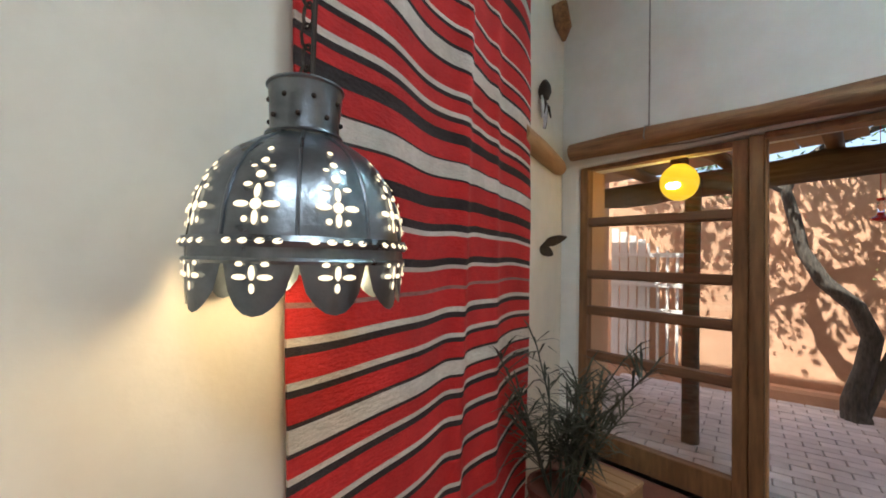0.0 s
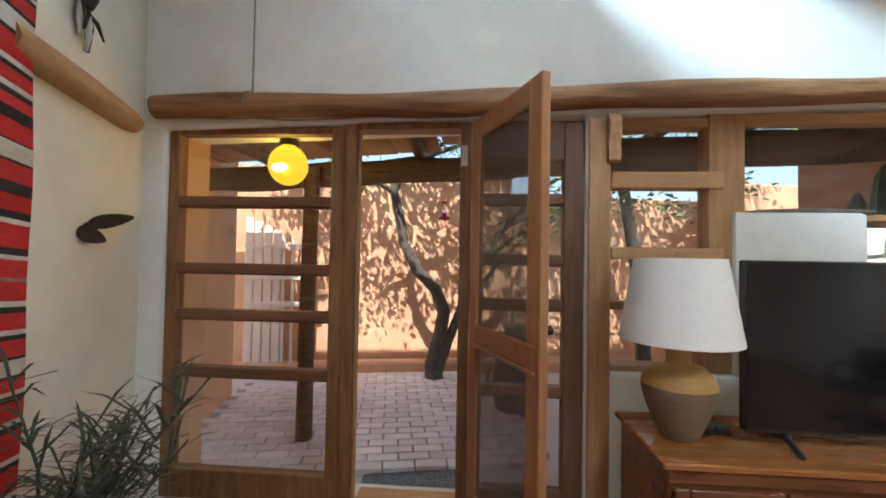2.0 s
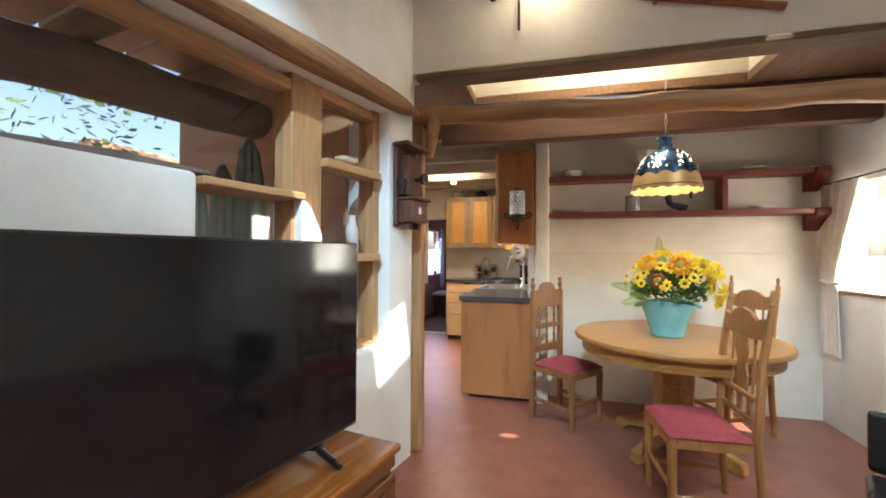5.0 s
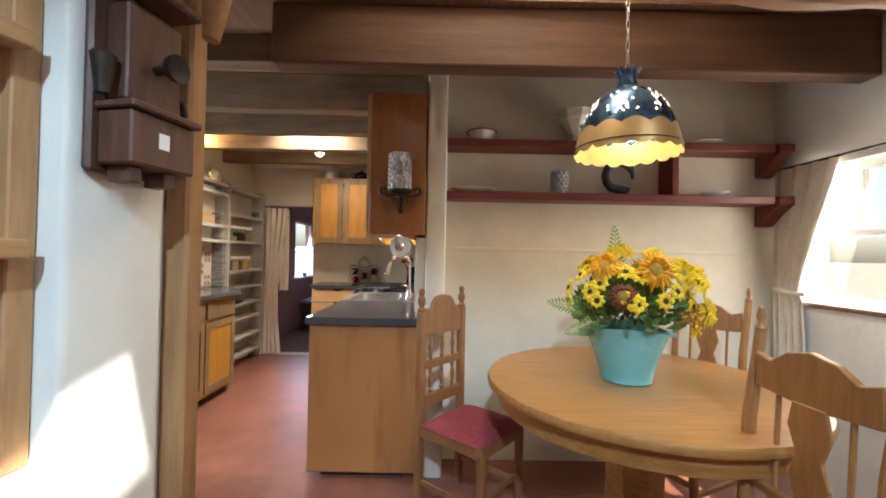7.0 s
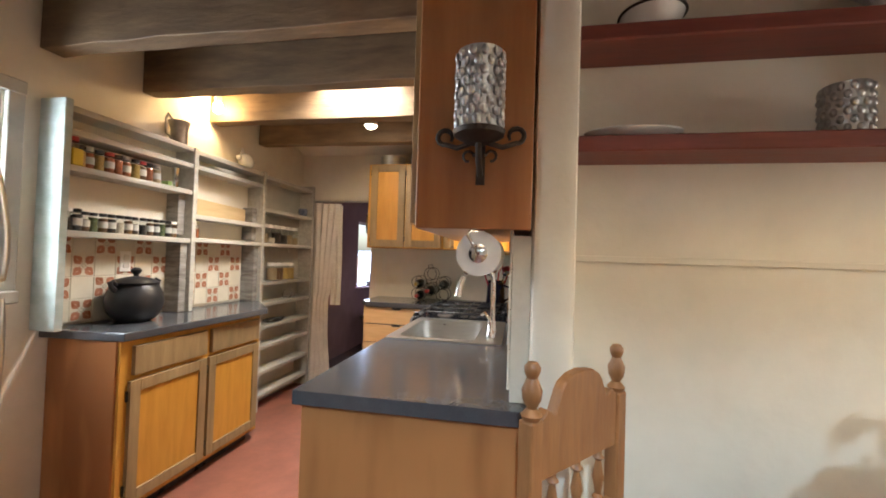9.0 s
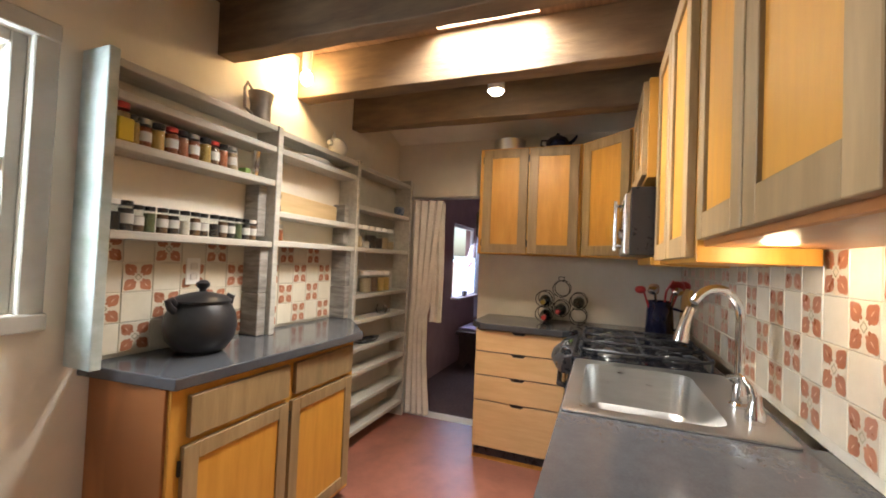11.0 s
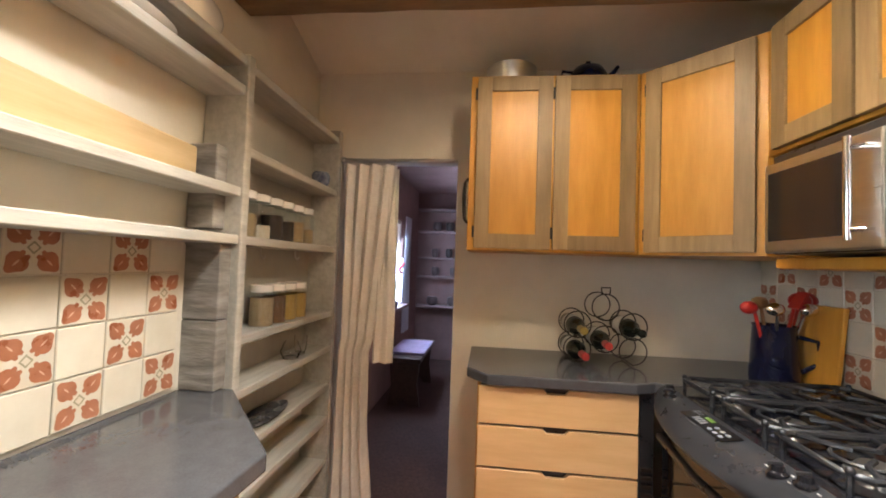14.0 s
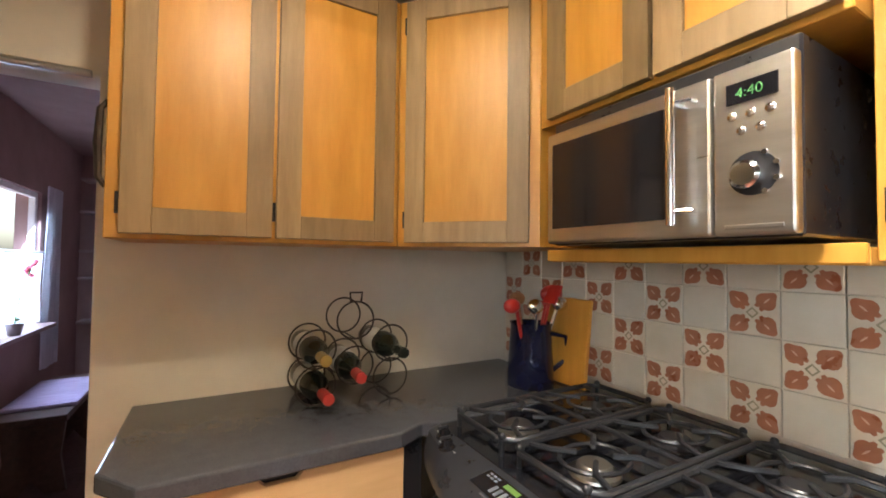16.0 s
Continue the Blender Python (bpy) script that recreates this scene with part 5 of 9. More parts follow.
# lit cut-outs: flower shapes in each panel
for k in range(10):
    bm = bmesh.new()
    a0 = math.pi / 10 + 2 * math.pi * k / 10
    spots = [(-0.013, 1.412, 0.006, 0.003), (0.013, 1.412, 0.006, 0.003), (-0.011, 1.436, 0.004, 0.002), (0.011, 1.436, 0.004, 0.002), (-0.015, 1.318, 0.005, 0.003), (0.015, 1.318, 0.005, 0.003), (0, 1.388, 0.007, 0.007), (-0.018, 1.388, 0.010, 0.004), (0.018, 1.388, 0.010, 0.004), (0, 1.372, 0.004, 0.009), (0, 1.404, 0.004, 0.009), (0, 1.425, 0.006, 0.005), (0, 1.444, 0.005, 0.004), (0, 1.462, 0.004, 0.003),
             (-0.012, 1.370, 0.004, 0.004), (0.012, 1.370, 0.004, 0.004), (-0.030, 1.345, 0.006, 0.0035), (-0.010, 1.345, 0.006, 0.0035), (0.010, 1.345, 0.006, 0.0035), (0.030, 1.345, 0.006, 0.0035),
             (0, 1.308, 0.004, 0.009), (-0.015, 1.303, 0.009, 0.0035), (0.015, 1.303, 0.009, 0.0035), (0, 1.290, 0.0035, 0.006)]
    for dx_, z, w, h in spots:
        ring = []
        for i in range(10):
            b = 2 * math.pi * i / 10
            zz, t_ = z + h * math.sin(b), dx_ + w * math.cos(b)
            r = (shell_point(a0, zz) + 0.0025) * (1.022 if abs(zz - 1.345) < 0.006 else 1.0)
            a = a0 + t_ / max(r, 0.06)
            ring.append(bm.verts.new((r * math.cos(a), r * math.sin(a), zz)))
        bm.faces.new(ring)
    tagged(part("flower_cutout", bm, GLOWG, fl, "lamplight through punched flower holes"), kind="stuff")
bm = bmesh.new()
for k in range(12):
    z = 1.60 + 0.033 * k
    ringpts = [(0.010 * math.cos(b) * (1 if k % 2 else 0.2), 0.010 * math.cos(b) * (0.2 if k % 2 else 1), z + 0.021 * math.sin(b)) for b in [2 * math.pi * i / 10 for i in range(10)]]
    tube(bm, ringpts, 0.0028, 6, ring=True)
tube(bm, [(0.015, 0, 1.59), (0.012, 0.004, 1.8), (0.006, 0, 2.4), (0, 0, 3.44)], 0.004, 6)
tube(bm, [(-0.004, 0, 2.0), (0, 0, 3.44)], 0.003, 6)
part("chain", bm, IRON, fl, "", smooth=True)
bm = bmesh.new()
ball(bm, (0, 0, 1.345), 0.03)
tube(bm, [(0, 0, 1.37), (0, 0, 1.50)], 0.015, 10)
part("bulb", bm, glow("warm_bulb", (1.0, 0.75, 0.4), 12), fl, "lit bulb", smooth=True).visible_shadow = False

# ---- plant in the corner ----
plant = thing("potted_plant", "spiky dark-leaved plant in a brown pot on the floor", "plant", Matrix.Translation((-0.82, 1.50, 0)))
bm = bmesh.new()
lathe(bm, [(0.10, 0.0), (0.135, 0.26), (0.15, 0.30), (0.15, 0.325), (0.135, 0.325), (0.13, 0.29), (0, 0.285)], 26)
part("pot", bm, material("brown_pot", (0.15, 0.05, 0.035), (0.24, 0.09, 0.06), 8, 0.5, bump=0.1), plant, "", smooth=True)
LEAF_D = material("dark_spiky_leaf", (0.025, 0.035, 0.022), (0.07, 0.085, 0.055), 20, 0.5, bump=0.05, stain=0.2)
rnd = random.Random(4)
stems = []
for k in range(20):
    a = rnd.uniform(0, 6.283)
    r = rnd.uniform(0.10, 0.44)
    h = rnd.uniform(0.30, 0.72)
    p0 = Vector((0.05 * math.cos(a), 0.05 * math.sin(a), 0.28))
    p1 = Vector((r * 0.5 * math.cos(a), r * 0.5 * math.sin(a), 0.28 + h * 0.6))
    p2 = Vector((r * math.cos(a + 0.3), r * math.sin(a + 0.3), 0.28 + h))
    bm = bmesh.new()
    tube(bm, [p0, p1, p2], [0.006, 0.005, 0.003], 5)
    stems.append((p0, p1, p2))
    part("stem", bm, LEAF_D, plant)
bm = bmesh.new()
for p0, p1, p2 in stems:
    for k in range(30):
        f = rnd.uniform(0.25, 1.0)
        c = p0.lerp(p1, f * 2) if f < 0.5 else p1.lerp(p2, f * 2 - 1)
        a = rnd.uniform(0, 6.283)
        up = rnd.uniform(-0.2, 0.9)
        ln = rnd.uniform(0.09, 0.23)
        way = Vector((math.cos(a), math.sin(a), up)).normalized()
        side_ = way.cross(Vector((0, 0, 1))).normalized() * 0.0055
        mid = c + way * ln * 0.55 + Vector((0, 0, 0.012))
        tip = c + way * ln + Vector((0, 0, -0.02 * rnd.random()))
        v = [bm.verts.new(q) for q in (c - side_ * 0.6, c + side_ * 0.6, mid + side_, mid - side_, tip)]
        bm.faces.new((v[0], v[1], v[2], v[3])), bm.faces.new((v[3], v[2], v[4]))
part("foliage", bm, LEAF_D, plant, "narrow pointed leaves")["kind"] = "stuff"
boxb = thing("wooden_box", "low weathered wooden box on the floor", "box", Matrix.Translation((-0.76, 2.07, 0)) @ Matrix.Rotation(radians(-14), 4, "Z"))
for k in range(3):
    bar("top_board", boxb, PLANK, -0.14, 0.14, -0.105 + 0.072 * k, -0.037 + 0.072 * k, 0.13, 0.15)
for y in (-0.105, 0.091):
    bar("side", boxb, PLANK, -0.135, 0.135, y, y + 0.015, 0.0, 0.13)
for x in (-0.14, 0.125):
    bar("end", boxb, PLANK, x, x + 0.015, -0.088, 0.089, 0.0, 0.13)

# ---- console, television, lamp ----
con = thing("tv_console", "polished cherry console with four glazed doors", "cabinet", LIV)
bar("top", con, CHERRY_T, 2.315, 3.905, -0.562, -0.055, 0.585, 0.612, "glossy honey-brown top", 0.006)
bar("body", con, CHERRY, 2.345, 3.88, -0.535, -0.06, 0.06, 0.584)
bar("plinth", con, CHERRY, 2.335, 3.89, -0.545, -0.06, 0.0, 0.06)
bar("frieze", con, CHERRY, 2.335, 3.888, -0.548, -0.536, 0.535, 0.584)
SMOKE = material("smoked_glass", (0.012, 0.008, 0.006), (0.02, 0.014, 0.01), 5, 0.1, bump=0)
for k in range(4):
    u = 2.355 + 0.385 * k
    d = bar("door", con, SMOKE, u + 0.05, u + 0.32, -0.541, -0.536, 0.13, 0.46, "dark glazed door", 0)
    for a, b, c, e in ((u, u + 0.055, 0.08, 0.52), (u + 0.315, u + 0.37, 0.08, 0.52), (u + 0.055, u + 0.315, 0.08, 0.14), (u + 0.055, u + 0.315, 0.45, 0.52)):
        bar("frame_rail", d, CHERRY, a, b, -0.556, -0.5365, c, e)
    for a, b, c, e in ((u + 0.125, u + 0.135, 0.14, 0.45), (u + 0.235, u + 0.245, 0.14, 0.45), (u + 0.055, u + 0.315, 0.375, 0.385), (u + 0.055, u + 0.315, 0.20, 0.21)):
        bar("muntin", d, CHERRY, a, b, -0.551, -0.542, c, e, "", 0.001)
    bm = bmesh.new()
    lathe(bm, [(0.006, 0), (0.006, 0.012), (0.013, 0.02), (0, 0.027)], 12, Matrix.Translation((u + (0.34 if k % 2 == 0 else 0.03), -0.556, 0.33)) @ Matrix.Rotation(radians(90), 4, "X"))
    part("knob", bm, IRON, d, "", smooth=True)
tv = thing("television", "large black flat-screen television on the console", "television", LIV)
bar("casing", tv, BLACK, 2.690, 3.862, -0.395, -0.355, 0.668, 1.332, "", 0.006)
bar("screen", tv, BLACK_GLOSS, 2.698, 3.854, -0.3975, -0.3955, 0.684, 1.325, "dark glossy screen", 0)
bar("rear_housing", tv, BLACK, 2.95, 3.60, -0.353, -0.315, 0.70, 1.05)
for u in (2.86, 3.69):
    bm = bmesh.new()
    tube(bm, [(u, -0.375, 0.672), (u - 0.01, -0.385, 0.645), (u - 0.03, -0.49, 0.622)], [0.012, 0.013, 0.010], 8)
    tube(bm, [(u, -0.375, 0.672), (u, -0.36, 0.645), (u - 0.015, -0.24, 0.622)], [0.012, 0.013, 0.010], 8)
    part("foot", bm, BLACK, tv, "splayed black foot", smooth=True)
lm = thing("table_lamp", "ochre and grey ceramic table lamp with white shade", "lamp", LIV @ Matrix.Translation((2.48, -0.318, 0.6125)) @ Matrix.Diagonal((1.06, 1.06, 1.0, 1)))
CERAM = material("ribbed_ceramic", (0.17, 0.125, 0.085), (0.24, 0.18, 0.13), 14, 0.55, bump=0.3, stretch=(1, 1, 8), stain=0.15)
OCHRE = material("ochre_ceramic", (0.40, 0.24, 0.065), (0.50, 0.31, 0.10), 14, 0.5, bump=0.3, stretch=(1, 1, 8), stain=0.12)
bm = bmesh.new()
lathe(bm, [(0.064, 0.0), (0.070, 0.006), (0.092, 0.06), (0.118, 0.13), (0.131, 0.185), (0.133, 0.21)], 36)
part("base", bm, CERAM, lm, "grey ribbed ceramic", smooth=True)
bm = bmesh.new()
lathe(bm, [(0.133, 0.2101), (0.128, 0.235), (0.108, 0.265), (0.075, 0.287), (0.048, 0.296), (0.044, 0.305), (0.044, 0.36), (0.02, 0.364)], 36)
part("neck", bm, OCHRE, lm, "ochre ceramic shoulder and neck", smooth=True)
SHADE = material("linen_shade", (0.76, 0.74, 0.70), (0.82, 0.80, 0.77), 90, 0.9, bump=0.15, stain=0.03)
SHADE.node_tree.nodes["Principled BSDF"].inputs["Subsurface Weight"].default_value = 0.0
bm = bmesh.new()
lathe(bm, [(0.212, 0.388), (0.214, 0.390), (0.160, 0.722), (0.158, 0.722), (0.206, 0.392)], 48, None, closed=False)
part("shade", bm, SHADE, lm, "white linen shade", smooth=True)
bm = bmesh.new()
lathe(bm, [(0.012, 0.36), (0.012, 0.44), (0.006, 0.45), (0.004, 0.725), (0.010, 0.73), (0.008, 0.745), (0, 0.75)], 12)
for a in (0.3, 2.4, 4.5):
    tube(bm, [(0, 0, 0.715), (0.157 * math.cos(a), 0.157 * math.sin(a), 0.718)], 0.003, 6)
part("stem", bm, OCHRE, lm, "brass stem and finial", smooth=True)
bm = bmesh.new()
tube(bm, [(2.50, -0.36, 0.617), (2.62, -0.30, 0.616), (2.72, -0.18, 0.617), (2.70, -0.08, 0.66), (2.64, -0.03, 0.80), (2.60, -0.02, 0.86)], 0.004, 6)
solid("wire", bm, BLACK, "thin black wire behind the table lamp", "wire", LIV, smooth=True)
bm = bmesh.new()
box(bm, 2.60, 2.70, -0.30, -0.21, 0.6125, 0.642)
solid("media_box", bm, BLACK, "small black media box on the console", "box", LIV, bevel=0.006)

# ---- courtyard ----
HALF = lambda x0, x1, y0, y1, z0, z1, name, label: slab(name, x0, x1, y0, y1, z0, z1, ADOBE, label, "wall", bevel=0.03)
HALF(-2.6, 1.6, 5.15, 5.5, -0.16, 2.38, "wall_courtyard", "orange adobe courtyard wall")
HALF(1.605, 6.4, 5.15, 5.5, -0.16, 2.15, "wall_courtyard_low", "orange adobe courtyard wall")
HALF(-2.2, -1.37, 2.86, 4.35, -0.16, 2.75, "wall_courtyard_west", "orange adobe wall beside the porch")
slab("bench_adobe", -2.0, 2.6, 4.98, 5.15, -0.16, 0.12, ADOBE, "low adobe ledge at the foot of the wall", "ledge", bevel=0.03)
bm = bmesh.new()
box(bm, 3.62, 3.735, 1.95, 3.36, -0.16, 2.80)
solid("wall_courtyard_east", bm, ADOBE, "orange adobe wall of the kitchen wing", "wall", kind="structure", bevel=0.03)
slab("outer_jamb", -0.0285, 0.0, 0.112, 0.335, -0.1, 2.0, ADOBE, "orange adobe jamb outside the window", "wall", LIV)
# porch: rafters, boards and the log header
DARKLOG = material("weathered_log", (0.10, 0.065, 0.045), (0.24, 0.17, 0.12), 9, 0.8, bump=0.4, stretch=(0.35, 5, 5), stain=0.3)
RISE = LIV @ Matrix(((1, 0, 0, 0), (0, 1, 0, 0), (0.10, 0, 1, -0.11), (0, 0, 0, 1)))
bm = bmesh.new()
tube(bm, [(-1.4 + 6.2 * i / 28, 1.05 + 0.02 * math.sin(i), 2.035 + 0.034 * min(1, max(0, (i - 14) / 4)) + 0.008 * math.sin(i * 1.7)) for i in range(29)], [0.096 + 0.034 * min(1, max(0, (i - 14) / 4)) + 0.006 * math.sin(i * 2.2) for i in range(29)], 14, None, 0.05)
solid("porch_log", bm, DARKLOG, "weathered log carrying the porch roof", "beam", RISE, smooth=True)
for k in range(10):
    bm = bmesh.new()
    u = -1.1 + 0.60 * k
    up = 0.068 if u > 1.6 else 0.0
    tube(bm, [(u, 0.325, 2.185 + up), (u + 0.02, 0.75, 2.183 + up), (u, 1.30, 2.178 + up)], [0.050, 0.048, 0.046], 10, None, 0.06)
    solid("porch_rafter", bm, LOG, "round peeled porch rafter", "beam", RISE, group="porch rafters", smooth=True)
for k in range(17):
    bm = bmesh.new()
    u = -1.4 + 0.36 * k
    up = 0.068 if u > 1.4 else 0.0
    box(bm, u, u + 0.35 - 0.006 * (k % 3), 0.325, 1.34 - 0.02 * (k % 4), 2.236 + up, 2.262 + up)
    solid("porch_board", bm, PLANK, "orange-brown porch roof board", "board", RISE, group="porch roof boards", bevel=0.003)
bm = bmesh.new()
tube(bm, [(0.432, 0.84, -0.045), (0.432, 0.84, 1.0), (0.44, 0.86, 1.98)], [0.060, 0.055, 0.055], 12, None, 0.04)
solid("porch_post", bm, DARKLOG, "weathered round porch post", "post", LIV, smooth=True)
# amber globe lamp
AMBER = bpy.data.materials.new("amber_glass")
AMBER.use_nodes = True
ap = AMBER.node_tree.nodes["Principled BSDF"]
ap.inputs["Base Color"].default_value = (0.75, 0.46, 0.03, 1)
ap.inputs["Roughness"].default_value = 0.15
ap.inputs["Emission Color"].default_value = (1.0, 0.60, 0.03, 1)
ap.inputs["Emission Strength"].default_value = 0.55
gl = thing("porch_globe_lamp", "amber glass globe lamp hanging in the porch", "lamp", LIV @ Matrix.Translation((0.548, 0.235, 1.848)))
bm = bmesh.new()
prof = [(0.045, 0.118)] + [(0.112 * math.sin(a), 0.118 * math.cos(a)) for a in [0.4 + (math.pi - 0.4) * i / 14 for i in range(14)]] + [(0, -0.118)]
lathe(bm, prof, 28, None, closed=False)
part("globe", bm, AMBER, gl, "amber glass globe", smooth=True).visible_shadow = False
bm = bmesh.new()
ball(bm, (0, -0.108, -0.035), 0.030, None, 14, 8, (1.5, 0.15, 0.8))
part("bulb", bm, glow("amber_bulb", (1.0, 0.85, 0.35), 9), gl, "bright bulb showing through the glass", smooth=True)
bm = bmesh.new()
lathe(bm, [(0.05, 0.112), (0.055, 0.125), (0.05, 0.15), (0.02, 0.155), (0.012, 0.28)], 16)
part("cap", bm, IRON, gl, "dark metal cap", smooth=True)
# white garden gate and sunlit lattice
gate = thing("garden_gate", "white painted wooden gate in the courtyard wall", "gate", Matrix.Translation((-1.52, 5.02, 0)))
WHITE = material("white_paint", (0.72, 0.71, 0.68), (0.82, 0.81, 0.79), 12, 0.6, bump=0.1, stain=0.1)
for k in range(8):
    bar("picket", gate, WHITE, 0.10 * k, 0.10 * k + (0.085 if k < 4 else 0.03), 0.0, 0.02, 0.03, 1.75 - 0.045 * k)
for z in (0.75, 1.05, 1.40):
    bar("cross_rail", gate, WHITE, 0.0, 0.78, -0.022, -0.001, z, z + 0.05)
# tree
BARK = material("tree_bark", (0.055, 0.05, 0.042), (0.15, 0.135, 0.115), 18, 0.9, bump=0.6, stretch=(3, 3, 0.8), stain=0.3)
LEAF = material("tree_leaf", (0.055, 0.11, 0.025), (0.13, 0.21, 0.055), 12, 0.55, bump=0.0, stain=0.2)
tree = thing("courtyard_tree", "twisting tree trunk with a light leafy crown", "tree", Matrix.Translation((0.60, 4.75, 0)))
bm = bmesh.new()
tube(bm, [(0.02, 0, -0.08), (-0.02, 0, 0.15), (0.06, 0.0, 0.45), (0.10, -0.02, 0.72), (0.0, -0.05, 0.98), (-0.22, -0.1, 1.20), (-0.36, -0.12, 1.48), (-0.42, -0.15, 1.78), (-0.48, -0.18, 2.02), (-0.42, -0.2, 2.22), (-0.24, -0.25, 2.36), (0.05, -0.3, 2.55)],
     [0.12, 0.085, 0.075, 0.07, 0.066, 0.06, 0.055, 0.05, 0.047, 0.043, 0.036, 0.02], 12, None, 0.12)
tube(bm, [(0.03, 0, 0.05), (0.16, 0.02, 0.40), (0.30, -0.05, 0.80), (0.48, -0.1, 1.25), (0.75, -0.15, 1.70), (1.05, -0.2, 2.05), (1.3, -0.3, 2.5)], [0.07, 0.055, 0.05, 0.045, 0.04, 0.03, 0.015], 10, None, 0.12)
part("trunk", bm, BARK, tree, "", smooth=True)
limbs = [[(-0.48, -0.18, 2.02), (-0.75, -0.3, 2.15), (-1.0, -0.5, 2.35)], [(-0.24, -0.25, 2.36), (0.3, -0.6, 2.5), (0.8, -0.9, 2.6)], [(0.48, -0.1, 1.25), (0.75, -0.5, 1.55), (1.05, -0.8, 1.75)],
         [(0.75, -0.15, 1.70), (1.3, -0.5, 1.9), (1.8, -0.7, 2.1)], [(0.30, -0.05, 0.80), (0.62, -0.3, 1.25), (0.9, -0.6, 1.62)], [(1.05, -0.2, 2.05), (1.6, 0.0, 2.4), (2.3, -0.2, 2.7)]]
for pts in limbs:
    bm = bmesh.new()
    tube(bm, pts, [0.03, 0.02, 0.007], 7, None, 0.1)
    part("limb", bm, BARK, tree, "", smooth=True)
rnd = random.Random(11)
bm = bmesh.new()
for pts in limbs + [[(-0.42, -0.2, 2.22), (-0.1, -0.3, 2.5), (0.2, -0.4, 2.8)], [(1.0, -0.2, 2.0), (1.4, -0.6, 2.2), (1.9, -0.8, 2.3)], [(0.9, -0.3, 2.4), (1.3, -0.4, 2.7), (2.0, -0.4, 2.9)]]:
    a, b, c = [Vector(p) for p in pts]
    for k in range(26):
        f = rnd.uniform(0.35, 1.1)
        base_ = (a.lerp(b, f * 2) if f < 0.5 else b.lerp(c, f * 2 - 1)) + Vector((rnd.gauss(0, 0.16), rnd.gauss(0, 0.16), rnd.gauss(0, 0.11)))
        for q in range(16):
            p = base_ + Vector((rnd.gauss(0, 0.06), rnd.gauss(0, 0.06), rnd.gauss(0, 0.05)))
            w = Vector((rnd.gauss(0, 1), rnd.gauss(0, 1), rnd.gauss(0, 0.6))).normalized() * rnd.uniform(0.018, 0.034)
            s = w.orthogonal().normalized() * w.length * 0.42
            v = [bm.verts.new(p - w), bm.verts.new(p + s), bm.verts.new(p + w), bm.verts.new(p - s)]
            bm.faces.new(v)
part("crown", bm, LEAF, tree, "small light green leaves")
# second tree; its high branches and leaves are added unseen to dapple the sunlight
back = thing("courtyard_tree", "leafy tree crown added over the courtyard to dapple the sun", "tree", Matrix.Translation((3.1, 4.7, 0)))
bm = bmesh.new()
tube(bm, [(0, 0, -0.1), (-0.1, 0, 1.2), (-0.5, -0.3, 2.3), (-1.2, -0.9, 3.3)], [0.09, 0.08, 0.06, 0.03], 10, None, 0.1)
tube(bm, [(-0.4, -0.2, 2.1), (-1.5, -0.3, 3.1), (-2.8, -0.4, 3.7)], [0.05, 0.04, 0.015], 8, None, 0.1)
part("trunk", bm, BARK, back, "", smooth=True)
bm = bmesh.new()
for k in range(430):
    c0 = Vector((rnd.uniform(-4.6, 1.6), rnd.uniform(-1.0, 0.3), rnd.uniform(2.6, 4.2)))
    if k % 9 == 0:
        c0 = Vector((rnd.uniform(-2.1, 0.9), rnd.uniform(-0.9, 0.2), rnd.uniform(1.75, 2.9)))
    if math.sin(c0.x * 3.1 + 0.7) * math.sin(c0.y * 4.3 + c0.x) > 0.45:
        continue
    for q in range(22):
        p = c0 + Vector((rnd.gauss(0, 0.12), rnd.gauss(0, 0.12), rnd.gauss(0, 0.07)))
        w = Vector((rnd.gauss(0, 1), rnd.gauss(0, 1), rnd.gauss(0, 0.5))).normalized() * rnd.uniform(0.03, 0.055)
        s = w.orthogonal().normalized() * w.length * 0.45
        bm.faces.new([bm.verts.new(p - w), bm.verts.new(p + s), bm.verts.new(p + w), bm.verts.new(p - s)])
part("crown", bm, LEAF, back, "light green leaves")
# cactus by the east wall
cac = thing("cactus", "blue-green column cactus by the adobe wall", "cactus", Matrix.Translation((3.38, 2.52, -0.05)))
CACT = material("cactus_skin", (0.12, 0.19, 0.16), (0.22, 0.31, 0.27), 12, 0.7, bump=0.2)
for x, y, h, r in ((0, 0, 2.05, 0.075), (-0.16, 0.05, 1.86, 0.06), (0.13, 0.06, 1.92, 0.06), (-0.28, 0.1, 1.72, 0.05)):
    bm = bmesh.new()
    rows = []
    for z, f in ((0, 0.9), (0.5, 1.0), (h * 0.6, 1.0), (h * 0.88, 0.95), (h * 0.96, 0.7), (h, 0.2)):
        rows.append([bm.verts.new((x + r * f * (1 + 0.14 * math.cos(8 * t)) * math.cos(t), y + r * f * (1 + 0.14 * math.cos(8 * t)) * math.sin(t), z)) for t in [2 * math.pi * i / 32 for i in range(32)]])
    for a, b in zip(rows, rows[1:]):
        for i in range(32):
            bm.faces.new((a[i], a[(i + 1) % 32], b[(i + 1) % 32], b[i]))
    bm.faces.new(rows[-1])
    part("stem", bm, CACT, cac, "", smooth=True)
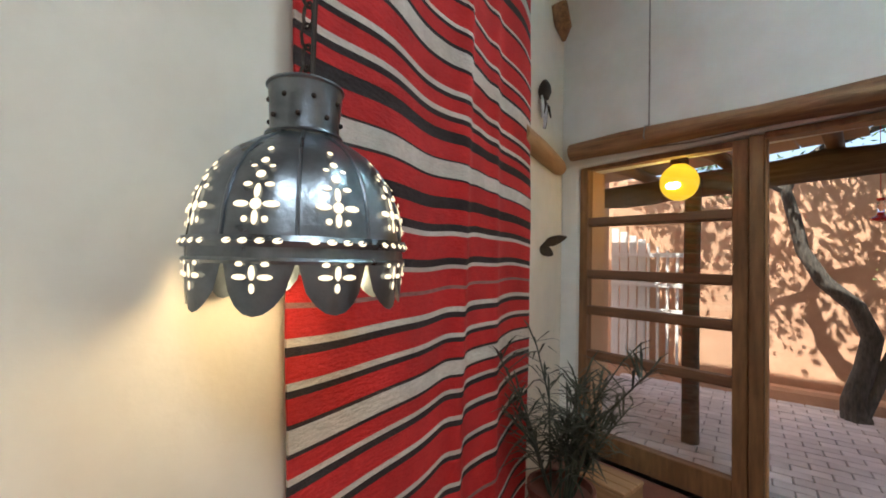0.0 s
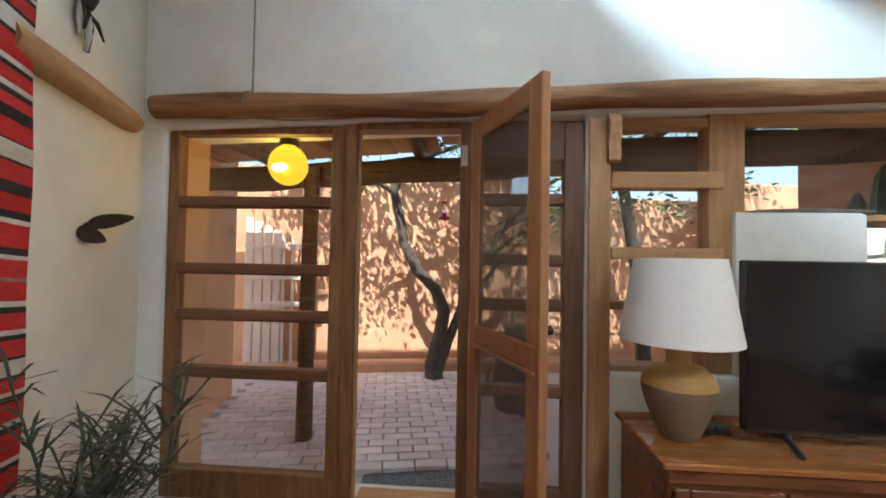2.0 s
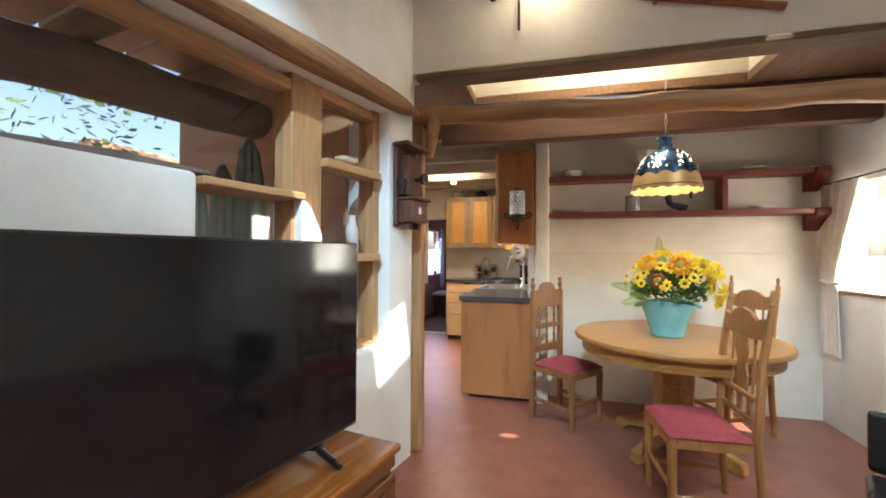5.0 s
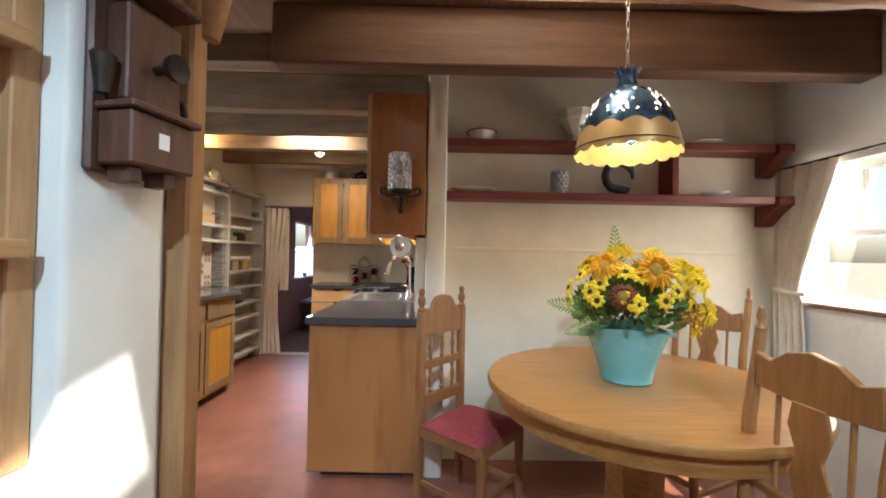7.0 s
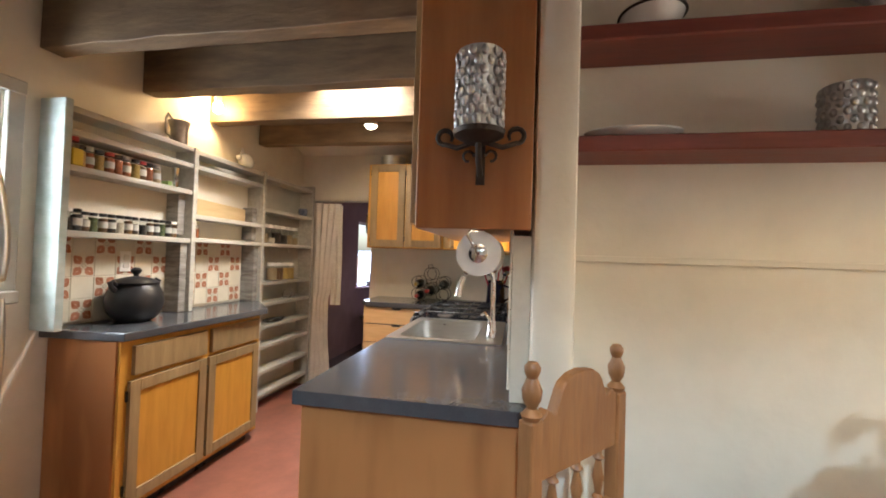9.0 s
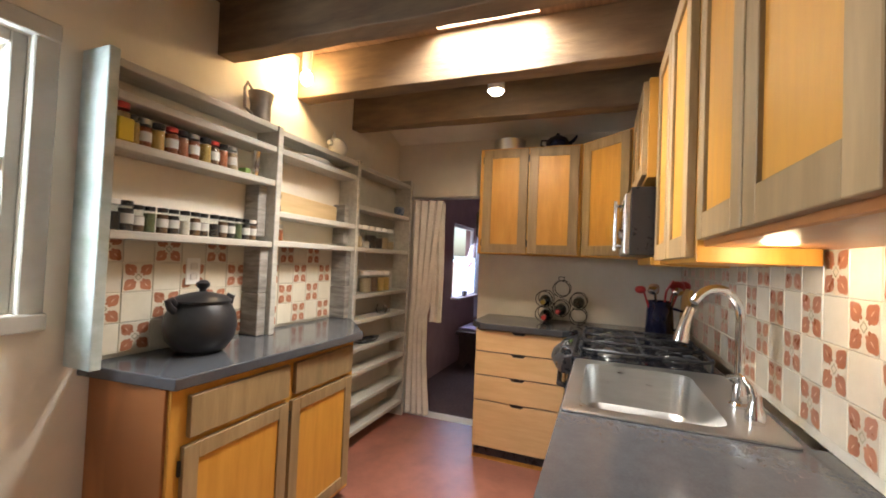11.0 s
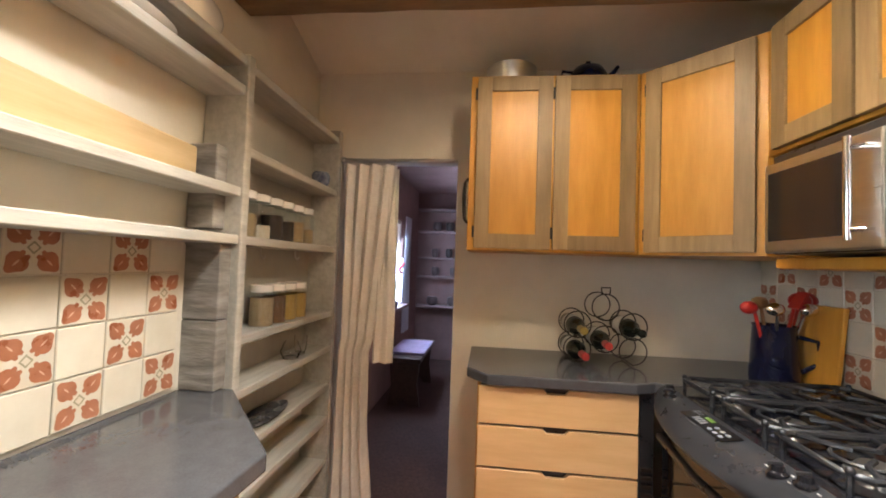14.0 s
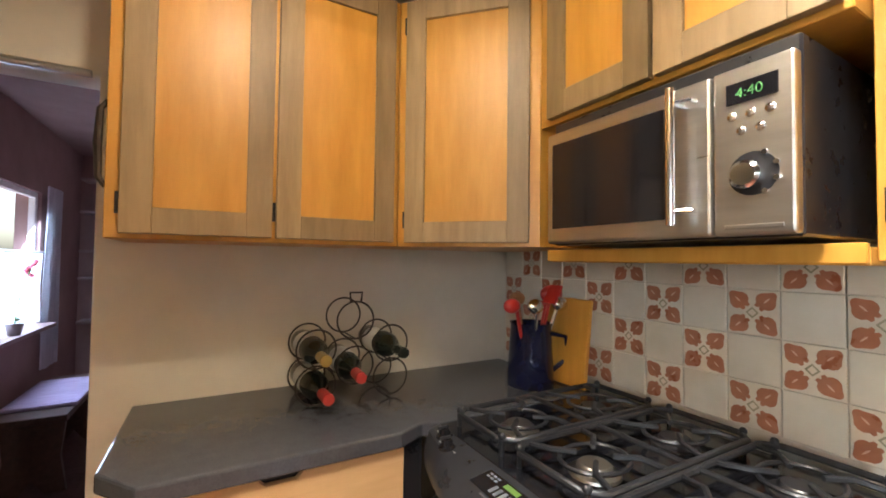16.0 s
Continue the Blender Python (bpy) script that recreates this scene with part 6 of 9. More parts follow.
# black barrel with a planted pot
brl = thing("cast_iron_stove_pot", "black round-bellied iron pot with ring handles", "pot", Matrix.Translation((1.23, 3.78, -0.045)))
bm = bmesh.new()
lathe(bm, [(0.15, 0.0), (0.17, 0.02), (0.20, 0.2), (0.20, 0.36), (0.17, 0.47), (0.16, 0.49), (0.0, 0.49)], 26)
part("belly", bm, IRON, brl, "", smooth=True)
for sgn in (-1, 1):
    bm = bmesh.new()
    tube(bm, [(sgn * (0.20 + 0.05 * math.sin(a)), 0.0, 0.32 + 0.10 * math.cos(a)) for a in [math.pi * i / 10 for i in range(11)]], 0.012, 8)
    part("handle", bm, IRON, brl, "", smooth=True)
bowl = thing("potted_plant", "leafy plant in a dark bowl on the iron pot", "plant", Matrix.Translation((1.23, 3.78, 0.445)))
bm = bmesh.new()
lathe(bm, [(0.07, 0.0), (0.12, 0.06), (0.14, 0.14), (0.15, 0.16), (0.135, 0.16), (0.12, 0.13), (0, 0.125)], 24)
part("bowl", bm, material("dark_glaze", (0.03, 0.035, 0.03), (0.06, 0.065, 0.06), 10, 0.3, bump=0.05), bowl, "", smooth=True)
bm = bmesh.new()
for k in range(220):
    p = Vector((rnd.gauss(0, 0.08), rnd.gauss(0, 0.08), 0.15 + abs(rnd.gauss(0, 0.09))))
    w = Vector((rnd.gauss(0, 1), rnd.gauss(0, 1), rnd.gauss(0.3, 0.6))).normalized() * rnd.uniform(0.02, 0.04)
    s = w.orthogonal().normalized() * w.length * 0.4
    bm.faces.new([bm.verts.new(p - w), bm.verts.new(p + s), bm.verts.new(p + w), bm.verts.new(p - s)])
part("foliage", bm, LEAF, bowl)
# red glass feeder
fd = thing("hanging_feeder", "small red hanging bird feeder", "feeder", Matrix.Translation((0.50, 3.30, 1.62)))
RED = material("red_glass", (0.55, 0.02, 0.02), (0.65, 0.04, 0.03), 10, 0.2, bump=0)
bm = bmesh.new()
lathe(bm, [(0, -0.01), (0.045, 0.0), (0.05, 0.012), (0.02, 0.03), (0.014, 0.05)], 16)
part("dish", bm, RED, fd, "", smooth=True)
bm = bmesh.new()
lathe(bm, [(0.014, 0.05), (0.018, 0.06), (0.018, 0.11), (0.006, 0.125)], 14)
part("bottle", bm, glass("feeder_glass", (1, 0.85, 0.85)), fd, "", smooth=True)
bm = bmesh.new()
lathe(bm, [(0.02, 0.122), (0.02, 0.138), (0, 0.14)], 14)
tube(bm, [(0, 0, 0.14), (0, 0, 0.62)], 0.002, 5)
part("cap", bm, RED, fd, "", smooth=True)
# door mat
MAT_ = material("grey_blue_mat", (0.10, 0.12, 0.125), (0.24, 0.28, 0.28), 45, 0.95, bump=0.6, stain=0.2)
bm = bmesh.new()
box(bm, -0.32, 0.32, -0.36, 0.36, 0.0, 0.012)
dm = thing("door_mat", "grey-blue woven door mat outside the threshold", "mat", LIV @ Matrix.Translation((1.30, 0.53, -0.043)))
part("mat", bm, MAT_, dm, "", bevel=0.004)
bm = bmesh.new()
for i in range(20):
    for j in range(22):
        x, y = -0.30 + 0.0315 * i, -0.34 + 0.0315 * j
        if (i + j) % 2 == 0:
            box(bm, x, x + 0.026, y, y + 0.012, 0.012, 0.017)
        else:
            box(bm, x + 0.007, x + 0.019, y, y + 0.028, 0.012, 0.016)
part("weave", bm, MAT_, dm, "raised woven pattern")["kind"] = "stuff"

# ---- dining corner ----
log2 = thing("cross_log", "peeled log beam across the dining opening", "beam")
bm = bmesh.new()
tube(bm, [(3.82, 1.60 - 2.98 * i / 20, 2.20 - 0.0035 * i + 0.008 * math.sin(i * 1.3)) for i in range(21)], [0.058 + 0.004 * math.sin(i * 2.0) for i in range(21)], 18, None, 0.03)
part("log", bm, LOGY, log2, "", smooth=True)
bm = bmesh.new()
tube(bm, [(3.80, 1.44, 2.19), (3.78, 1.455, 2.06), (3.78, 1.47, 1.92)], [0.045, 0.04, 0.026], 10, None, 0.2)
part("brace", bm, LOGY, log2, "knotty brace", smooth=True)
log3 = bmesh.new()
box(log3, 4.465, 4.575, -1.355, 1.58, 2.175, 2.468)
solid("ceiling_beam", log3, material("red_brown_beam", (0.085, 0.038, 0.022), (0.16, 0.075, 0.042), 6, 0.65, bump=0.2, stretch=(3, 0.3, 3), stain=0.3), "dark squared ceiling beam over the table", "beam", bevel=0.012, segments=2)
bm = bmesh.new()
box(bm, 3.775, 3.862, 1.522, 1.598, 0.0, 2.14)
solid("passage_post", bm, PLANKV, "rough wooden post at the kitchen passage", "post", bevel=0.01)
# table
tab = thing("round_table", "round oak pedestal table with a thick edge", "table", Matrix.Translation((4.30, -0.10, 0)))
bm = bmesh.new()
lathe(bm, [(0.0, 0.712), (0.60, 0.712), (0.632, 0.720), (0.635, 0.735), (0.628, 0.750), (0.0, 0.750)], 72)
part("tabletop", bm, OAK, tab, "", smooth=True)
bm = bmesh.new()
lathe(bm, [(0.585, 0.640), (0.59, 0.7115), (0.56, 0.7115), (0.56, 0.640)], 64, None, closed=False)
part("apron", bm, OAK, tab, "", smooth=True)
bm = bmesh.new()
lathe(bm, [(0.16, 0.10), (0.17, 0.14), (0.13, 0.18), (0.12, 0.30), (0.13, 0.56), (0.17, 0.62), (0.20, 0.711)], 8)
part("pedestal", bm, OAK, tab)
for k in range(4):
    bm = bmesh.new()
    prism(bm, [(0.10, 0.06), (0.10, 0.20), (0.22, 0.16), (0.34, 0.09), (0.42, 0.07), (0.43, 0.0), (0.36, 0.0), (0.32, 0.04), (0.20, 0.06)], 0.07, Matrix.Rotation(math.pi / 4 + k * math.pi / 2, 4, "Z") @ Matrix.Translation((0, -0.035, 0)))
    part("foot", bm, OAK, tab, "", bevel=0.008)
# chairs
CUSH = material("red_woven_seat", (0.24, 0.03, 0.04), (0.36, 0.06, 0.075), 60, 0.9, bump=0.3, stain=0.15)


def spindle(h, r):
    return [(r * 0.6, 0), (r * 0.6, h * 0.08), (r, h * 0.14), (r * 0.5, h * 0.2), (r * 0.85, h * 0.42), (r * 1.0, h * 0.5), (r * 0.85, h * 0.58), (r * 0.5, h * 0.8), (r, h * 0.86), (r * 0.6, h * 0.92), (r * 0.6, h)]


def seat_and_legs(ch, wood, w, d, h):
    """Front legs, stretchers, seat frame and cushion; the back stands at y=0 and the chair faces +y."""
    for sx in (-1, 1):
        bm = bmesh.new()
        lathe(bm, [(0.016, 0), (0.020, 0.03), (0.014, 0.06), (0.020, 0.12), (0.022, 0.30), (0.024, h - 0.05)], 12, Matrix.Translation((sx * (w / 2 - 0.02), d - 0.02, 0)))
        part("leg", bm, wood, ch, "", smooth=True)
    bar("front_rail", ch, wood, -w / 2, w / 2, d - 0.035, d - 0.005, h - 0.07, h - 0.015)
    for sx in (-1, 1):
        bar("side_rail", ch, wood, sx * (w / 2 - 0.013) - 0.011, sx * (w / 2 - 0.013) + 0.011, 0.02, d - 0.035, h - 0.07, h - 0.015)
        bar("stretcher", ch, wood, sx * (w / 2 - 0.02) - 0.010, sx * (w / 2 - 0.02) + 0.010, 0.02, d - 0.03, 0.13, 0.16)
    bar("stretcher", ch, wood, -w / 2 + 0.03, w / 2 - 0.03, d - 0.03, d - 0.012, 0.17, 0.20)
    bm = bmesh.new()
    n_ = 10
    rows = []
    for i in range(n_ + 1):
        row = []
        for j in range(n_ + 1):
            x, y = -1 + 2 * i / n_, -1 + 2 * j / n_
            row.append(bm.verts.new((x * (w / 2 + 0.008), d / 2 + y * (d / 2 - 0.012) + 0.01, h - 0.012 + 0.038 * (1 - x ** 4) ** 0.5 * (1 - y ** 4) ** 0.5)))
        rows.append(row)
    for i in range(n_):
        for j in range(n_):
            bm.faces.new((rows[i][j], rows[i + 1][j], rows[i + 1][j + 1], rows[i][j + 1]))
    part("seat", bm, CUSH, ch, "red patterned woven seat", smooth=True)


def carved_chair(m):
    ch = thing("carved_chair", "carved dark wood chair with spindle back and red seat", "chair", m, "dining chairs")
    w, d, h = 0.37, 0.40, 0.44
    for sx in (-1, 1):
        bm = bmesh.new()
        box(bm, sx * (w / 2 - 0.02) - 0.02, sx * (w / 2 - 0.02) + 0.02, -0.018, 0.018, 0, 0.985)
        leg = part("back_post", bm, CHAIRWOOD, ch, "", bevel=0.004)
        bm = bmesh.new()
        lathe(bm, [(0.018, 0.985), (0.022, 0.995), (0.010, 1.008), (0.019, 1.025), (0.021, 1.045), (0.011, 1.068), (0.016, 1.080), (0.017, 1.090), (0.010, 1.100), (0, 1.102)], 14, Matrix.Translation((sx * (w / 2 - 0.02), 0, 0)))
        part("finial", bm, CHAIRWOOD, leg, "", smooth=True)
    inner_ = w / 2 - 0.04
    crest = [(-inner_, 0.86)] + [(-inner_, 0.985), (-inner_ * 0.86, 1.0), (-inner_ * 0.7, 0.985), (-inner_ * 0.55, 1.03)] + [(inner_ * 0.5 * math.sin(a), 1.035 + 0.028 * math.cos(a)) for a in (-1.2, -0.6, 0, 0.6, 1.2)] + [(inner_ * 0.55, 1.03), (inner_ * 0.7, 0.985), (inner_ * 0.86, 1.0), (inner_, 0.985), (inner_, 0.86)]
    bm = bmesh.new()
    prism(bm, crest, 0.026, Matrix.Translation((0, -0.013, 0)))
    part("crest_rail", bm, CHAIRWOOD, ch, "carved crest rail", bevel=0.003)
    for k in range(5):
        bm = bmesh.new()
        a = -0.8 + 0.4 * k
        tube(bm, [(0.012 * math.sin(a), -0.015, 0.90), (0.10 * math.sin(a), -0.017, 0.90 + 0.075 * math.cos(a))], [0.007, 0.004], 6)
        part("carving", bm, CHAIRWOOD, ch)
    for z0, z1 in ((0.69, 0.73), (0.50, 0.56)):
        bar("rail", ch, CHAIRWOOD, -inner_, inner_, -0.013, 0.013, z0, z1)
    for zb, hh in ((0.73, 0.13), (0.56, 0.13)):
        for k in range(3):
            bm = bmesh.new()
            lathe(bm, spindle(hh, 0.014), 10, Matrix.Translation((-inner_ * 0.62 + inner_ * 0.62 * k, 0, zb)))
            part("spindle", bm, CHAIRWOOD, ch, "", smooth=True)
    seat_and_legs(ch, CHAIRWOOD, w, d, h)
    return ch


def splat_chair(m):
    ch = thing("splat_chair", "golden oak high-back chair with vase splat and red seat", "chair", m, "dining chairs")
    w, d, h = 0.40, 0.38, 0.45
    for sx in (-1, 1):
        bm = bmesh.new()
        tube(bm, [(sx * (w / 2 - 0.018), -0.03, 0), (sx * (w / 2 - 0.018), 0.0, 0.45), (sx * (w / 2 - 0.014), -0.02, 0.8), (sx * (w / 2 - 0.010), -0.06, 1.06)], [0.018, 0.021, 0.019, 0.016], 8)
        leg = part("back_post", bm, CHAIRWOOD_L, ch, "", smooth=True)
        bm = bmesh.new()
        lathe(bm, [(0.014, 0), (0.018, 0.012), (0.009, 0.03), (0.013, 0.05), (0.008, 0.075), (0, 0.08)], 12, Matrix.Translation((sx * (w / 2 - 0.010), -0.06, 1.055)))
        part("finial", bm, CHAIRWOOD_L, leg, "", smooth=True)
    t_ = Matrix.Translation((0, -0.045, 0))
    bm = bmesh.new()
    iw = w / 2 - 0.03
    top_ = [(-iw, 0.90), (-iw, 1.0), (-iw * 0.7, 0.985), (-iw * 0.4, 1.02), (0, 1.035), (iw * 0.4, 1.02), (iw * 0.7, 0.985), (iw, 1.0), (iw, 0.90), (0, 0.885)]
    prism(bm, top_, 0.022, t_)
    part("crest_rail", bm, CHAIRWOOD_L, ch, "carved crest rail", bevel=0.003)
    bm = bmesh.new()
    sp = [(-0.035, 0.62), (-0.055, 0.70), (-0.035, 0.76), (-0.06, 0.83), (-0.045, 0.895), (0.045, 0.895), (0.06, 0.83), (0.035, 0.76), (0.055, 0.70), (0.035, 0.62)]
    prism(bm, sp, 0.012, Matrix.Translation((0, -0.03, 0)))
    part("splat", bm, CHAIRWOOD_L, ch, "vase-shaped splat", bevel=0.002)
    for sx in (-1, 1):
        bm = bmesh.new()
        tube(bm, [(sx * 0.10, -0.02, 0.62), (sx * 0.10, -0.035, 0.90)], 0.007, 8)
        part("rod", bm, CHAIRWOOD_L, ch, "", smooth=True)
    for z in (0.50, 0.605):
        bar("rail", ch, CHAIRWOOD_L, -iw, iw, -0.022, 0.0, z, z + 0.026)
    for k in range(3):
        bar("slat", ch, CHAIRWOOD_L, -0.11 + 0.09 * k, -0.07 + 0.09 * k, -0.018, -0.006, 0.526, 0.605, "", 0.002)
    seat_and_legs(ch, CHAIRWOOD_L, w, d, h)
    return ch


carved_chair(Matrix.Translation((4.72, 0.735, 0)) @ Matrix.Rotation(math.atan2(-0.76, -0.65) - math.pi / 2, 4, "Z"))
c2 = splat_chair(Matrix.Translation((3.60, -0.20, 0)) @ Matrix.Rotation(radians(4), 4, "Z"))
copy_thing(c2, Matrix.Translation((4.80, -0.725, 0)) @ Matrix.Rotation(radians(25), 4, "Z"))
off = thing("office_chair", "black padded swivel chair by the dining wall", "chair", Matrix.Translation((3.36, -0.80, 0)) @ Matrix.Rotation(radians(60), 4, "Z") @ Matrix.Scale(0.84, 4))
bm = bmesh.new()
box(bm, -0.22, 0.22, -0.03, 0.03, 0.42, 0.74)
part("backrest", bm, BLACK, off, "", bevel=0.028, segments=3, smooth=True)
bm = bmesh.new()
box(bm, -0.23, 0.23, 0.04, 0.46, 0.36, 0.43)
part("seat", bm, BLACK, off, "", bevel=0.03, segments=3, smooth=True)
bm = bmesh.new()
tube(bm, [(0, 0.25, 0.06), (0, 0.25, 0.36)], 0.03, 12)
part("column", bm, BLACK, off, "", smooth=True)
for k in range(5):
    bm = bmesh.new()
    a = 2 * math.pi * k / 5
    tube(bm, [(0, 0.25, 0.09), (0.25 * math.cos(a), 0.25 + 0.25 * math.sin(a), 0.05)], [0.025, 0.018], 8)
    ball(bm, (0.25 * math.cos(a), 0.25 + 0.25 * math.sin(a), 0.026), 0.026, None, 10, 6)
    part("leg", bm, BLACK, off, "", smooth=True)
bm = bmesh.new()
tube(bm, [(-0.25, 0.40, 0.42), (-0.26, 0.20, 0.56), (-0.25, 0.05, 0.56), (-0.22, 0.0, 0.52)], 0.018, 8)
part("armrest", bm, BLACK, off, "", smooth=True)

# ---- flower tub ----
tub = thing("flower_tub", "turquoise enamel tub filled with sunflowers and ferns", "flower pot", Matrix.Translation((4.30, -0.06, 0.7505)))
TURQ = material("turquoise_enamel", (0.16, 0.45, 0.44), (0.24, 0.56, 0.55), 6, 0.25, bump=0.03, stain=0.12)
bm = bmesh.new()
rows = []
for r, z, lip in ((0.098, 0.0, 0), (0.104, 0.006, 0), (0.102, 0.016, 0), (0.112, 0.05, 0.1), (0.132, 0.12, 0.3), (0.156, 0.19, 0.7), (0.170, 0.220, 1.0), (0.172, 0.226, 1.0), (0.164, 0.224, 1.0), (0.150, 0.19, 0.6)):
    row = []
    for i in range(48):
        a = 2 * math.pi * i / 48
        pinch = 1 - 0.07 * lip * (1 + math.cos(2 * a)) / 2
        row.append(bm.verts.new((r * math.cos(a) * pinch, r * math.sin(a), z + 0.014 * lip * math.cos(2 * a + 0.8))))
    rows.append(row)
for a, b in zip(rows, rows[1:]):
    for i in range(48):
        bm.faces.new((a[i], a[(i + 1) % 48], b[(i + 1) % 48], b[i]))
bm.faces.new(list(reversed(rows[0])))
part("tub", bm, TURQ, tub, "", smooth=True)
for sy in (-1, 1):
    bm = bmesh.new()
    tube(bm, [(-0.035, sy * 0.165, 0.205), (-0.03, sy * 0.19, 0.200), (0, sy * 0.198, 0.196), (0.03, sy * 0.19, 0.200), (0.035, sy * 0.165, 0.205)], 0.011, 8)
    part("handle", bm, TURQ, tub, "", smooth=True)
bm = bmesh.new()
lathe(bm, [(0.0, 0.185), (0.145, 0.180)], 24, None, closed=False)
part("soil", bm, material("dark_moss", (0.02, 0.018, 0.012), (0.05, 0.045, 0.03), 30, 0.95, bump=0.5), tub)
YEL = material("yellow_petal", (0.86, 0.52, 0.006), (0.92, 0.68, 0.02), 20, 0.6, bump=0.05, spread=0.12)
ORG = material("orange_petal", (0.82, 0.32, 0.008), (0.90, 0.46, 0.012), 20, 0.6, bump=0.05, spread=0.08)
BRN = material("brown_petal", (0.12, 0.03, 0.012), (0.22, 0.06, 0.02), 20, 0.7, bump=0.1)
SEED = material("seed_head", (0.03, 0.015, 0.008), (0.08, 0.045, 0.02), 60, 0.9, bump=0.6)
GOLDC = material("golden_centre", (0.35, 0.20, 0.03), (0.50, 0.31, 0.06), 60, 0.9, bump=0.6)
GRN = material("green_leaf", (0.06, 0.13, 0.022), (0.16, 0.26, 0.05), 16, 0.55, bump=0.05, stain=0.2)
FERN = material("fern_green", (0.22, 0.34, 0.06), (0.34, 0.46, 0.10), 16, 0.6, bump=0.05)
rnd = random.Random(21)


def bloom(at, way, r, mat, n_pet, layers, centre, cr):
    at, r, cr = (Vector(at) - Vector((0, 0, 0.30))) * 1.13 + Vector((0, 0, 0.30)), r * 1.2, cr * 1.1
    m = look(at, at - Vector(way))
    bm = bmesh.new()
    for ly in range(layers):
        for k in range(n_pet):
            a = 2 * math.pi * (k + 0.5 * ly) / n_pet + rnd.uniform(-0.08, 0.08)
            rr = r * rnd.uniform(0.85, 1.08) * (1 - 0.12 * ly)
            hw = 1.25 * math.pi * r / n_pet * 0.62
            up = 0.010 * ly + rnd.uniform(-0.012, 0.006) * (r / 0.06)
            ca, sa = math.cos(a), math.sin(a)
            pts = [(cr * 0.7, 0, 0.0), (rr * 0.6, hw, up + 0.004), (rr, 0, up - 0.004), (rr * 0.6, -hw, up + 0.004)]
            mid = bm.verts.new(m @ Vector((rr * 0.6 * ca, rr * 0.6 * sa, up + 0.010 * r / 0.06)))
            vs = [bm.verts.new(m @ Vector((x * ca - y * sa, x * sa + y * ca, z))) for x, y, z in pts]
            for i in range(4):
                bm.faces.new((vs[i], vs[(i + 1) % 4], mid))
    flower = part("bloom", bm, mat, tub, "")
    bm = bmesh.new()
    ball(bm, (0, 0, 0.002), cr, m, 14, 8, (1, 1, 0.45))
    part("centre", bm, centre, flower, "", smooth=True)
    return flower


big = [((-0.17, -0.02, 0.46), (-0.95, 0.1, 0.25), 0.074, ORG, GOLDC), ((-0.10, -0.15, 0.45), (-0.8, -0.4, 0.4), 0.068, YEL, GOLDC), ((0.0, -0.22, 0.34), (-0.6, -0.8, 0.1), 0.070, YEL, GOLDC), ((-0.11, 0.13, 0.47), (-0.6, 0.5, 0.6), 0.066, ORG, GOLDC),
       ((0.02, 0.02, 0.52), (-0.3, 0.1, 0.95), 0.062, YEL, SEED), ((-0.02, -0.10, 0.50), (-0.4, -0.4, 0.8), 0.062, YEL, GOLDC), ((0.12, 0.10, 0.46), (0.6, 0.5, 0.6), 0.066, YEL, GOLDC), ((0.12, -0.12, 0.44), (0.7, -0.5, 0.5), 0.066, ORG, GOLDC), ((0.02, -0.27, 0.24), (-0.5, -0.9, 0.0), 0.055, YEL, GOLDC), ((-0.03, -0.29, 0.30), (-0.7, -0.7, 0.1), 0.062, YEL, GOLDC), ((-0.05, -0.24, 0.42), (-0.7, -0.6, 0.3), 0.066, YEL, GOLDC)]
for at, way, r, mt, ctr in big:
    bloom(at, way, r, mt, 18, 3, ctr, r * 0.34)
bloom((-0.19, 0.10, 0.37), (-0.95, 0.3, 0.1), 0.05, BRN, 16, 2, GOLDC, 0.022)
for k in range(24):
    a = rnd.uniform(math.pi * 0.45, math.pi * 1.75)
    el = rnd.uniform(-0.1, 1.0)
    d_ = Vector((math.cos(a) * math.cos(el), math.sin(a) * math.cos(el), math.sin(el)))
    at = Vector((0, 0, 0.32)) + Vector((d_.x * 0.22, d_.y * 0.24, d_.z * 0.19))
    bloom(at, d_, rnd.uniform(0.028, 0.038), YEL, 8, 1, SEED, 0.010)
bm = bmesh.new()
for k in range(900):
    a, el = rnd.uniform(0, 6.283), rnd.uniform(-0.35, 1.3)
    rr = rnd.uniform(0.45, 1.0)
    p = Vector((math.cos(a) * math.cos(el) * 0.22 * rr, math.sin(a) * math.cos(el) * 0.24 * rr, 0.30 + math.sin(el) * 0.19 * rr))
    w = (p - Vector((0, 0, 0.2)) + Vector((rnd.gauss(0, 0.1), rnd.gauss(0, 0.1), rnd.gauss(0, 0.1)))).normalized() * rnd.uniform(0.015, 0.034)
    s = w.orthogonal().normalized() * w.length * 0.45
    bm.faces.new([bm.verts.new(p - w), bm.verts.new(p + s), bm.verts.new(p + w), bm.verts.new(p - s)])
part("foliage", bm, GRN, tub, "dense green leaves")["kind"] = "stuff"
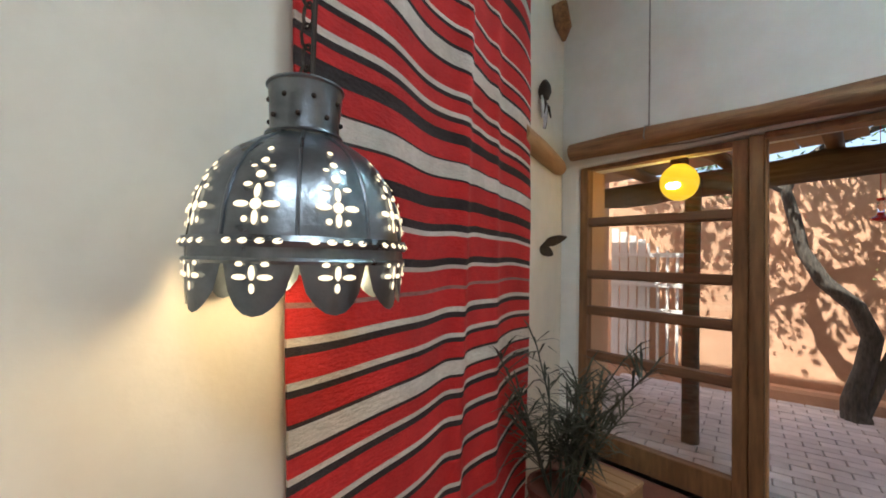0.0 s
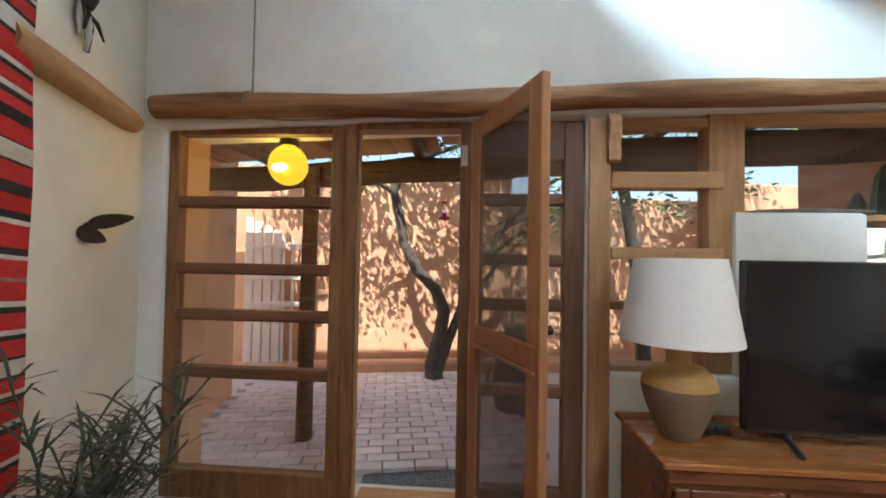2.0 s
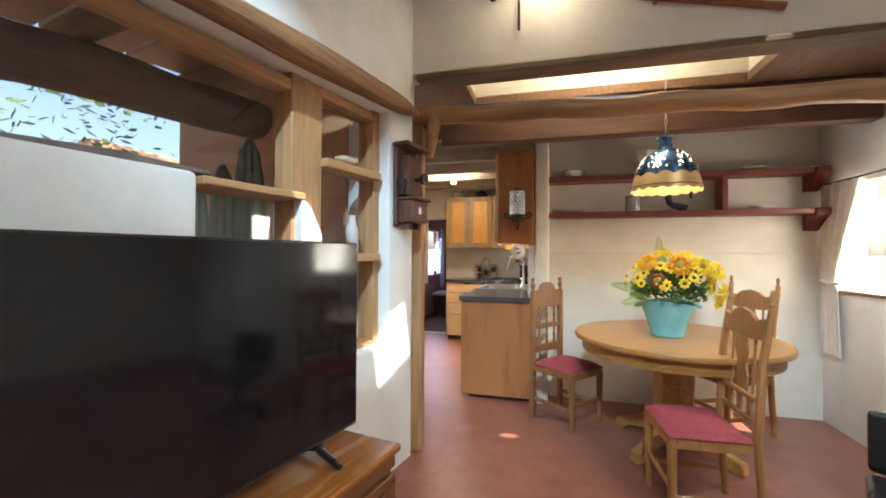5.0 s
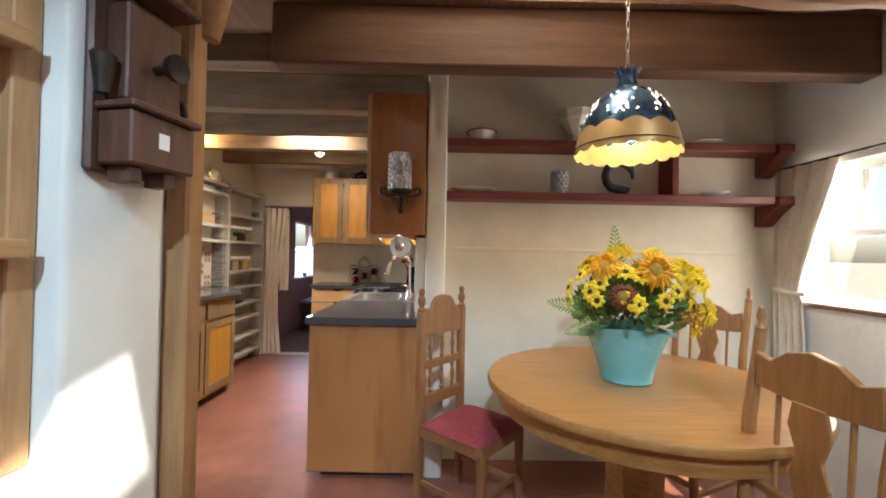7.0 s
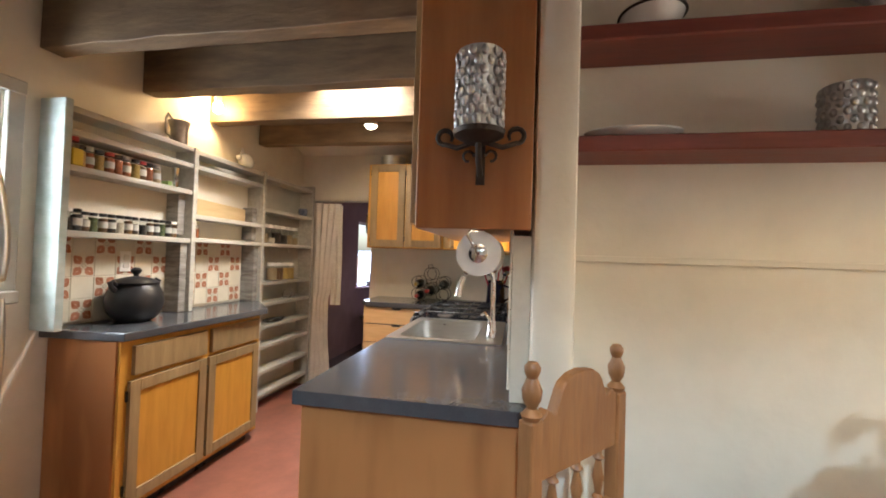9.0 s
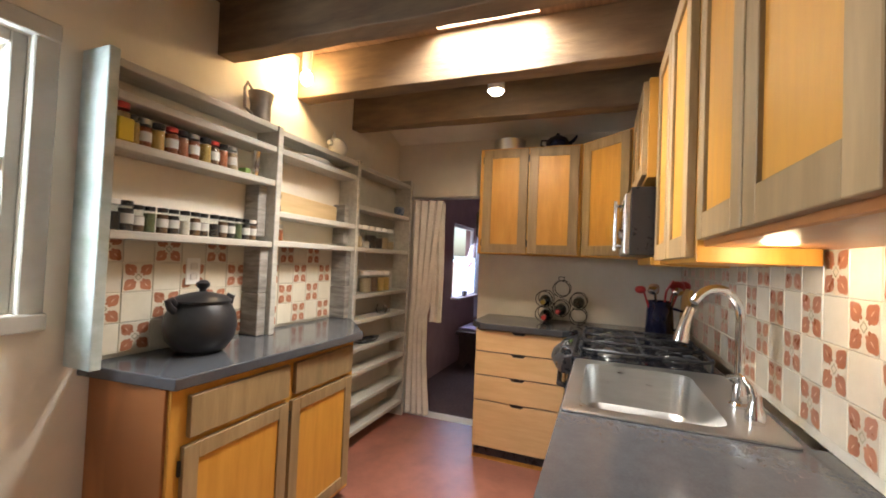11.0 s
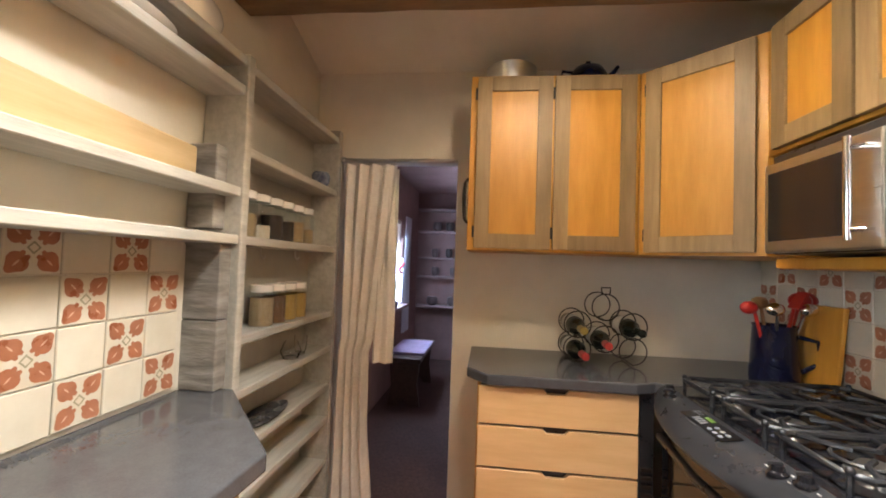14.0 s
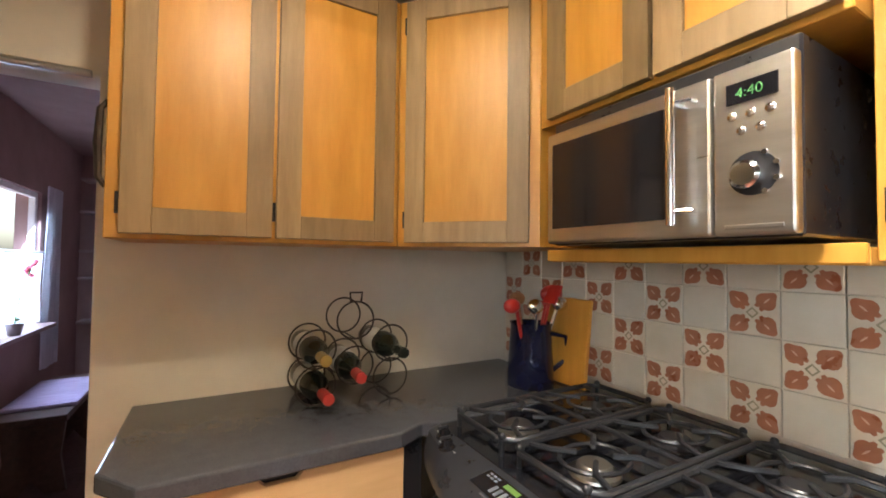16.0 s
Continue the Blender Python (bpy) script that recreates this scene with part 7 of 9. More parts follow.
for base_, tip in (((0.03, 0.03, 0.40), (0.02, 0.05, 0.66)), ((-0.05, 0.14, 0.30), (-0.08, 0.36, 0.34)), ((-0.05, 0.12, 0.26), (-0.12, 0.30, 0.22)), ((0.05, -0.14, 0.42), (0.06, -0.27, 0.50))):
    bm = bmesh.new()
    p0, p1 = Vector(base_), Vector(tip)
    ax = (p1 - p0).normalized()
    sd = ax.cross(Vector((1, 0, 0.2))).normalized()
    tube(bm, [p0, p0.lerp(p1, 0.5), p1], [0.003, 0.002, 0.001], 5)
    for i in range(13):
        f = 0.15 + 0.85 * i / 12
        ln = 0.055 * (1 - f) ** 0.7 + 0.008
        for sg in (-1, 1):
            c = p0.lerp(p1, f)
            e = c + sd * sg * ln + ax * ln * 0.45
            n_ = ax * 0.006
            bm.faces.new([bm.verts.new(c - n_), bm.verts.new(c.lerp(e, 0.6) - n_), bm.verts.new(e), bm.verts.new(c.lerp(e, 0.5) + n_ * 1.2)])
    part("fern", bm, FERN, tub, "bright green fern frond")

bm = bmesh.new()
tube(bm, [(3.90, -0.05, 2.995), (4.44, -0.05, 2.995)], 0.008, 8)
solid("hanging_rod", bm, IRON, "iron rod across the roof light", "rod", smooth=True)

# ---- pendant lamp over the table ----
BLUETIN = material("blue_tin", (0.05, 0.12, 0.25), (0.14, 0.25, 0.42), 7, 0.28, metal=0.85, bump=0.12, stain=0.3)
GOLDTIN = material("gold_tin", (0.62, 0.40, 0.16), (0.78, 0.54, 0.26), 9, 0.4, metal=0.5, bump=0.15, stain=0.2)
pen_l = thing("pendant_lamp", "blue punched tin pendant lamp with gold scalloped rim", "lamp", Matrix.Translation((4.30, -0.05, 1.72 - 1.68 * 1.18)) @ Matrix.Diagonal((0.82, 0.82, 1.18, 1)))
prof = [(0.262, 1.700), (0.252, 1.735), (0.236, 1.775), (0.215, 1.82), (0.180, 1.865), (0.130, 1.90), (0.075, 1.925), (0.050, 1.935)]


def pend_r(z):
    for (r0, z0), (r1, z1) in zip(prof, prof[1:]):
        if z0 <= z <= z1:
            return r0 + (r1 - r0) * (z - z0) / (z1 - z0)
    return prof[0][0] if z < 1.7 else 0.05


bm = bmesh.new()
N2 = 96
rows = []
for q, (r, z) in enumerate(prof):
    row = []
    for i in range(N2):
        a = 2 * math.pi * i / N2
        zz = z
        if q == 0:
            zz = 1.758 + 0.018 * abs(math.sin(6 * a))
            r = pend_r(zz)
        elif q == 1:
            zz = 1.783
            r = pend_r(zz)
        row.append(bm.verts.new((r * math.cos(a), r * math.sin(a), zz)))
    rows.append(row)
rows[2:3] = []
for a, b in zip(rows, rows[1:]):
    for i in range(N2):
        bm.faces.new((a[i], a[(i + 1) % N2], b[(i + 1) % N2], b[i]))
part("shade", bm, BLUETIN, pen_l, "blue tin dome", smooth=True)
bm = bmesh.new()
rows = []
for f in (0, 0.35, 0.7, 1.0):
    row = []
    for i in range(N2):
        a = 2 * math.pi * i / N2
        hi_ = 1.758 + 0.018 * abs(math.sin(6 * a))
        lo_ = 1.695 - 0.016 * abs(math.sin(9 * a)) ** 0.6
        z = lo_ + (hi_ - lo_) * f
        r = (0.264 + (1.70 - z) * 0.05 if z < 1.70 else pend_r(z)) + 0.002
        row.append(bm.verts.new((r * math.cos(a), r * math.sin(a), z)))
    rows.append(row)
for a, b in zip(rows, rows[1:]):
    for i in range(N2):
        bm.faces.new((a[i], a[(i + 1) % N2], b[(i + 1) % N2], b[i]))
part("rim", bm, GOLDTIN, pen_l, "scalloped gold tin rim", smooth=True)
bm = bmesh.new()
tube(bm, [(0.2655 * math.cos(2 * math.pi * i / 60), 0.2655 * math.sin(2 * math.pi * i / 60), 1.705) for i in range(60)], 0.0022, 6, ring=True)
part("wire_ring", bm, IRON, pen_l)
HOLE = glow("lamp_hole", (1.0, 0.85, 0.6), 2.4, (0.9, 0.8, 0.6))
bm = bmesh.new()
rnd = random.Random(5)
for k in range(230):
    a, z = rnd.uniform(0, 6.283), rnd.uniform(1.795, 1.90)
    if math.cos(6 * a) > 0.55:
        continue
    r = pend_r(z) + 0.002
    c = Vector((r * math.cos(a), r * math.sin(a), z))
    out = Vector((math.cos(a), math.sin(a), 0.55)).normalized()
    t1 = Vector((-math.sin(a), math.cos(a), 0))
    t2 = out.cross(t1)
    rot = rnd.uniform(0, 3.14)
    e1, e2 = t1 * math.cos(rot) + t2 * math.sin(rot), t2 * math.cos(rot) - t1 * math.sin(rot)
    bm.faces.new([bm.verts.new(c + e1 * 0.0075 * math.cos(b) + e2 * 0.004 * math.sin(b)) for b in [2 * math.pi * i / 8 for i in range(8)]])
part("punched_holes", bm, HOLE, pen_l, "lamplight through small holes")["kind"] = "stuff"
for k in range(6):
    bm = bmesh.new()
    a = 2 * math.pi * (k + 0.25) / 6
    z = 1.800
    r = pend_r(z) + 0.001
    ball(bm, (r * math.cos(a), r * math.sin(a), z), 0.014, None, 12, 7, (0.8, 0.8, 0.7))
    part("glass_stone", bm, material("green_stone", (0.06, 0.12, 0.10), (0.12, 0.20, 0.17), 8, 0.1, bump=0), pen_l, "round green glass stone", smooth=True)
bm = bmesh.new()
lathe(bm, [(0.050, 1.935), (0.052, 1.945), (0.045, 1.96), (0.050, 1.985), (0.056, 1.99)], 20)
for k in range(6):
    a = 2 * math.pi * k / 6
    tube(bm, [(0.052 * math.cos(a), 0.052 * math.sin(a), 1.985), (0.068 * math.cos(a), 0.068 * math.sin(a), 2.0)], [0.012, 0.004], 6)
part("crown", bm, BLUETIN, pen_l, "", smooth=True)
bm = bmesh.new()
for k in range(26):
    z = 2.01 + 0.04 * k
    if z > 2.72:
        break
    tube(bm, [(0.008 * math.cos(b) * (1 if k % 2 else 0.15), 0.008 * math.cos(b) * (0.15 if k % 2 else 1), z + 0.024 * math.sin(b)) for b in [2 * math.pi * i / 10 for i in range(10)]], 0.0025, 5, ring=True)
part("chain", bm, TIN, pen_l, "", smooth=True)
bm = bmesh.new()
ball(bm, (0, 0, 1.80), 0.03)
part("bulb", bm, glow("pendant_glow", (1.0, 0.78, 0.45), 10), pen_l, "lit bulb", smooth=True).visible_shadow = False

# ---- dining shelves and what stands on them ----
REDSHELF = material("oxblood_shelf", (0.14, 0.028, 0.02), (0.22, 0.05, 0.035), 9, 0.45, bump=0.08, stretch=(4, 0.5, 4), stain=0.2)
ds = thing("plate_shelf", "oxblood painted double wall shelf with brackets", "shelf")
for z in (1.965, 1.655):
    bar("shelf_board", ds, REDSHELF, 4.925, 5.098, -1.22, 0.722, z - 0.045, z, "", 0.004)
for z in (1.965, 1.655):
    bm = bmesh.new()
    prism(bm, [(4.90, z), (4.90, z - 0.05), (4.95, z - 0.08), (5.06, z - 0.17), (5.098, z - 0.17), (5.098, z)], 0.09, Matrix.Translation((0, -1.315, 0)))
    part("bracket", bm, REDSHELF, ds, "scroll-cut bracket", bevel=0.004)
bar("divider", ds, REDSHELF, 4.94, 5.098, -0.655, -0.615, 1.655, 1.92)
WHITEWARE = material("white_ironstone", (0.70, 0.68, 0.64), (0.78, 0.76, 0.73), 8, 0.2, bump=0.0, stain=0.08)


def platter(label, at, rx, ry, tilt):
    bm = bmesh.new()
    m = Matrix.Translation(at) @ Matrix.Rotation(radians(tilt), 4, "Y") @ Matrix.Diagonal((rx, ry, 1, 1))
    lathe(bm, [(0, 0.004), (0.55, 0.002), (0.70, 0.012), (0.98, 0.024), (1.0, 0.028), (0.97, 0.030), (0.68, 0.020), (0.55, 0.010), (0, 0.010)], 36, m)
    return solid("serving_dish", bm, WHITEWARE, label, "dish", group="dishes on the plate shelf", smooth=True)


platter("pale oval serving dish on the lower shelf", (5.01, 0.56, 1.656), 0.075, 0.135, 0)
platter("pale oval dish on the lower shelf", (5.01, -0.92, 1.656), 0.07, 0.09, 0)
platter("pale round plate on the upper shelf", (5.01, -0.86, 1.966), 0.07, 0.10, 0)
bm = bmesh.new()
lathe(bm, [(0, 0), (0.06, 0), (0.075, 0.02), (0.085, 0.055), (0.09, 0.058), (0.08, 0.052), (0.06, 0.012), (0, 0.01)], 30, Matrix.Translation((5.01, 0.515, 1.966)))
cb = thing("casserole_bowl", "shallow white bowl with a dark rim on the shelf", "bowl")
part("bowl", bm, WHITEWARE, cb, "", smooth=True)
bm = bmesh.new()
tube(bm, [(5.01 + 0.089 * math.cos(t), 0.515 + 0.089 * math.sin(t), 2.024) for t in [2 * math.pi * i / 40 for i in range(40)]], 0.004, 6, ring=True)
part("rim", bm, IRON, cb, "dark metal rim", smooth=True)
tur = thing("footed_tureen", "white octagonal footed tureen with handles", "tureen", Matrix.Translation((5.01, -0.06, 1.9655)))
bm = bmesh.new()
lathe(bm, [(0, 0), (0.05, 0), (0.045, 0.012), (0.026, 0.035), (0.030, 0.05), (0.075, 0.10), (0.105, 0.145), (0.112, 0.185), (0.118, 0.192), (0.10, 0.19), (0.09, 0.14), (0, 0.10)], 8)
part("bowl", bm, WHITEWARE, tur, "", bevel=0.003)
for sg in (-1, 1):
    bm = bmesh.new()
    tube(bm, [(0, sg * 0.10, 0.165), (0, sg * 0.14, 0.17), (0, sg * 0.15, 0.14), (0, sg * 0.095, 0.12)], 0.008, 8)
    part("handle", bm, WHITEWARE, tur, "", smooth=True)


def tin_cylinder(parent, at, r, h, rows_, per):
    """A punched tin cylinder with raised leaf bumps; open at the top."""
    bm = bmesh.new()
    lathe(bm, [(r, 0), (r, h), (r - 0.003, h), (r - 0.003, 0.004), (0, 0.004)], 36, Matrix.Translation(at))
    body = part("cylinder", bm, TIN, parent, "", smooth=True)
    bm = bmesh.new()
    for i in range(rows_):
        for k in range(per):
            a = 2 * math.pi * (k + 0.5 * (i % 2)) / per
            ball(bm, (at[0] + r * math.cos(a), at[1] + r * math.sin(a), at[2] + h * (i + 0.6) / (rows_ + 0.2)), r * 0.19, None, 8, 5, (0.5 + 0.5 * abs(math.sin(a)), 0.5 + 0.5 * abs(math.cos(a)), 1.15))
    part("embossing", bm, TIN, body, "raised punched leaves", smooth=True)["kind"] = "stuff"


tc = thing("tin_canister", "punched tin canister on the plate shelf", "canister", Matrix())
tin_cylinder(tc, (5.00, 0.035, 1.6555), 0.052, 0.135, 6, 12)
bm = bmesh.new()
loop = [(0, 0, 0.008), (0, -0.05, 0.012), (0, -0.075, 0.03)] + [(0, -0.02 + 0.085 * math.cos(t), 0.115 + 0.085 * math.sin(t)) for t in [-0.9 + 0.42 * i for i in range(11)]]
tube(bm, loop, [0.012, 0.014, 0.02] + [0.026] * 8 + [0.02, 0.015, 0.010], 10)
lathe(bm, [(0, 0), (0.05, 0), (0.045, 0.008), (0, 0.012)], 16, Matrix.Translation((0, -0.03, 0)))
solid("curved_figure", bm, material("dark_blue_iron", (0.015, 0.022, 0.035), (0.04, 0.05, 0.07), 15, 0.5, bump=0.15), "dark blue curved metal figure on the shelf", "ornament", Matrix.Translation((5.01, -0.31, 1.656)), smooth=True)

# ---- tin sconce on the end cabinet ----
sc = thing("tin_sconce", "punched tin wall sconce on a scrolled iron bracket", "sconce", Matrix.Translation((4.8645, 0.985, 1.63)))
tin_cylinder(sc, (-0.075, 0.0, 0.0), 0.060, 0.20, 8, 12)
bm = bmesh.new()
tube(bm, [(-0.004, 0.055 * math.cos(t), 0.13 + 0.105 * math.sin(t)) for t in [math.pi * i / 12 for i in range(13)]], 0.006, 6)
part("back_arch", bm, IRON, sc, "", smooth=True)
bm = bmesh.new()
lathe(bm, [(0.03, -0.03), (0.065, -0.012), (0.068, 0.0), (0, 0.0)], 24, Matrix.Translation((-0.075, 0, 0)))
tube(bm, [(-0.075, 0, -0.025), (-0.06, 0, -0.07), (-0.008, 0, -0.10)], 0.009, 8)
box(bm, -0.012, 0.0, -0.012, 0.012, -0.125, 0.02)
part("cup", bm, IRON, sc, "", smooth=True)
for sg in (-1, 1):
    bm = bmesh.new()
    pts = [(-0.06, sg * 0.02, -0.025), (-0.05, sg * 0.06, -0.035), (-0.04, sg * 0.095, -0.022)] + [(-0.035, sg * (0.095 + 0.020 * math.sin(t)), -0.002 + 0.020 * -math.cos(t)) for t in [0.3 + 0.55 * i for i in range(10)]]
    tube(bm, pts, [0.007] * (len(pts) - 3) + [0.006, 0.005, 0.004], 7)
    part("scroll", bm, IRON, sc, "", smooth=True)
    bm = bmesh.new()
    tube(bm, [(-0.05, sg * 0.01, -0.05)] + [(-0.04, sg * (0.03 + 0.014 * math.cos(t)), -0.055 + 0.014 * math.sin(t)) for t in [3.1 - 0.6 * i for i in range(9)]], 0.004, 6)
    part("scroll", bm, IRON, sc, "", smooth=True)

# ---- antique wall telephone box and header ornaments ----
ph = thing("wall_telephone", "antique dark wooden wall telephone box by the passage", "telephone", LIV @ Matrix.Translation((4.80, -0.002, 1.46)))
DARKW = material("dark_walnut", (0.07, 0.03, 0.02), (0.14, 0.065, 0.04), 10, 0.45, bump=0.1, stretch=(4, 4, 0.5), stain=0.2)
bar("backboard", ph, DARKW, -0.115, 0.115, -0.025, 0.0, 0.0, 0.47, "", 0.008)
bar("lower_box", ph, DARKW, -0.095, 0.095, -0.125, -0.026, 0.02, 0.15, "", 0.005)
bar("shelf", ph, DARKW, -0.105, 0.105, -0.14, -0.026, 0.152, 0.17, "", 0.004)
bar("upper_box", ph, DARKW, -0.08, 0.08, -0.09, -0.026, 0.18, 0.42, "", 0.005)
bar("cornice", ph, DARKW, -0.125, 0.125, -0.115, 0.0, 0.47, 0.495, "", 0.006)
bar("card", ph, ENAMEL_W, -0.02, 0.01, -0.1275, -0.1255, 0.07, 0.11, "small pale card", 0)
bm = bmesh.new()
lathe(bm, [(0.012, 0), (0.014, 0.03), (0.034, 0.055), (0.036, 0.07), (0.02, 0.06), (0, 0.05)], 16, Matrix.Translation((0, -0.09, 0.28)) @ Matrix.Rotation(radians(90), 4, "X"))
part("mouthpiece", bm, IRON, ph, "", smooth=True)
bm = bmesh.new()
tube(bm, [(0.085, -0.06, 0.24), (0.115, -0.06, 0.24), (0.125, -0.06, 0.20)], 0.010, 8)
part("crank", bm, IRON, ph, "", smooth=True)
bm = bmesh.new()
lathe(bm, [(0.016, -0.04), (0.02, 0.0), (0.028, 0.05), (0.02, 0.06)], 14, Matrix.Translation((-0.112, -0.06, 0.22)))
part("receiver", bm, IRON, ph, "", smooth=True)
bar("foot_bracket", ph, DARKW, -0.07, -0.03, -0.09, -0.026, -0.02, 0.018, "", 0.003)
bar("foot_bracket", ph, DARKW, 0.03, 0.07, -0.09, -0.026, -0.02, 0.018, "", 0.003)
hk = thing("wooden_hook", "long carved wooden arrow hung on the header wall", "ornament")
bm = bmesh.new()
tube(bm, [(3.70, 0.23, 2.735), (3.70, 0.10, 2.70), (3.70, -0.20, 2.635), (3.70, -0.46, 2.575)], [0.020, 0.015, 0.016, 0.020], 10)
part("shaft", bm, REDWOOD, hk, "", smooth=True)
bm = bmesh.new()
tube(bm, [(3.70, 0.165, 2.76), (3.70, 0.15, 2.68)], [0.008, 0.012], 8)
part("peg", bm, REDWOOD, hk, "", smooth=True)
hk2 = thing("iron_arrow", "iron arrow ornament hung on the header wall", "ornament")
bm = bmesh.new()
tube(bm, [(3.70, 1.06, 2.85), (3.70, 0.90, 2.90), (3.70, 0.55, 2.99)], [0.012, 0.009, 0.009], 8)
part("shaft", bm, IRON, hk2, "", smooth=True)
bm = bmesh.new()
prism(bm, [(-0.05, 0.0), (0.0, 0.028), (0.035, 0.0), (0.0, -0.028)], 0.012, Matrix.Translation((3.706, 1.05, 2.855)) @ Matrix.Rotation(radians(90), 4, "Z"))
part("point", bm, IRON, hk2)
bm = bmesh.new()
box(bm, 3.695, 3.708, 0.885, 0.900, 2.635, 2.93)
part("tail", bm, IRON, hk2)

# ---- dining window with tied curtain ----
dw = tagged(thing("window_4", "small white sash window in the dining wall", "window"), kind="structure")
for x0, x1, z0, z1 in ((4.36, 4.40, 1.045, 1.80), (4.89, 4.93, 1.045, 1.80), (4.40, 4.89, 1.045, 1.085), (4.40, 4.89, 1.76, 1.80), (4.40, 4.89, 1.41, 1.45), (4.63, 4.65, 1.45, 1.76)):
    bar("sash_bar", dw, WHITE, x0, x1, -1.47, -1.43, z0, z1)
bm = bmesh.new()
box(bm, 4.40, 4.89, -1.452, -1.448, 1.085, 1.76)
p = part("pane", bm, PANE, dw, "clear window glass")
p.visible_shadow = False
bar("sill", dw, RUNG, 4.33, 4.95, -1.43, -1.335, 1.018, 1.042)
LINEN = material("thin_linen", (0.66, 0.60, 0.52), (0.78, 0.72, 0.64), 70, 0.95, bump=0.2, stain=0.08)


def drape(name, label, axis_x, at, width_of, z0, z1, folds, depth, mat, parent):
    """A hanging cloth in folds: width_of(f) gives left and right edge for each height f from 0 to 1."""
    bm = bmesh.new()
    nz, nx = 26, folds * 8
    rows_ = []
    for j in range(nz + 1):
        f = j / nz
        l, r = width_of(f)
        row = []
        for i in range(nx + 1):
            s = i / nx
            w = l + (r - l) * s
            o = depth * math.sin(2 * math.pi * folds * s + 0.6 * math.sin(5 * f)) + 0.004 * math.sin(19 * s + 3 * f)
            z = z0 + (z1 - z0) * f
            row.append(bm.verts.new((w, at + o, z) if axis_x else (at + o, w, z)))
        rows_.append(row)
    for a, b in zip(rows_, rows_[1:]):
        for i in range(nx):
            bm.faces.new((a[i], a[i + 1], b[i + 1], b[i]))
    return part(name, bm, mat, parent, label, smooth=True)


cu = thing("window_curtain", "thin cream curtain tied back beside the dining window", "curtain")
drape("cloth", "", True, -1.325, lambda f: (4.86 - 0.06 * (1 - f) + 0.02, 5.07 - 0.02 * (1 - f)) if f < 0.42 else (4.88 - 0.22 * (f - 0.42) ** 1.2 / 0.5, 5.06), 0.55, 1.83, 4, 0.012, LINEN, cu)
bm = bmesh.new()
tube(bm, [(4.36, -1.325, 1.835), (5.08, -1.325, 1.835)], 0.007, 8)
part("rod", bm, IRON, cu, "", smooth=True)
bm = bmesh.new()
tube(bm, [(4.84, -1.33, 1.09), (4.92, -1.305, 1.085), (5.06, -1.33, 1.10)], 0.016, 8)
part("tie", bm, LINEN, cu, "", smooth=True)

# ---- doorway curtain, rod, and the back room ----
HEAVY = material("cream_cotton", (0.74, 0.68, 0.61), (0.83, 0.78, 0.71), 60, 0.95, bump=0.25, stain=0.1)
dc = thing("door_curtain", "cream cotton curtain gathered at the doorway", "curtain")
drape("cloth", "", False, 7.575, lambda f: (2.735 - 0.05 * max(0, 0.25 - f) * 3 + 0.02 * math.sin(3 * f), 2.905 + 0.02 * (1 - f)) if f < 0.5 else (2.735 - 0.10 * (f - 0.5) * 2, 2.905), 0.03, 1.815, 4, 0.022, HEAVY, dc)
drape("cloth", "", False, 7.60, lambda f: (2.632, 2.74), 0.80, 1.80, 2, 0.014, HEAVY, dc)
bm = bmesh.new()
tube(bm, [(7.585, 2.345, 1.838), (7.585, 2.93, 1.838)], 0.011, 10)
ball(bm, (7.585, 2.93, 1.838), 0.018)
part("rod", bm, STEEL, dc, "steel curtain rod", smooth=True)
bench = thing("bench", "dark wooden bench with a folded striped cloth", "bench", Matrix.Translation((9.75, 2.9, 0)))
DARKB = material("dark_bench_wood", (0.06, 0.03, 0.02), (0.12, 0.06, 0.04), 9, 0.5, bump=0.1, stretch=(0.5, 4, 4))
bar("seat", bench, DARKB, -0.55, 0.45, -0.16, 0.16, 0.41, 0.45)
for x in (-0.45, 0.35):
    bm = bmesh.new()
    prism(bm, [(-0.15, 0.0), (-0.12, 0.2), (-0.14, 0.41), (0.14, 0.41), (0.12, 0.2), (0.15, 0.0), (0.06, 0.0), (0.0, 0.08), (-0.06, 0.0)], 0.03, Matrix.Translation((x, 0, 0)) @ Matrix.Rotation(radians(90), 4, "Z"))
    part("leg_board", bm, DARKB, bench)
bm = bmesh.new()
box(bm, -0.40, 0.25, -0.17, 0.17, 0.451, 0.475)
solid("folded_blanket", bm, material("mauve_cloth", (0.40, 0.30, 0.45), (0.62, 0.50, 0.66), 12, 0.95, bump=0.3, stretch=(8, 0.5, 1)), "folded mauve striped blanket on the bench", "blanket", bench.matrix_world, bevel=0.008, segments=2, smooth=True)
bs = thing("back_room_shelves", "dim wooden wall shelves in the back room", "shelf")
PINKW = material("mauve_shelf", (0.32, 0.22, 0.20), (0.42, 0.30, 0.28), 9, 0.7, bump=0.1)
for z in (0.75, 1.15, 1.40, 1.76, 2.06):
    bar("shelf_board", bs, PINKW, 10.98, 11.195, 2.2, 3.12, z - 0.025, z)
rnd = random.Random(8)
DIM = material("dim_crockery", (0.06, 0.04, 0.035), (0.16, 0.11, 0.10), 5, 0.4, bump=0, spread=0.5)
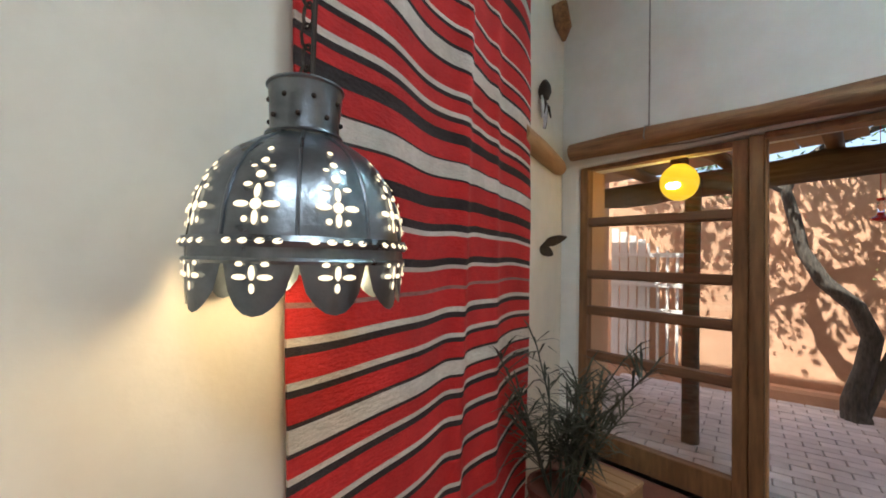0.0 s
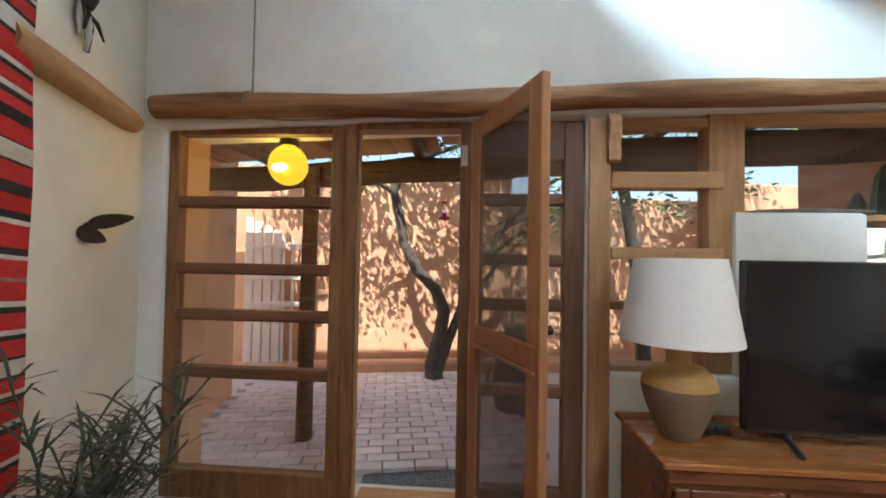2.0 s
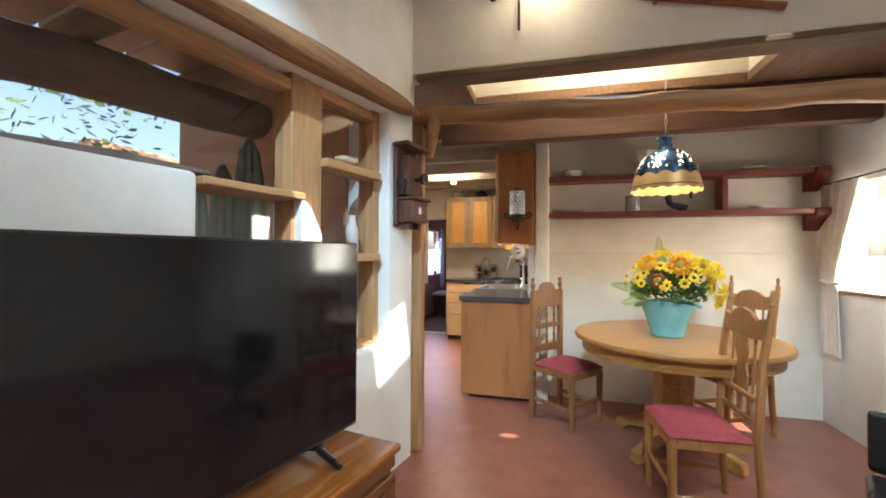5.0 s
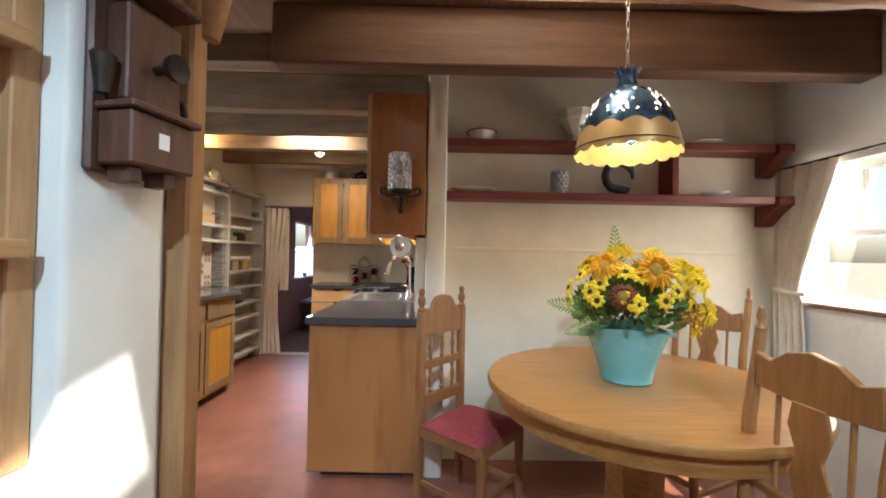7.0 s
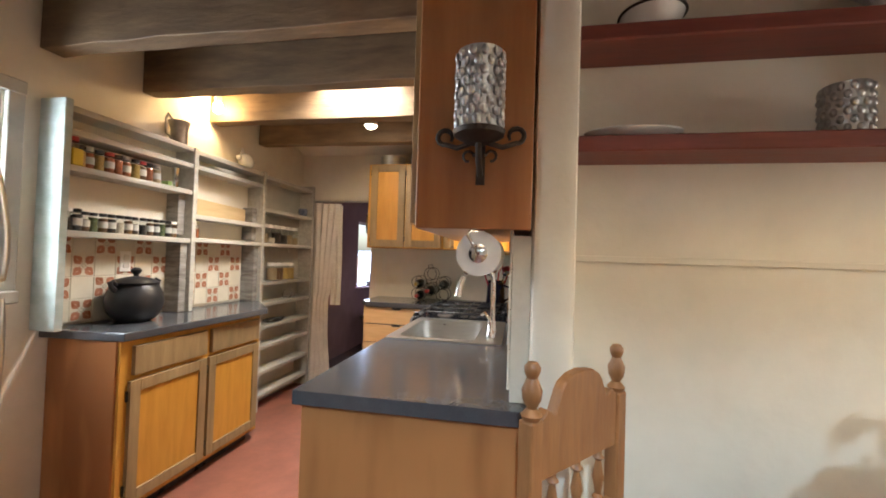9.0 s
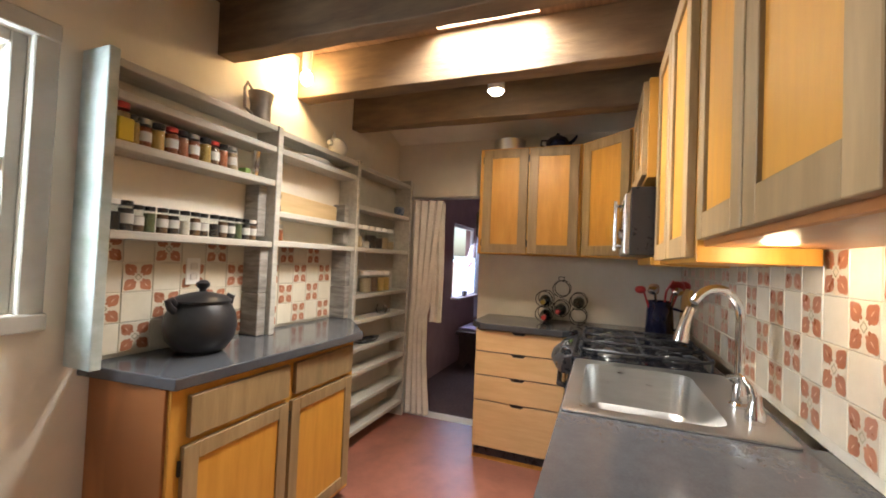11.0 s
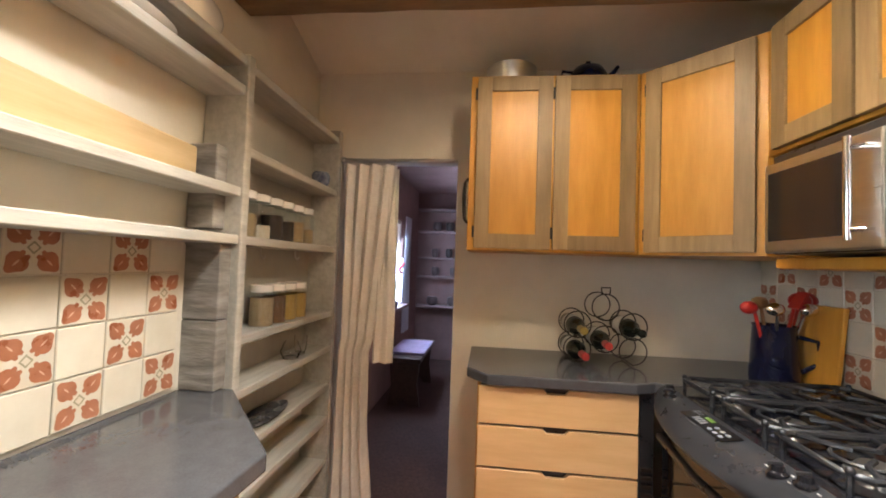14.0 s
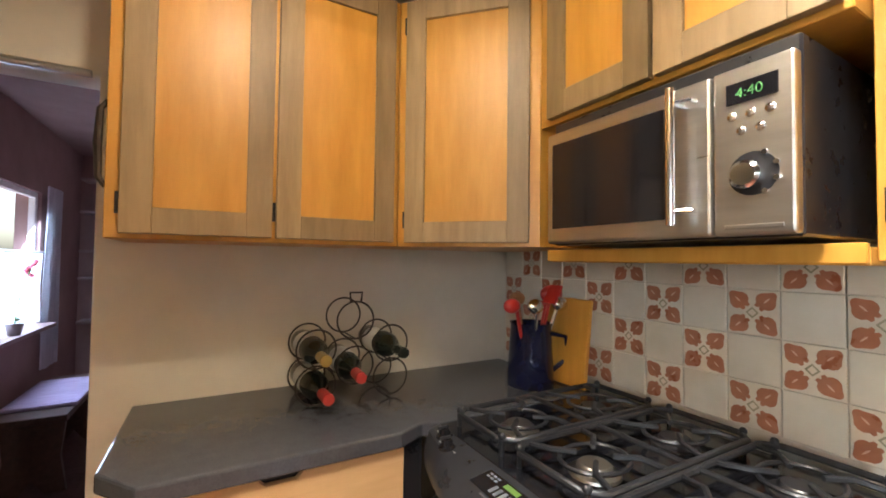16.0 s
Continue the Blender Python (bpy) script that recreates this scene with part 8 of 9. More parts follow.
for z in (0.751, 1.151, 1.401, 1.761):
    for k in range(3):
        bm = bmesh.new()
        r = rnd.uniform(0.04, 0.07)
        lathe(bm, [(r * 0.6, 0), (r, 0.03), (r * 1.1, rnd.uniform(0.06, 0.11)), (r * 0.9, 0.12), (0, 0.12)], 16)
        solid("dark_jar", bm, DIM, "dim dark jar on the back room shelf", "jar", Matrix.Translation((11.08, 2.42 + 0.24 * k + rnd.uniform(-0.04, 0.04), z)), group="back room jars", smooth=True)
bw = tagged(thing("window_5", "back room window with pale blue daylight", "window"), kind="structure")
for x0, x1, z0, z1 in ((9.30, 9.34, 0.85, 1.80), (10.16, 10.20, 0.85, 1.80), (9.34, 10.16, 0.85, 0.89), (9.34, 10.16, 1.76, 1.80), (9.34, 10.16, 1.30, 1.335)):
    bar("sash_bar", bw, WHITE, x0, x1, 3.18, 3.22, z0, z1)
VOILE = material("white_voile", (0.74, 0.76, 0.80), (0.82, 0.84, 0.88), 70, 0.95, bump=0.15, stain=0.05)
VOILE.node_tree.nodes["Principled BSDF"].inputs["Transmission Weight"].default_value = 0.0
_n, _k = VOILE.node_tree.nodes, VOILE.node_tree.links.new
_t, _m = _n.new("ShaderNodeBsdfTranslucent"), _n.new("ShaderNodeMixShader")
_t.inputs[0].default_value = (0.80, 0.84, 0.90, 1)
_m.inputs[0].default_value = 0.6
_k(_n["Principled BSDF"].outputs[0], _m.inputs[1])
_k(_t.outputs[0], _m.inputs[2])
_k(_m.outputs[0], _n["Material Output"].inputs["Surface"])
cu3 = thing("cafe_curtain", "sheer white half curtain over the back room window", "curtain")
drape("cloth", "", True, 3.145, lambda f: (9.32, 10.2), 0.862, 1.36, 9, 0.006, VOILE, cu3)
bm = bmesh.new()
tube(bm, [(9.28, 3.145, 1.365), (10.22, 3.145, 1.365)], 0.009, 8)
part("rod", bm, WHITE, cu3, "thin white rod", smooth=True)
cu2 = thing("window_curtain", "sheer pale curtain at the back room window", "curtain")
drape("cloth", "", True, 3.13, lambda f: (10.22, 10.52), 0.50, 1.86, 4, 0.014, VOILE, cu2)
pl = thing("potted_plant", "small red-flowered orchid on the window sill", "plant", Matrix.Translation((9.62, 3.10, 0.852)))
bm = bmesh.new()
lathe(bm, [(0.03, 0), (0.045, 0.07), (0.0, 0.07)], 14)
part("pot", bm, DIM, pl, "", smooth=True)
bm = bmesh.new()
tube(bm, [(0, 0, 0.07), (0.02, -0.02, 0.28), (0.05, -0.05, 0.40)], 0.004, 5)
for k in range(5):
    a = k * 1.3
    v = [bm.verts.new(q) for q in ((0, 0, 0.07), (0.05 * math.cos(a) - 0.015, 0.05 * math.sin(a), 0.11), (0.10 * math.cos(a), 0.10 * math.sin(a), 0.09), (0.05 * math.cos(a) + 0.015, 0.05 * math.sin(a), 0.10))]
    bm.faces.new(v)
part("leaf", bm, GRN, pl)
bm = bmesh.new()
for k in range(6):
    ball(bm, (0.05 + 0.02 * math.cos(k), -0.05 + 0.02 * math.sin(k), 0.36 + 0.018 * k), 0.016, None, 8, 5)
part("flower", bm, material("pink_flower", (0.60, 0.05, 0.08), (0.75, 0.12, 0.15), 10, 0.6, bump=0), pl)
bm = bmesh.new()
box(bm, 9.25, 10.2, 3.05, 3.16, 0.825, 0.85)
solid("window_sill", bm, PINKW, "mauve wooden sill", "sill", kind="structure")

# ---- kitchen window ----
kw = tagged(thing("window_6", "grey-painted double-hung kitchen window", "window"), kind="structure")
GREYP = material("grey_paint", (0.42, 0.40, 0.35), (0.52, 0.50, 0.44), 9, 0.6, bump=0.08, stain=0.12)
for x0, x1, z0, z1, y0, y1 in ((4.56, 4.62, 1.04, 2.03, 3.062, 3.09), (5.12, 5.185, 1.04, 2.03, 3.062, 3.09), (4.56, 5.185, 1.97, 2.03, 3.055, 3.09), (4.56, 5.185, 1.045, 1.10, 3.04, 3.09),
                               (4.62, 4.66, 1.10, 1.97, 3.10, 3.15), (5.08, 5.12, 1.10, 1.97, 3.10, 3.15), (4.66, 5.08, 1.10, 1.15, 3.10, 3.15), (4.66, 5.08, 1.535, 1.58, 3.10, 3.15), (4.66, 5.08, 1.93, 1.97, 3.10, 3.15)):
    bar("sash_bar", kw, GREYP, x0, x1, y0, y1, z0, z1)
for z0, z1 in ((1.15, 1.535), (1.58, 1.93)):
    bm = bmesh.new()
    box(bm, 4.66, 5.08, 3.128, 3.132, z0, z1)
    p = part("pane", bm, PANE, kw, "clear window glass")
    p.visible_shadow = False
HALF(3.9, 7.5, 4.6, 4.8, -0.16, 2.3, "wall_garden", "sunlit orange adobe garden wall")

# ---- kitchen lamps ----
kb = thing("ceiling_bulb_lamp", "bare bulb in a white holder under the beams", "lamp", Matrix.Translation((6.22, 2.96, 2.252)))
bm = bmesh.new()
lathe(bm, [(0.045, 0.246), (0.045, 0.225), (0.028, 0.20), (0.024, 0.10), (0.018, 0.085)], 18)
part("holder", bm, ENAMEL_W, kb, "", smooth=True)
bm = bmesh.new()
ball(bm, (0, 0, 0.045), 0.032, None, 16, 10, (1, 1, 1.25))
part("bulb", bm, glow("hot_bulb", (1.0, 0.80, 0.45), 30), kb, "lit bulb", smooth=True).visible_shadow = False
sp = thing("spot_lamp", "small white ceiling spot lamp", "lamp", Matrix.Translation((6.57, 1.97, 2.30)) )
bm = bmesh.new()
lathe(bm, [(0.03, 0.168), (0.03, 0.155), (0.012, 0.150), (0.012, 0.06), (0.045, 0.02), (0.048, -0.045), (0.044, -0.045), (0.04, 0.01)], 20)
part("housing", bm, ENAMEL_W, sp, "", smooth=True)
bm = bmesh.new()
ball(bm, (0, 0, -0.045), 0.036, None, 14, 8, (1, 1, 0.7))
part("bulb", bm, glow("spot_glow", (1.0, 0.88, 0.66), 22), sp, "lit spot bulb", smooth=True).visible_shadow = False

det = thing("smoke_detector", "pale rectangular alarm box on the ceiling boards", "alarm", Matrix.Translation((6.77, 2.66, 2.47)))
bar("casing", det, ENAMEL_W, -0.05, 0.05, -0.075, 0.075, -0.03, -0.0005, "", 0.006)
bar("grille", det, GREYP, -0.03, 0.03, -0.03, 0.03, -0.034, -0.0305, "grey slotted grille", 0.002)
bm = bmesh.new()
tube(bm, [(7.345, 2.262, 1.50), (7.345, 2.276, 1.52), (7.345, 2.279, 1.60), (7.345, 2.276, 1.68), (7.345, 2.262, 1.70)], [0.006, 0.007, 0.009, 0.007, 0.006], 8)
solid("iron_pull", bm, IRON, "dark iron pull on the side of the cabinet", "handle", smooth=True)
bm = bmesh.new()
tube(bm, [(3.845, 1.30 - 2.3 * i / 12, 2.262 - 0.0053 * i + 0.004 * math.sin(i * 1.9)) for i in range(13)], 0.006, 6)
part("cord", bm, material("blue_cord", (0.06, 0.07, 0.30), (0.12, 0.14, 0.45), 20, 0.4, bump=0.05), log2, "thin blue cord lying along the log", smooth=True)

# ---- clay pot and outlet ----
pot = thing("clay_pot", "black clay bean pot with lid on the counter", "pot", Matrix.Translation((5.63, 2.92, 0.9105)) @ Matrix.Scale(1.1, 4))
POTM = material("black_clay", (0.012, 0.012, 0.014), (0.028, 0.028, 0.032), 14, 0.38, bump=0.08, stain=0.2)
bm = bmesh.new()
lathe(bm, [(0.0, 0.0), (0.065, 0.0), (0.085, 0.012), (0.112, 0.05), (0.122, 0.095), (0.115, 0.140), (0.098, 0.172), (0.092, 0.182)], 40)
part("body", bm, POTM, pot, "", smooth=True)
bm = bmesh.new()
lathe(bm, [(0.098, 0.183), (0.100, 0.190), (0.080, 0.205), (0.035, 0.217), (0.012, 0.221), (0.011, 0.228), (0.022, 0.240), (0.023, 0.252), (0.012, 0.262), (0, 0.263)], 36)
part("lid", bm, POTM, pot, "", smooth=True)
for sg in (-1, 1):
    bm = bmesh.new()
    tube(bm, [(sg * 0.098, 0, 0.150), (sg * 0.122, 0, 0.172), (sg * 0.132, 0, 0.195), (sg * 0.118, 0, 0.200), (sg * 0.10, 0, 0.178)], [0.014, 0.012, 0.010, 0.010, 0.010], 10)
    part("handle", bm, POTM, pot, "", smooth=True)
ol = thing("power_outlet", "cream power outlet on the tiled wall", "outlet")
bar("plate", ol, ENAMEL_W, 5.66, 5.725, 3.062, 3.068, 1.17, 1.285, "", 0.002)
for z in (1.205, 1.25):
    bar("socket", ol, WHITEWARE, 5.677, 5.708, 3.059, 3.062, z - 0.015, z + 0.015, "", 0.004)

# ---- jars, bottles and boxes on the shelves ----
rnd = random.Random(3)
LIDS = {"black": BLACK, "white": ENAMEL_W, "steel": STEEL, "red": material("red_lid", (0.38, 0.03, 0.025), (0.5, 0.05, 0.04), 10, 0.4, bump=0)}
SPICE = [material("spice_" + n_, a_, b_, 60, 0.9, bump=0.3) for n_, a_, b_ in (("brown", (0.10, 0.05, 0.025), (0.17, 0.09, 0.04)), ("tan", (0.30, 0.22, 0.12), (0.40, 0.30, 0.18)), ("green", (0.07, 0.09, 0.035), (0.12, 0.14, 0.06)),
                                                                              ("ochre", (0.38, 0.24, 0.06), (0.48, 0.32, 0.09)), ("dark", (0.02, 0.016, 0.014), (0.05, 0.04, 0.035)), ("rust", (0.26, 0.07, 0.025), (0.34, 0.11, 0.04)), ("pale", (0.46, 0.42, 0.34), (0.56, 0.52, 0.44)))]
PAPERL = material("jar_label", (0.50, 0.48, 0.44), (0.62, 0.60, 0.56), 30, 0.8, bump=0)
jar_meshes = {}


def jar(at, r, h, spice, lid, fill=0.75, label_=True, name="spice_jar", text="small glass spice jar with a {} lid on the shelf", group="spice jars"):
    t = thing(name, text.format(lid), "jar", Matrix.Translation(at), group)

    def share(nm, key, build, mat, smooth):
        if key not in jar_meshes:
            bm = bmesh.new()
            build(bm)
            ob = part(nm, bm, mat, t, "", smooth)
            jar_meshes[key] = ob.data
        else:
            ob = new(nm, jar_meshes[key])
            ob.parent = t
        return ob
    k = (round(r, 4), round(h, 4))
    share("glass", ("g", k), lambda bm: lathe(bm, [(0, 0.001), (r, 0.001), (r, h * 0.80), (r * 0.82, h * 0.86)], 16, closed=False), JARGLASS, True).visible_shadow = False
    share("contents", ("c", k, spice, fill), lambda bm: lathe(bm, [(0, 0.003), (r * 0.93, 0.003), (r * 0.93, h * fill), (0, h * fill)], 14), SPICE[spice], True)
    share("lid", ("l", k, lid), lambda bm: lathe(bm, [(r * 0.88, h * 0.84), (r * 0.9, h), (r * 0.84, h * 1.01), (0, h * 1.01)], 16), LIDS[lid], True)
    if label_:
        share("label", ("p", k), lambda bm: lathe(bm, [(r * 1.015, h * 0.25), (r * 1.015, h * 0.58)], 16, closed=False), PAPERL, True)
    return t


x = 5.325
for i in range(15):
    r = 0.0205 if i > 1 else 0.024
    jar((x, 3.0 + rnd.uniform(-0.01, 0.01), 1.3785), r, 0.098 if i > 1 else 0.108, rnd.choice([0, 0, 1, 2, 4, 4, 6]), "black" if i not in (0, 14) else "white", rnd.choice([0.6, 0.75]), i % 3 != 0)
    x += 0.0445
x = 5.33
for i in range(11):
    jar((x, 3.005 + rnd.uniform(-0.01, 0.01), 1.6885), 0.024 if i else 0.032, 0.11 if i else 0.14, rnd.choice([0, 1, 3, 5, 5, 2]), ["red", "black", "steel", "black"][i % 4] if i else "red", 0.75, i % 2 == 0)
    x += 0.048
bar_box = [((5.30, 2.99), (0.05, 0.09), 0.08, (0.55, 0.42, 0.02), "yellow spice tin on the shelf", "tin"), ((5.86, 3.0), (0.03, 0.05), 0.03, (0.25, 0.38, 0.10), "small green packet on the shelf", "packet")]
for (bx, by), (bw_, bd), bh, colr, lab, cat in bar_box:
    bm = bmesh.new()
    box(bm, bx, bx + bw_, by - bd / 2, by + bd / 2, 1.6885, 1.6885 + bh)
    solid(cat, bm, material(cat + "_paint", colr, tuple(min(1, v * 1.2) for v in colr), 12, 0.5, bump=0), lab, cat, bevel=0.003)
bm = bmesh.new()
lathe(bm, [(0.016, 0), (0.020, 0.05), (0.017, 0.06), (0.024, 0.125), (0.022, 0.125), (0.014, 0.06), (0, 0.058)], 20)
solid("jigger", bm, CHROME, "chrome double jigger on the shelf", "jigger", Matrix.Translation((5.94, 3.0, 1.6885)), smooth=True)
jar((6.10, 2.985, 1.3855), 0.022, 0.085, 5, "steel", 0.7, False)
bm = bmesh.new()
lathe(bm, [(0.022, 0), (0.018, 0.03), (0.012, 0.05), (0.018, 0.075), (0.02, 0.09), (0.008, 0.10), (0, 0.108)], 16)
solid("pepper_mill", bm, CHROME, "small steel pepper mill on the shelf", "mill", Matrix.Translation((6.095, 3.0, 1.5365)), smooth=True)
bm = bmesh.new()
box(bm, 6.13, 6.66, 3.035, 3.06, 1.5365, 1.66)
for v in bm.verts:
    if v.co.z > 1.6 and v.co.x > 6.5:
        v.co.z -= 0.02
solid("cutting_board", bm, material("pale_pine", (0.55, 0.38, 0.19), (0.68, 0.50, 0.28), 6, 0.5, bump=0.05, stretch=(0.4, 4, 4)), "long pale pine cutting board standing on the shelf", "cutting board", bevel=0.006, segments=2)
platter("white oval plate lying on the high shelf", (6.38, 3.01, 1.8605), 0.13, 0.06, 0)
# jars of the tall shelves
for i in range(6):
    jar((6.85 + 0.092 * i, 3.0, 1.3845), 0.043, 0.158, [1, 6, 4, 4, 1, 1][i], "white", [0.5, 0.3, 0.6, 0.5, 0.55, 0.4][i], False, "storage_jar", "square-shouldered storage jar with {} lid", "storage jars")
for i in range(4):
    jar((6.99 + 0.092 * i, 3.0, 1.0625), 0.045, 0.150, [1, 0, 3, 3][i], "white", 0.7, False, "storage_jar", "square-shouldered storage jar with {} lid", "storage jars")
jar((6.81, 2.995, 1.0625), 0.022, 0.13, 4, "white", 0.35, False)
GLASSC = glass("clear_tumbler")
for k, (gx, rr, hh) in enumerate(((7.24, 0.045, 0.075), (7.33, 0.028, 0.085))):
    bm = bmesh.new()
    lathe(bm, [(0, 0.002), (rr * 0.7, 0.0), (rr, hh * 0.4), (rr * (0.6 if k == 0 else 1), hh), (rr * (0.56 if k == 0 else 0.94), hh), (rr * 0.94, hh * 0.4), (rr * 0.64, 0.006), (0, 0.006)], 20)
    solid("glass_vase", bm, GLASSC, "small clear glass vase on the shelf", "vase", Matrix.Translation((gx, 3.0, 0.8865)), smooth=True)
bm = bmesh.new()
m_ = Matrix.Translation((7.06, 3.005, 0.6955)) @ Matrix.Diagonal((0.15, 0.058, 1, 1))
lathe(bm, [(0, 0.006), (0.75, 0.004), (0.97, 0.018), (1.0, 0.024), (0.95, 0.024), (0.75, 0.012), (0, 0.012)], 32, m_)
solid("oval_tray", bm, material("dark_tray", (0.02, 0.02, 0.025), (0.08, 0.085, 0.09), 10, 0.25, bump=0.05), "dark oval tray on the shelf", "tray", smooth=True)
bm = bmesh.new()
lathe(bm, [(0.032, 0), (0.042, 0.03), (0.044, 0.06), (0.036, 0.075), (0.032, 0.075), (0.038, 0.05), (0, 0.01)], 20)
solid("blue_bowl", bm, material("blue_white_glaze", (0.03, 0.05, 0.13), (0.30, 0.34, 0.42), 25, 0.2, bump=0), "blue patterned pottery bowl on the shelf", "bowl", Matrix.Translation((7.47, 3.0, 1.6725)), smooth=True)
for hx_ in (6.95, 7.22):
    bm = bmesh.new()
    tube(bm, [(hx_, 2.99, 1.354), (hx_, 2.99, 1.325), (hx_ + 0.012, 2.985, 1.312), (hx_ + 0.025, 2.985, 1.325)], 0.003, 6)
    solid("cup_hook", bm, STEEL, "small steel cup hook under the shelf", "hook", group="cup hooks", smooth=True)
# on top of the shelf unit
jg = thing("pewter_jug", "pewter jug with handle on top of the shelf unit", "jug", Matrix.Translation((5.97, 3.02, 1.966)))
PEW = material("pewter", (0.20, 0.18, 0.16), (0.34, 0.31, 0.28), 12, 0.45, metal=0.8, bump=0.15)
bm = bmesh.new()
lathe(bm, [(0, 0), (0.045, 0), (0.05, 0.02), (0.048, 0.09), (0.062, 0.15), (0.058, 0.15), (0.044, 0.09), (0, 0.02)], 22)
part("body", bm, PEW, jg, "", smooth=True)
bm = bmesh.new()
tube(bm, [(-0.046, 0, 0.03), (-0.095, 0, 0.05), (-0.10, 0, 0.14), (-0.085, 0, 0.175), (-0.055, 0, 0.15)], 0.007, 8)
part("handle", bm, PEW, jg, "", smooth=True)
pig = thing("ceramic_bird", "round white ceramic bird on top of the shelf", "ornament", Matrix.Translation((6.62, 3.02, 1.956)))
bm = bmesh.new()
ball(bm, (0, 0, 0.062), 0.062, None, 18, 12, (1.25, 0.8, 1))
ball(bm, (-0.085, 0, 0.075), 0.02, None, 12, 8)
part("body", bm, WHITEWARE, pig, "", smooth=True)
bm = bmesh.new()
tube(bm, [(-0.03, 0, 0.118), (-0.05, 0, 0.15), (-0.055, 0, 0.13), (-0.07, 0, 0.09)], [0.008, 0.006, 0.006, 0.004], 7)
part("handle", bm, WHITEWARE, pig, "", smooth=True)
# on top of the wall cabinets
bm = bmesh.new()
lathe(bm, [(0, 0), (0.11, 0), (0.115, 0.01), (0.115, 0.085), (0.118, 0.09), (0.11, 0.09), (0.108, 0.012), (0, 0.01)], 30)
solid("saucepan", bm, STEEL, "steel saucepan on top of the wall cabinet", "pan", Matrix.Translation((7.47, 2.08, 2.1505)), smooth=True)
tp = thing("teapot", "dark blue enamel teapot on top of the cabinet", "teapot", Matrix.Translation((7.47, 1.73, 2.1505)))
COBALT = material("cobalt_enamel", (0.005, 0.006, 0.022), (0.010, 0.012, 0.040), 12, 0.12, bump=0, stain=0.15)
bm = bmesh.new()
lathe(bm, [(0, 0), (0.055, 0), (0.082, 0.03), (0.085, 0.06), (0.065, 0.092), (0.035, 0.102), (0.03, 0.110), (0.01, 0.115), (0.012, 0.128), (0, 0.132)], 26)
part("body", bm, COBALT, tp, "", smooth=True)
bm = bmesh.new()
tube(bm, [(0, -0.07, 0.04), (0, -0.11, 0.07), (0, -0.135, 0.105)], [0.018, 0.012, 0.008], 10)
part("spout", bm, COBALT, tp, "", smooth=True)
bm = bmesh.new()
tube(bm, [(0, 0.07, 0.08), (0, 0.115, 0.085), (0, 0.12, 0.05), (0, 0.08, 0.03)], 0.007, 8)
part("handle", bm, COBALT, tp, "", smooth=True)
bm = bmesh.new()
lathe(bm, [(0.03, 0), (0.05, 0.06), (0.052, 0.10), (0.048, 0.10), (0.03, 0.01), (0, 0.008)], 20)
solid("painted_bowl", bm, material("pale_green_glaze", (0.35, 0.45, 0.40), (0.6, 0.62, 0.56), 25, 0.25, bump=0), "pale green painted bowl on top of the cabinet", "bowl", Matrix.Translation((6.62, 1.12, 2.1505)), smooth=True)

# ---- counter things by the stove ----
wr = thing("wine_rack", "round wire wine rack holding bottles on the counter", "wine rack", Matrix.Translation((7.43, 1.66, 0.911)) @ Matrix.Scale(1.04, 4))
cells = [(-0.11, 0.060), (0.0, 0.105), (0.11, 0.060), (-0.11, 0.160), (0.11, 0.160), (0.0, 0.235)]
for cy_, cz_ in cells:
    for x_ in (-0.07, 0.06):
        bm = bmesh.new()
        tube(bm, [(x_, cy_ + 0.054 * math.cos(t), cz_ + 0.054 * math.sin(t)) for t in [2 * math.pi * i / 28 for i in range(28)]], 0.0028, 6, ring=True)
        part("ring", bm, IRON, wr, "", smooth=True)
for cy_, cz_ in cells:
    bm = bmesh.new()
    tube(bm, [(-0.07, cy_, cz_ - 0.054), (0.06, cy_, cz_ - 0.054)], 0.0025, 6)
    part("tie_bar", bm, IRON, wr)
bm = bmesh.new()
tube(bm, [(-0.07, -0.015, 0.285), (-0.07, -0.018, 0.315), (-0.07, 0.018, 0.315), (-0.07, 0.015, 0.285)], 0.0035, 6)
part("loop", bm, IRON, wr, "", smooth=True)
DARKGLASS = material("dark_bottle_glass", (0.008, 0.012, 0.008), (0.016, 0.02, 0.014), 8, 0.08, bump=0)
CAPS = [LIDS["red"], LIDS["red"], DARKGLASS, material("gold_foil", (0.5, 0.36, 0.1), (0.62, 0.46, 0.15), 10, 0.3, metal=0.8, bump=0.05)]
for k, (cy_, cz_) in enumerate([cells[2], cells[1], cells[3], cells[4]]):
    bt = thing("wine_bottle", "dark wine bottle lying in the wire rack", "bottle", wr.matrix_world @ Matrix.Translation((0.14, cy_, cz_ - 0.012)) @ Matrix.Rotation(radians(-90), 4, "Y") @ Matrix.Rotation(radians(rnd.uniform(-6, 6)), 4, "X"), "wine bottles")
    bm = bmesh.new()
    lathe(bm, [(0, 0.0), (0.036, 0.0), (0.0375, 0.01), (0.0375, 0.175), (0.030, 0.20), (0.015, 0.225), (0.0135, 0.245)], 22)
    part("body", bm, DARKGLASS, bt, "", smooth=True)
    bm = bmesh.new()
    lathe(bm, [(0.0145, 0.2451), (0.0145, 0.298), (0.016, 0.30), (0.015, 0.308), (0, 0.309)], 16)
    part("capsule", bm, CAPS[k], bt, "", smooth=True)
    bm = bmesh.new()
    lathe(bm, [(0.0378, 0.05), (0.0378, 0.14)], 22, None, closed=False)
    part("label", bm, PAPERL, bt, "pale paper label", smooth=True)
pt = thing("utensil_pitcher", "cobalt enamel pitcher full of red utensils", "pitcher", Matrix.Translation((7.25, 1.065, 0.911)) @ Matrix.Scale(1.26, 4))
bm = bmesh.new()
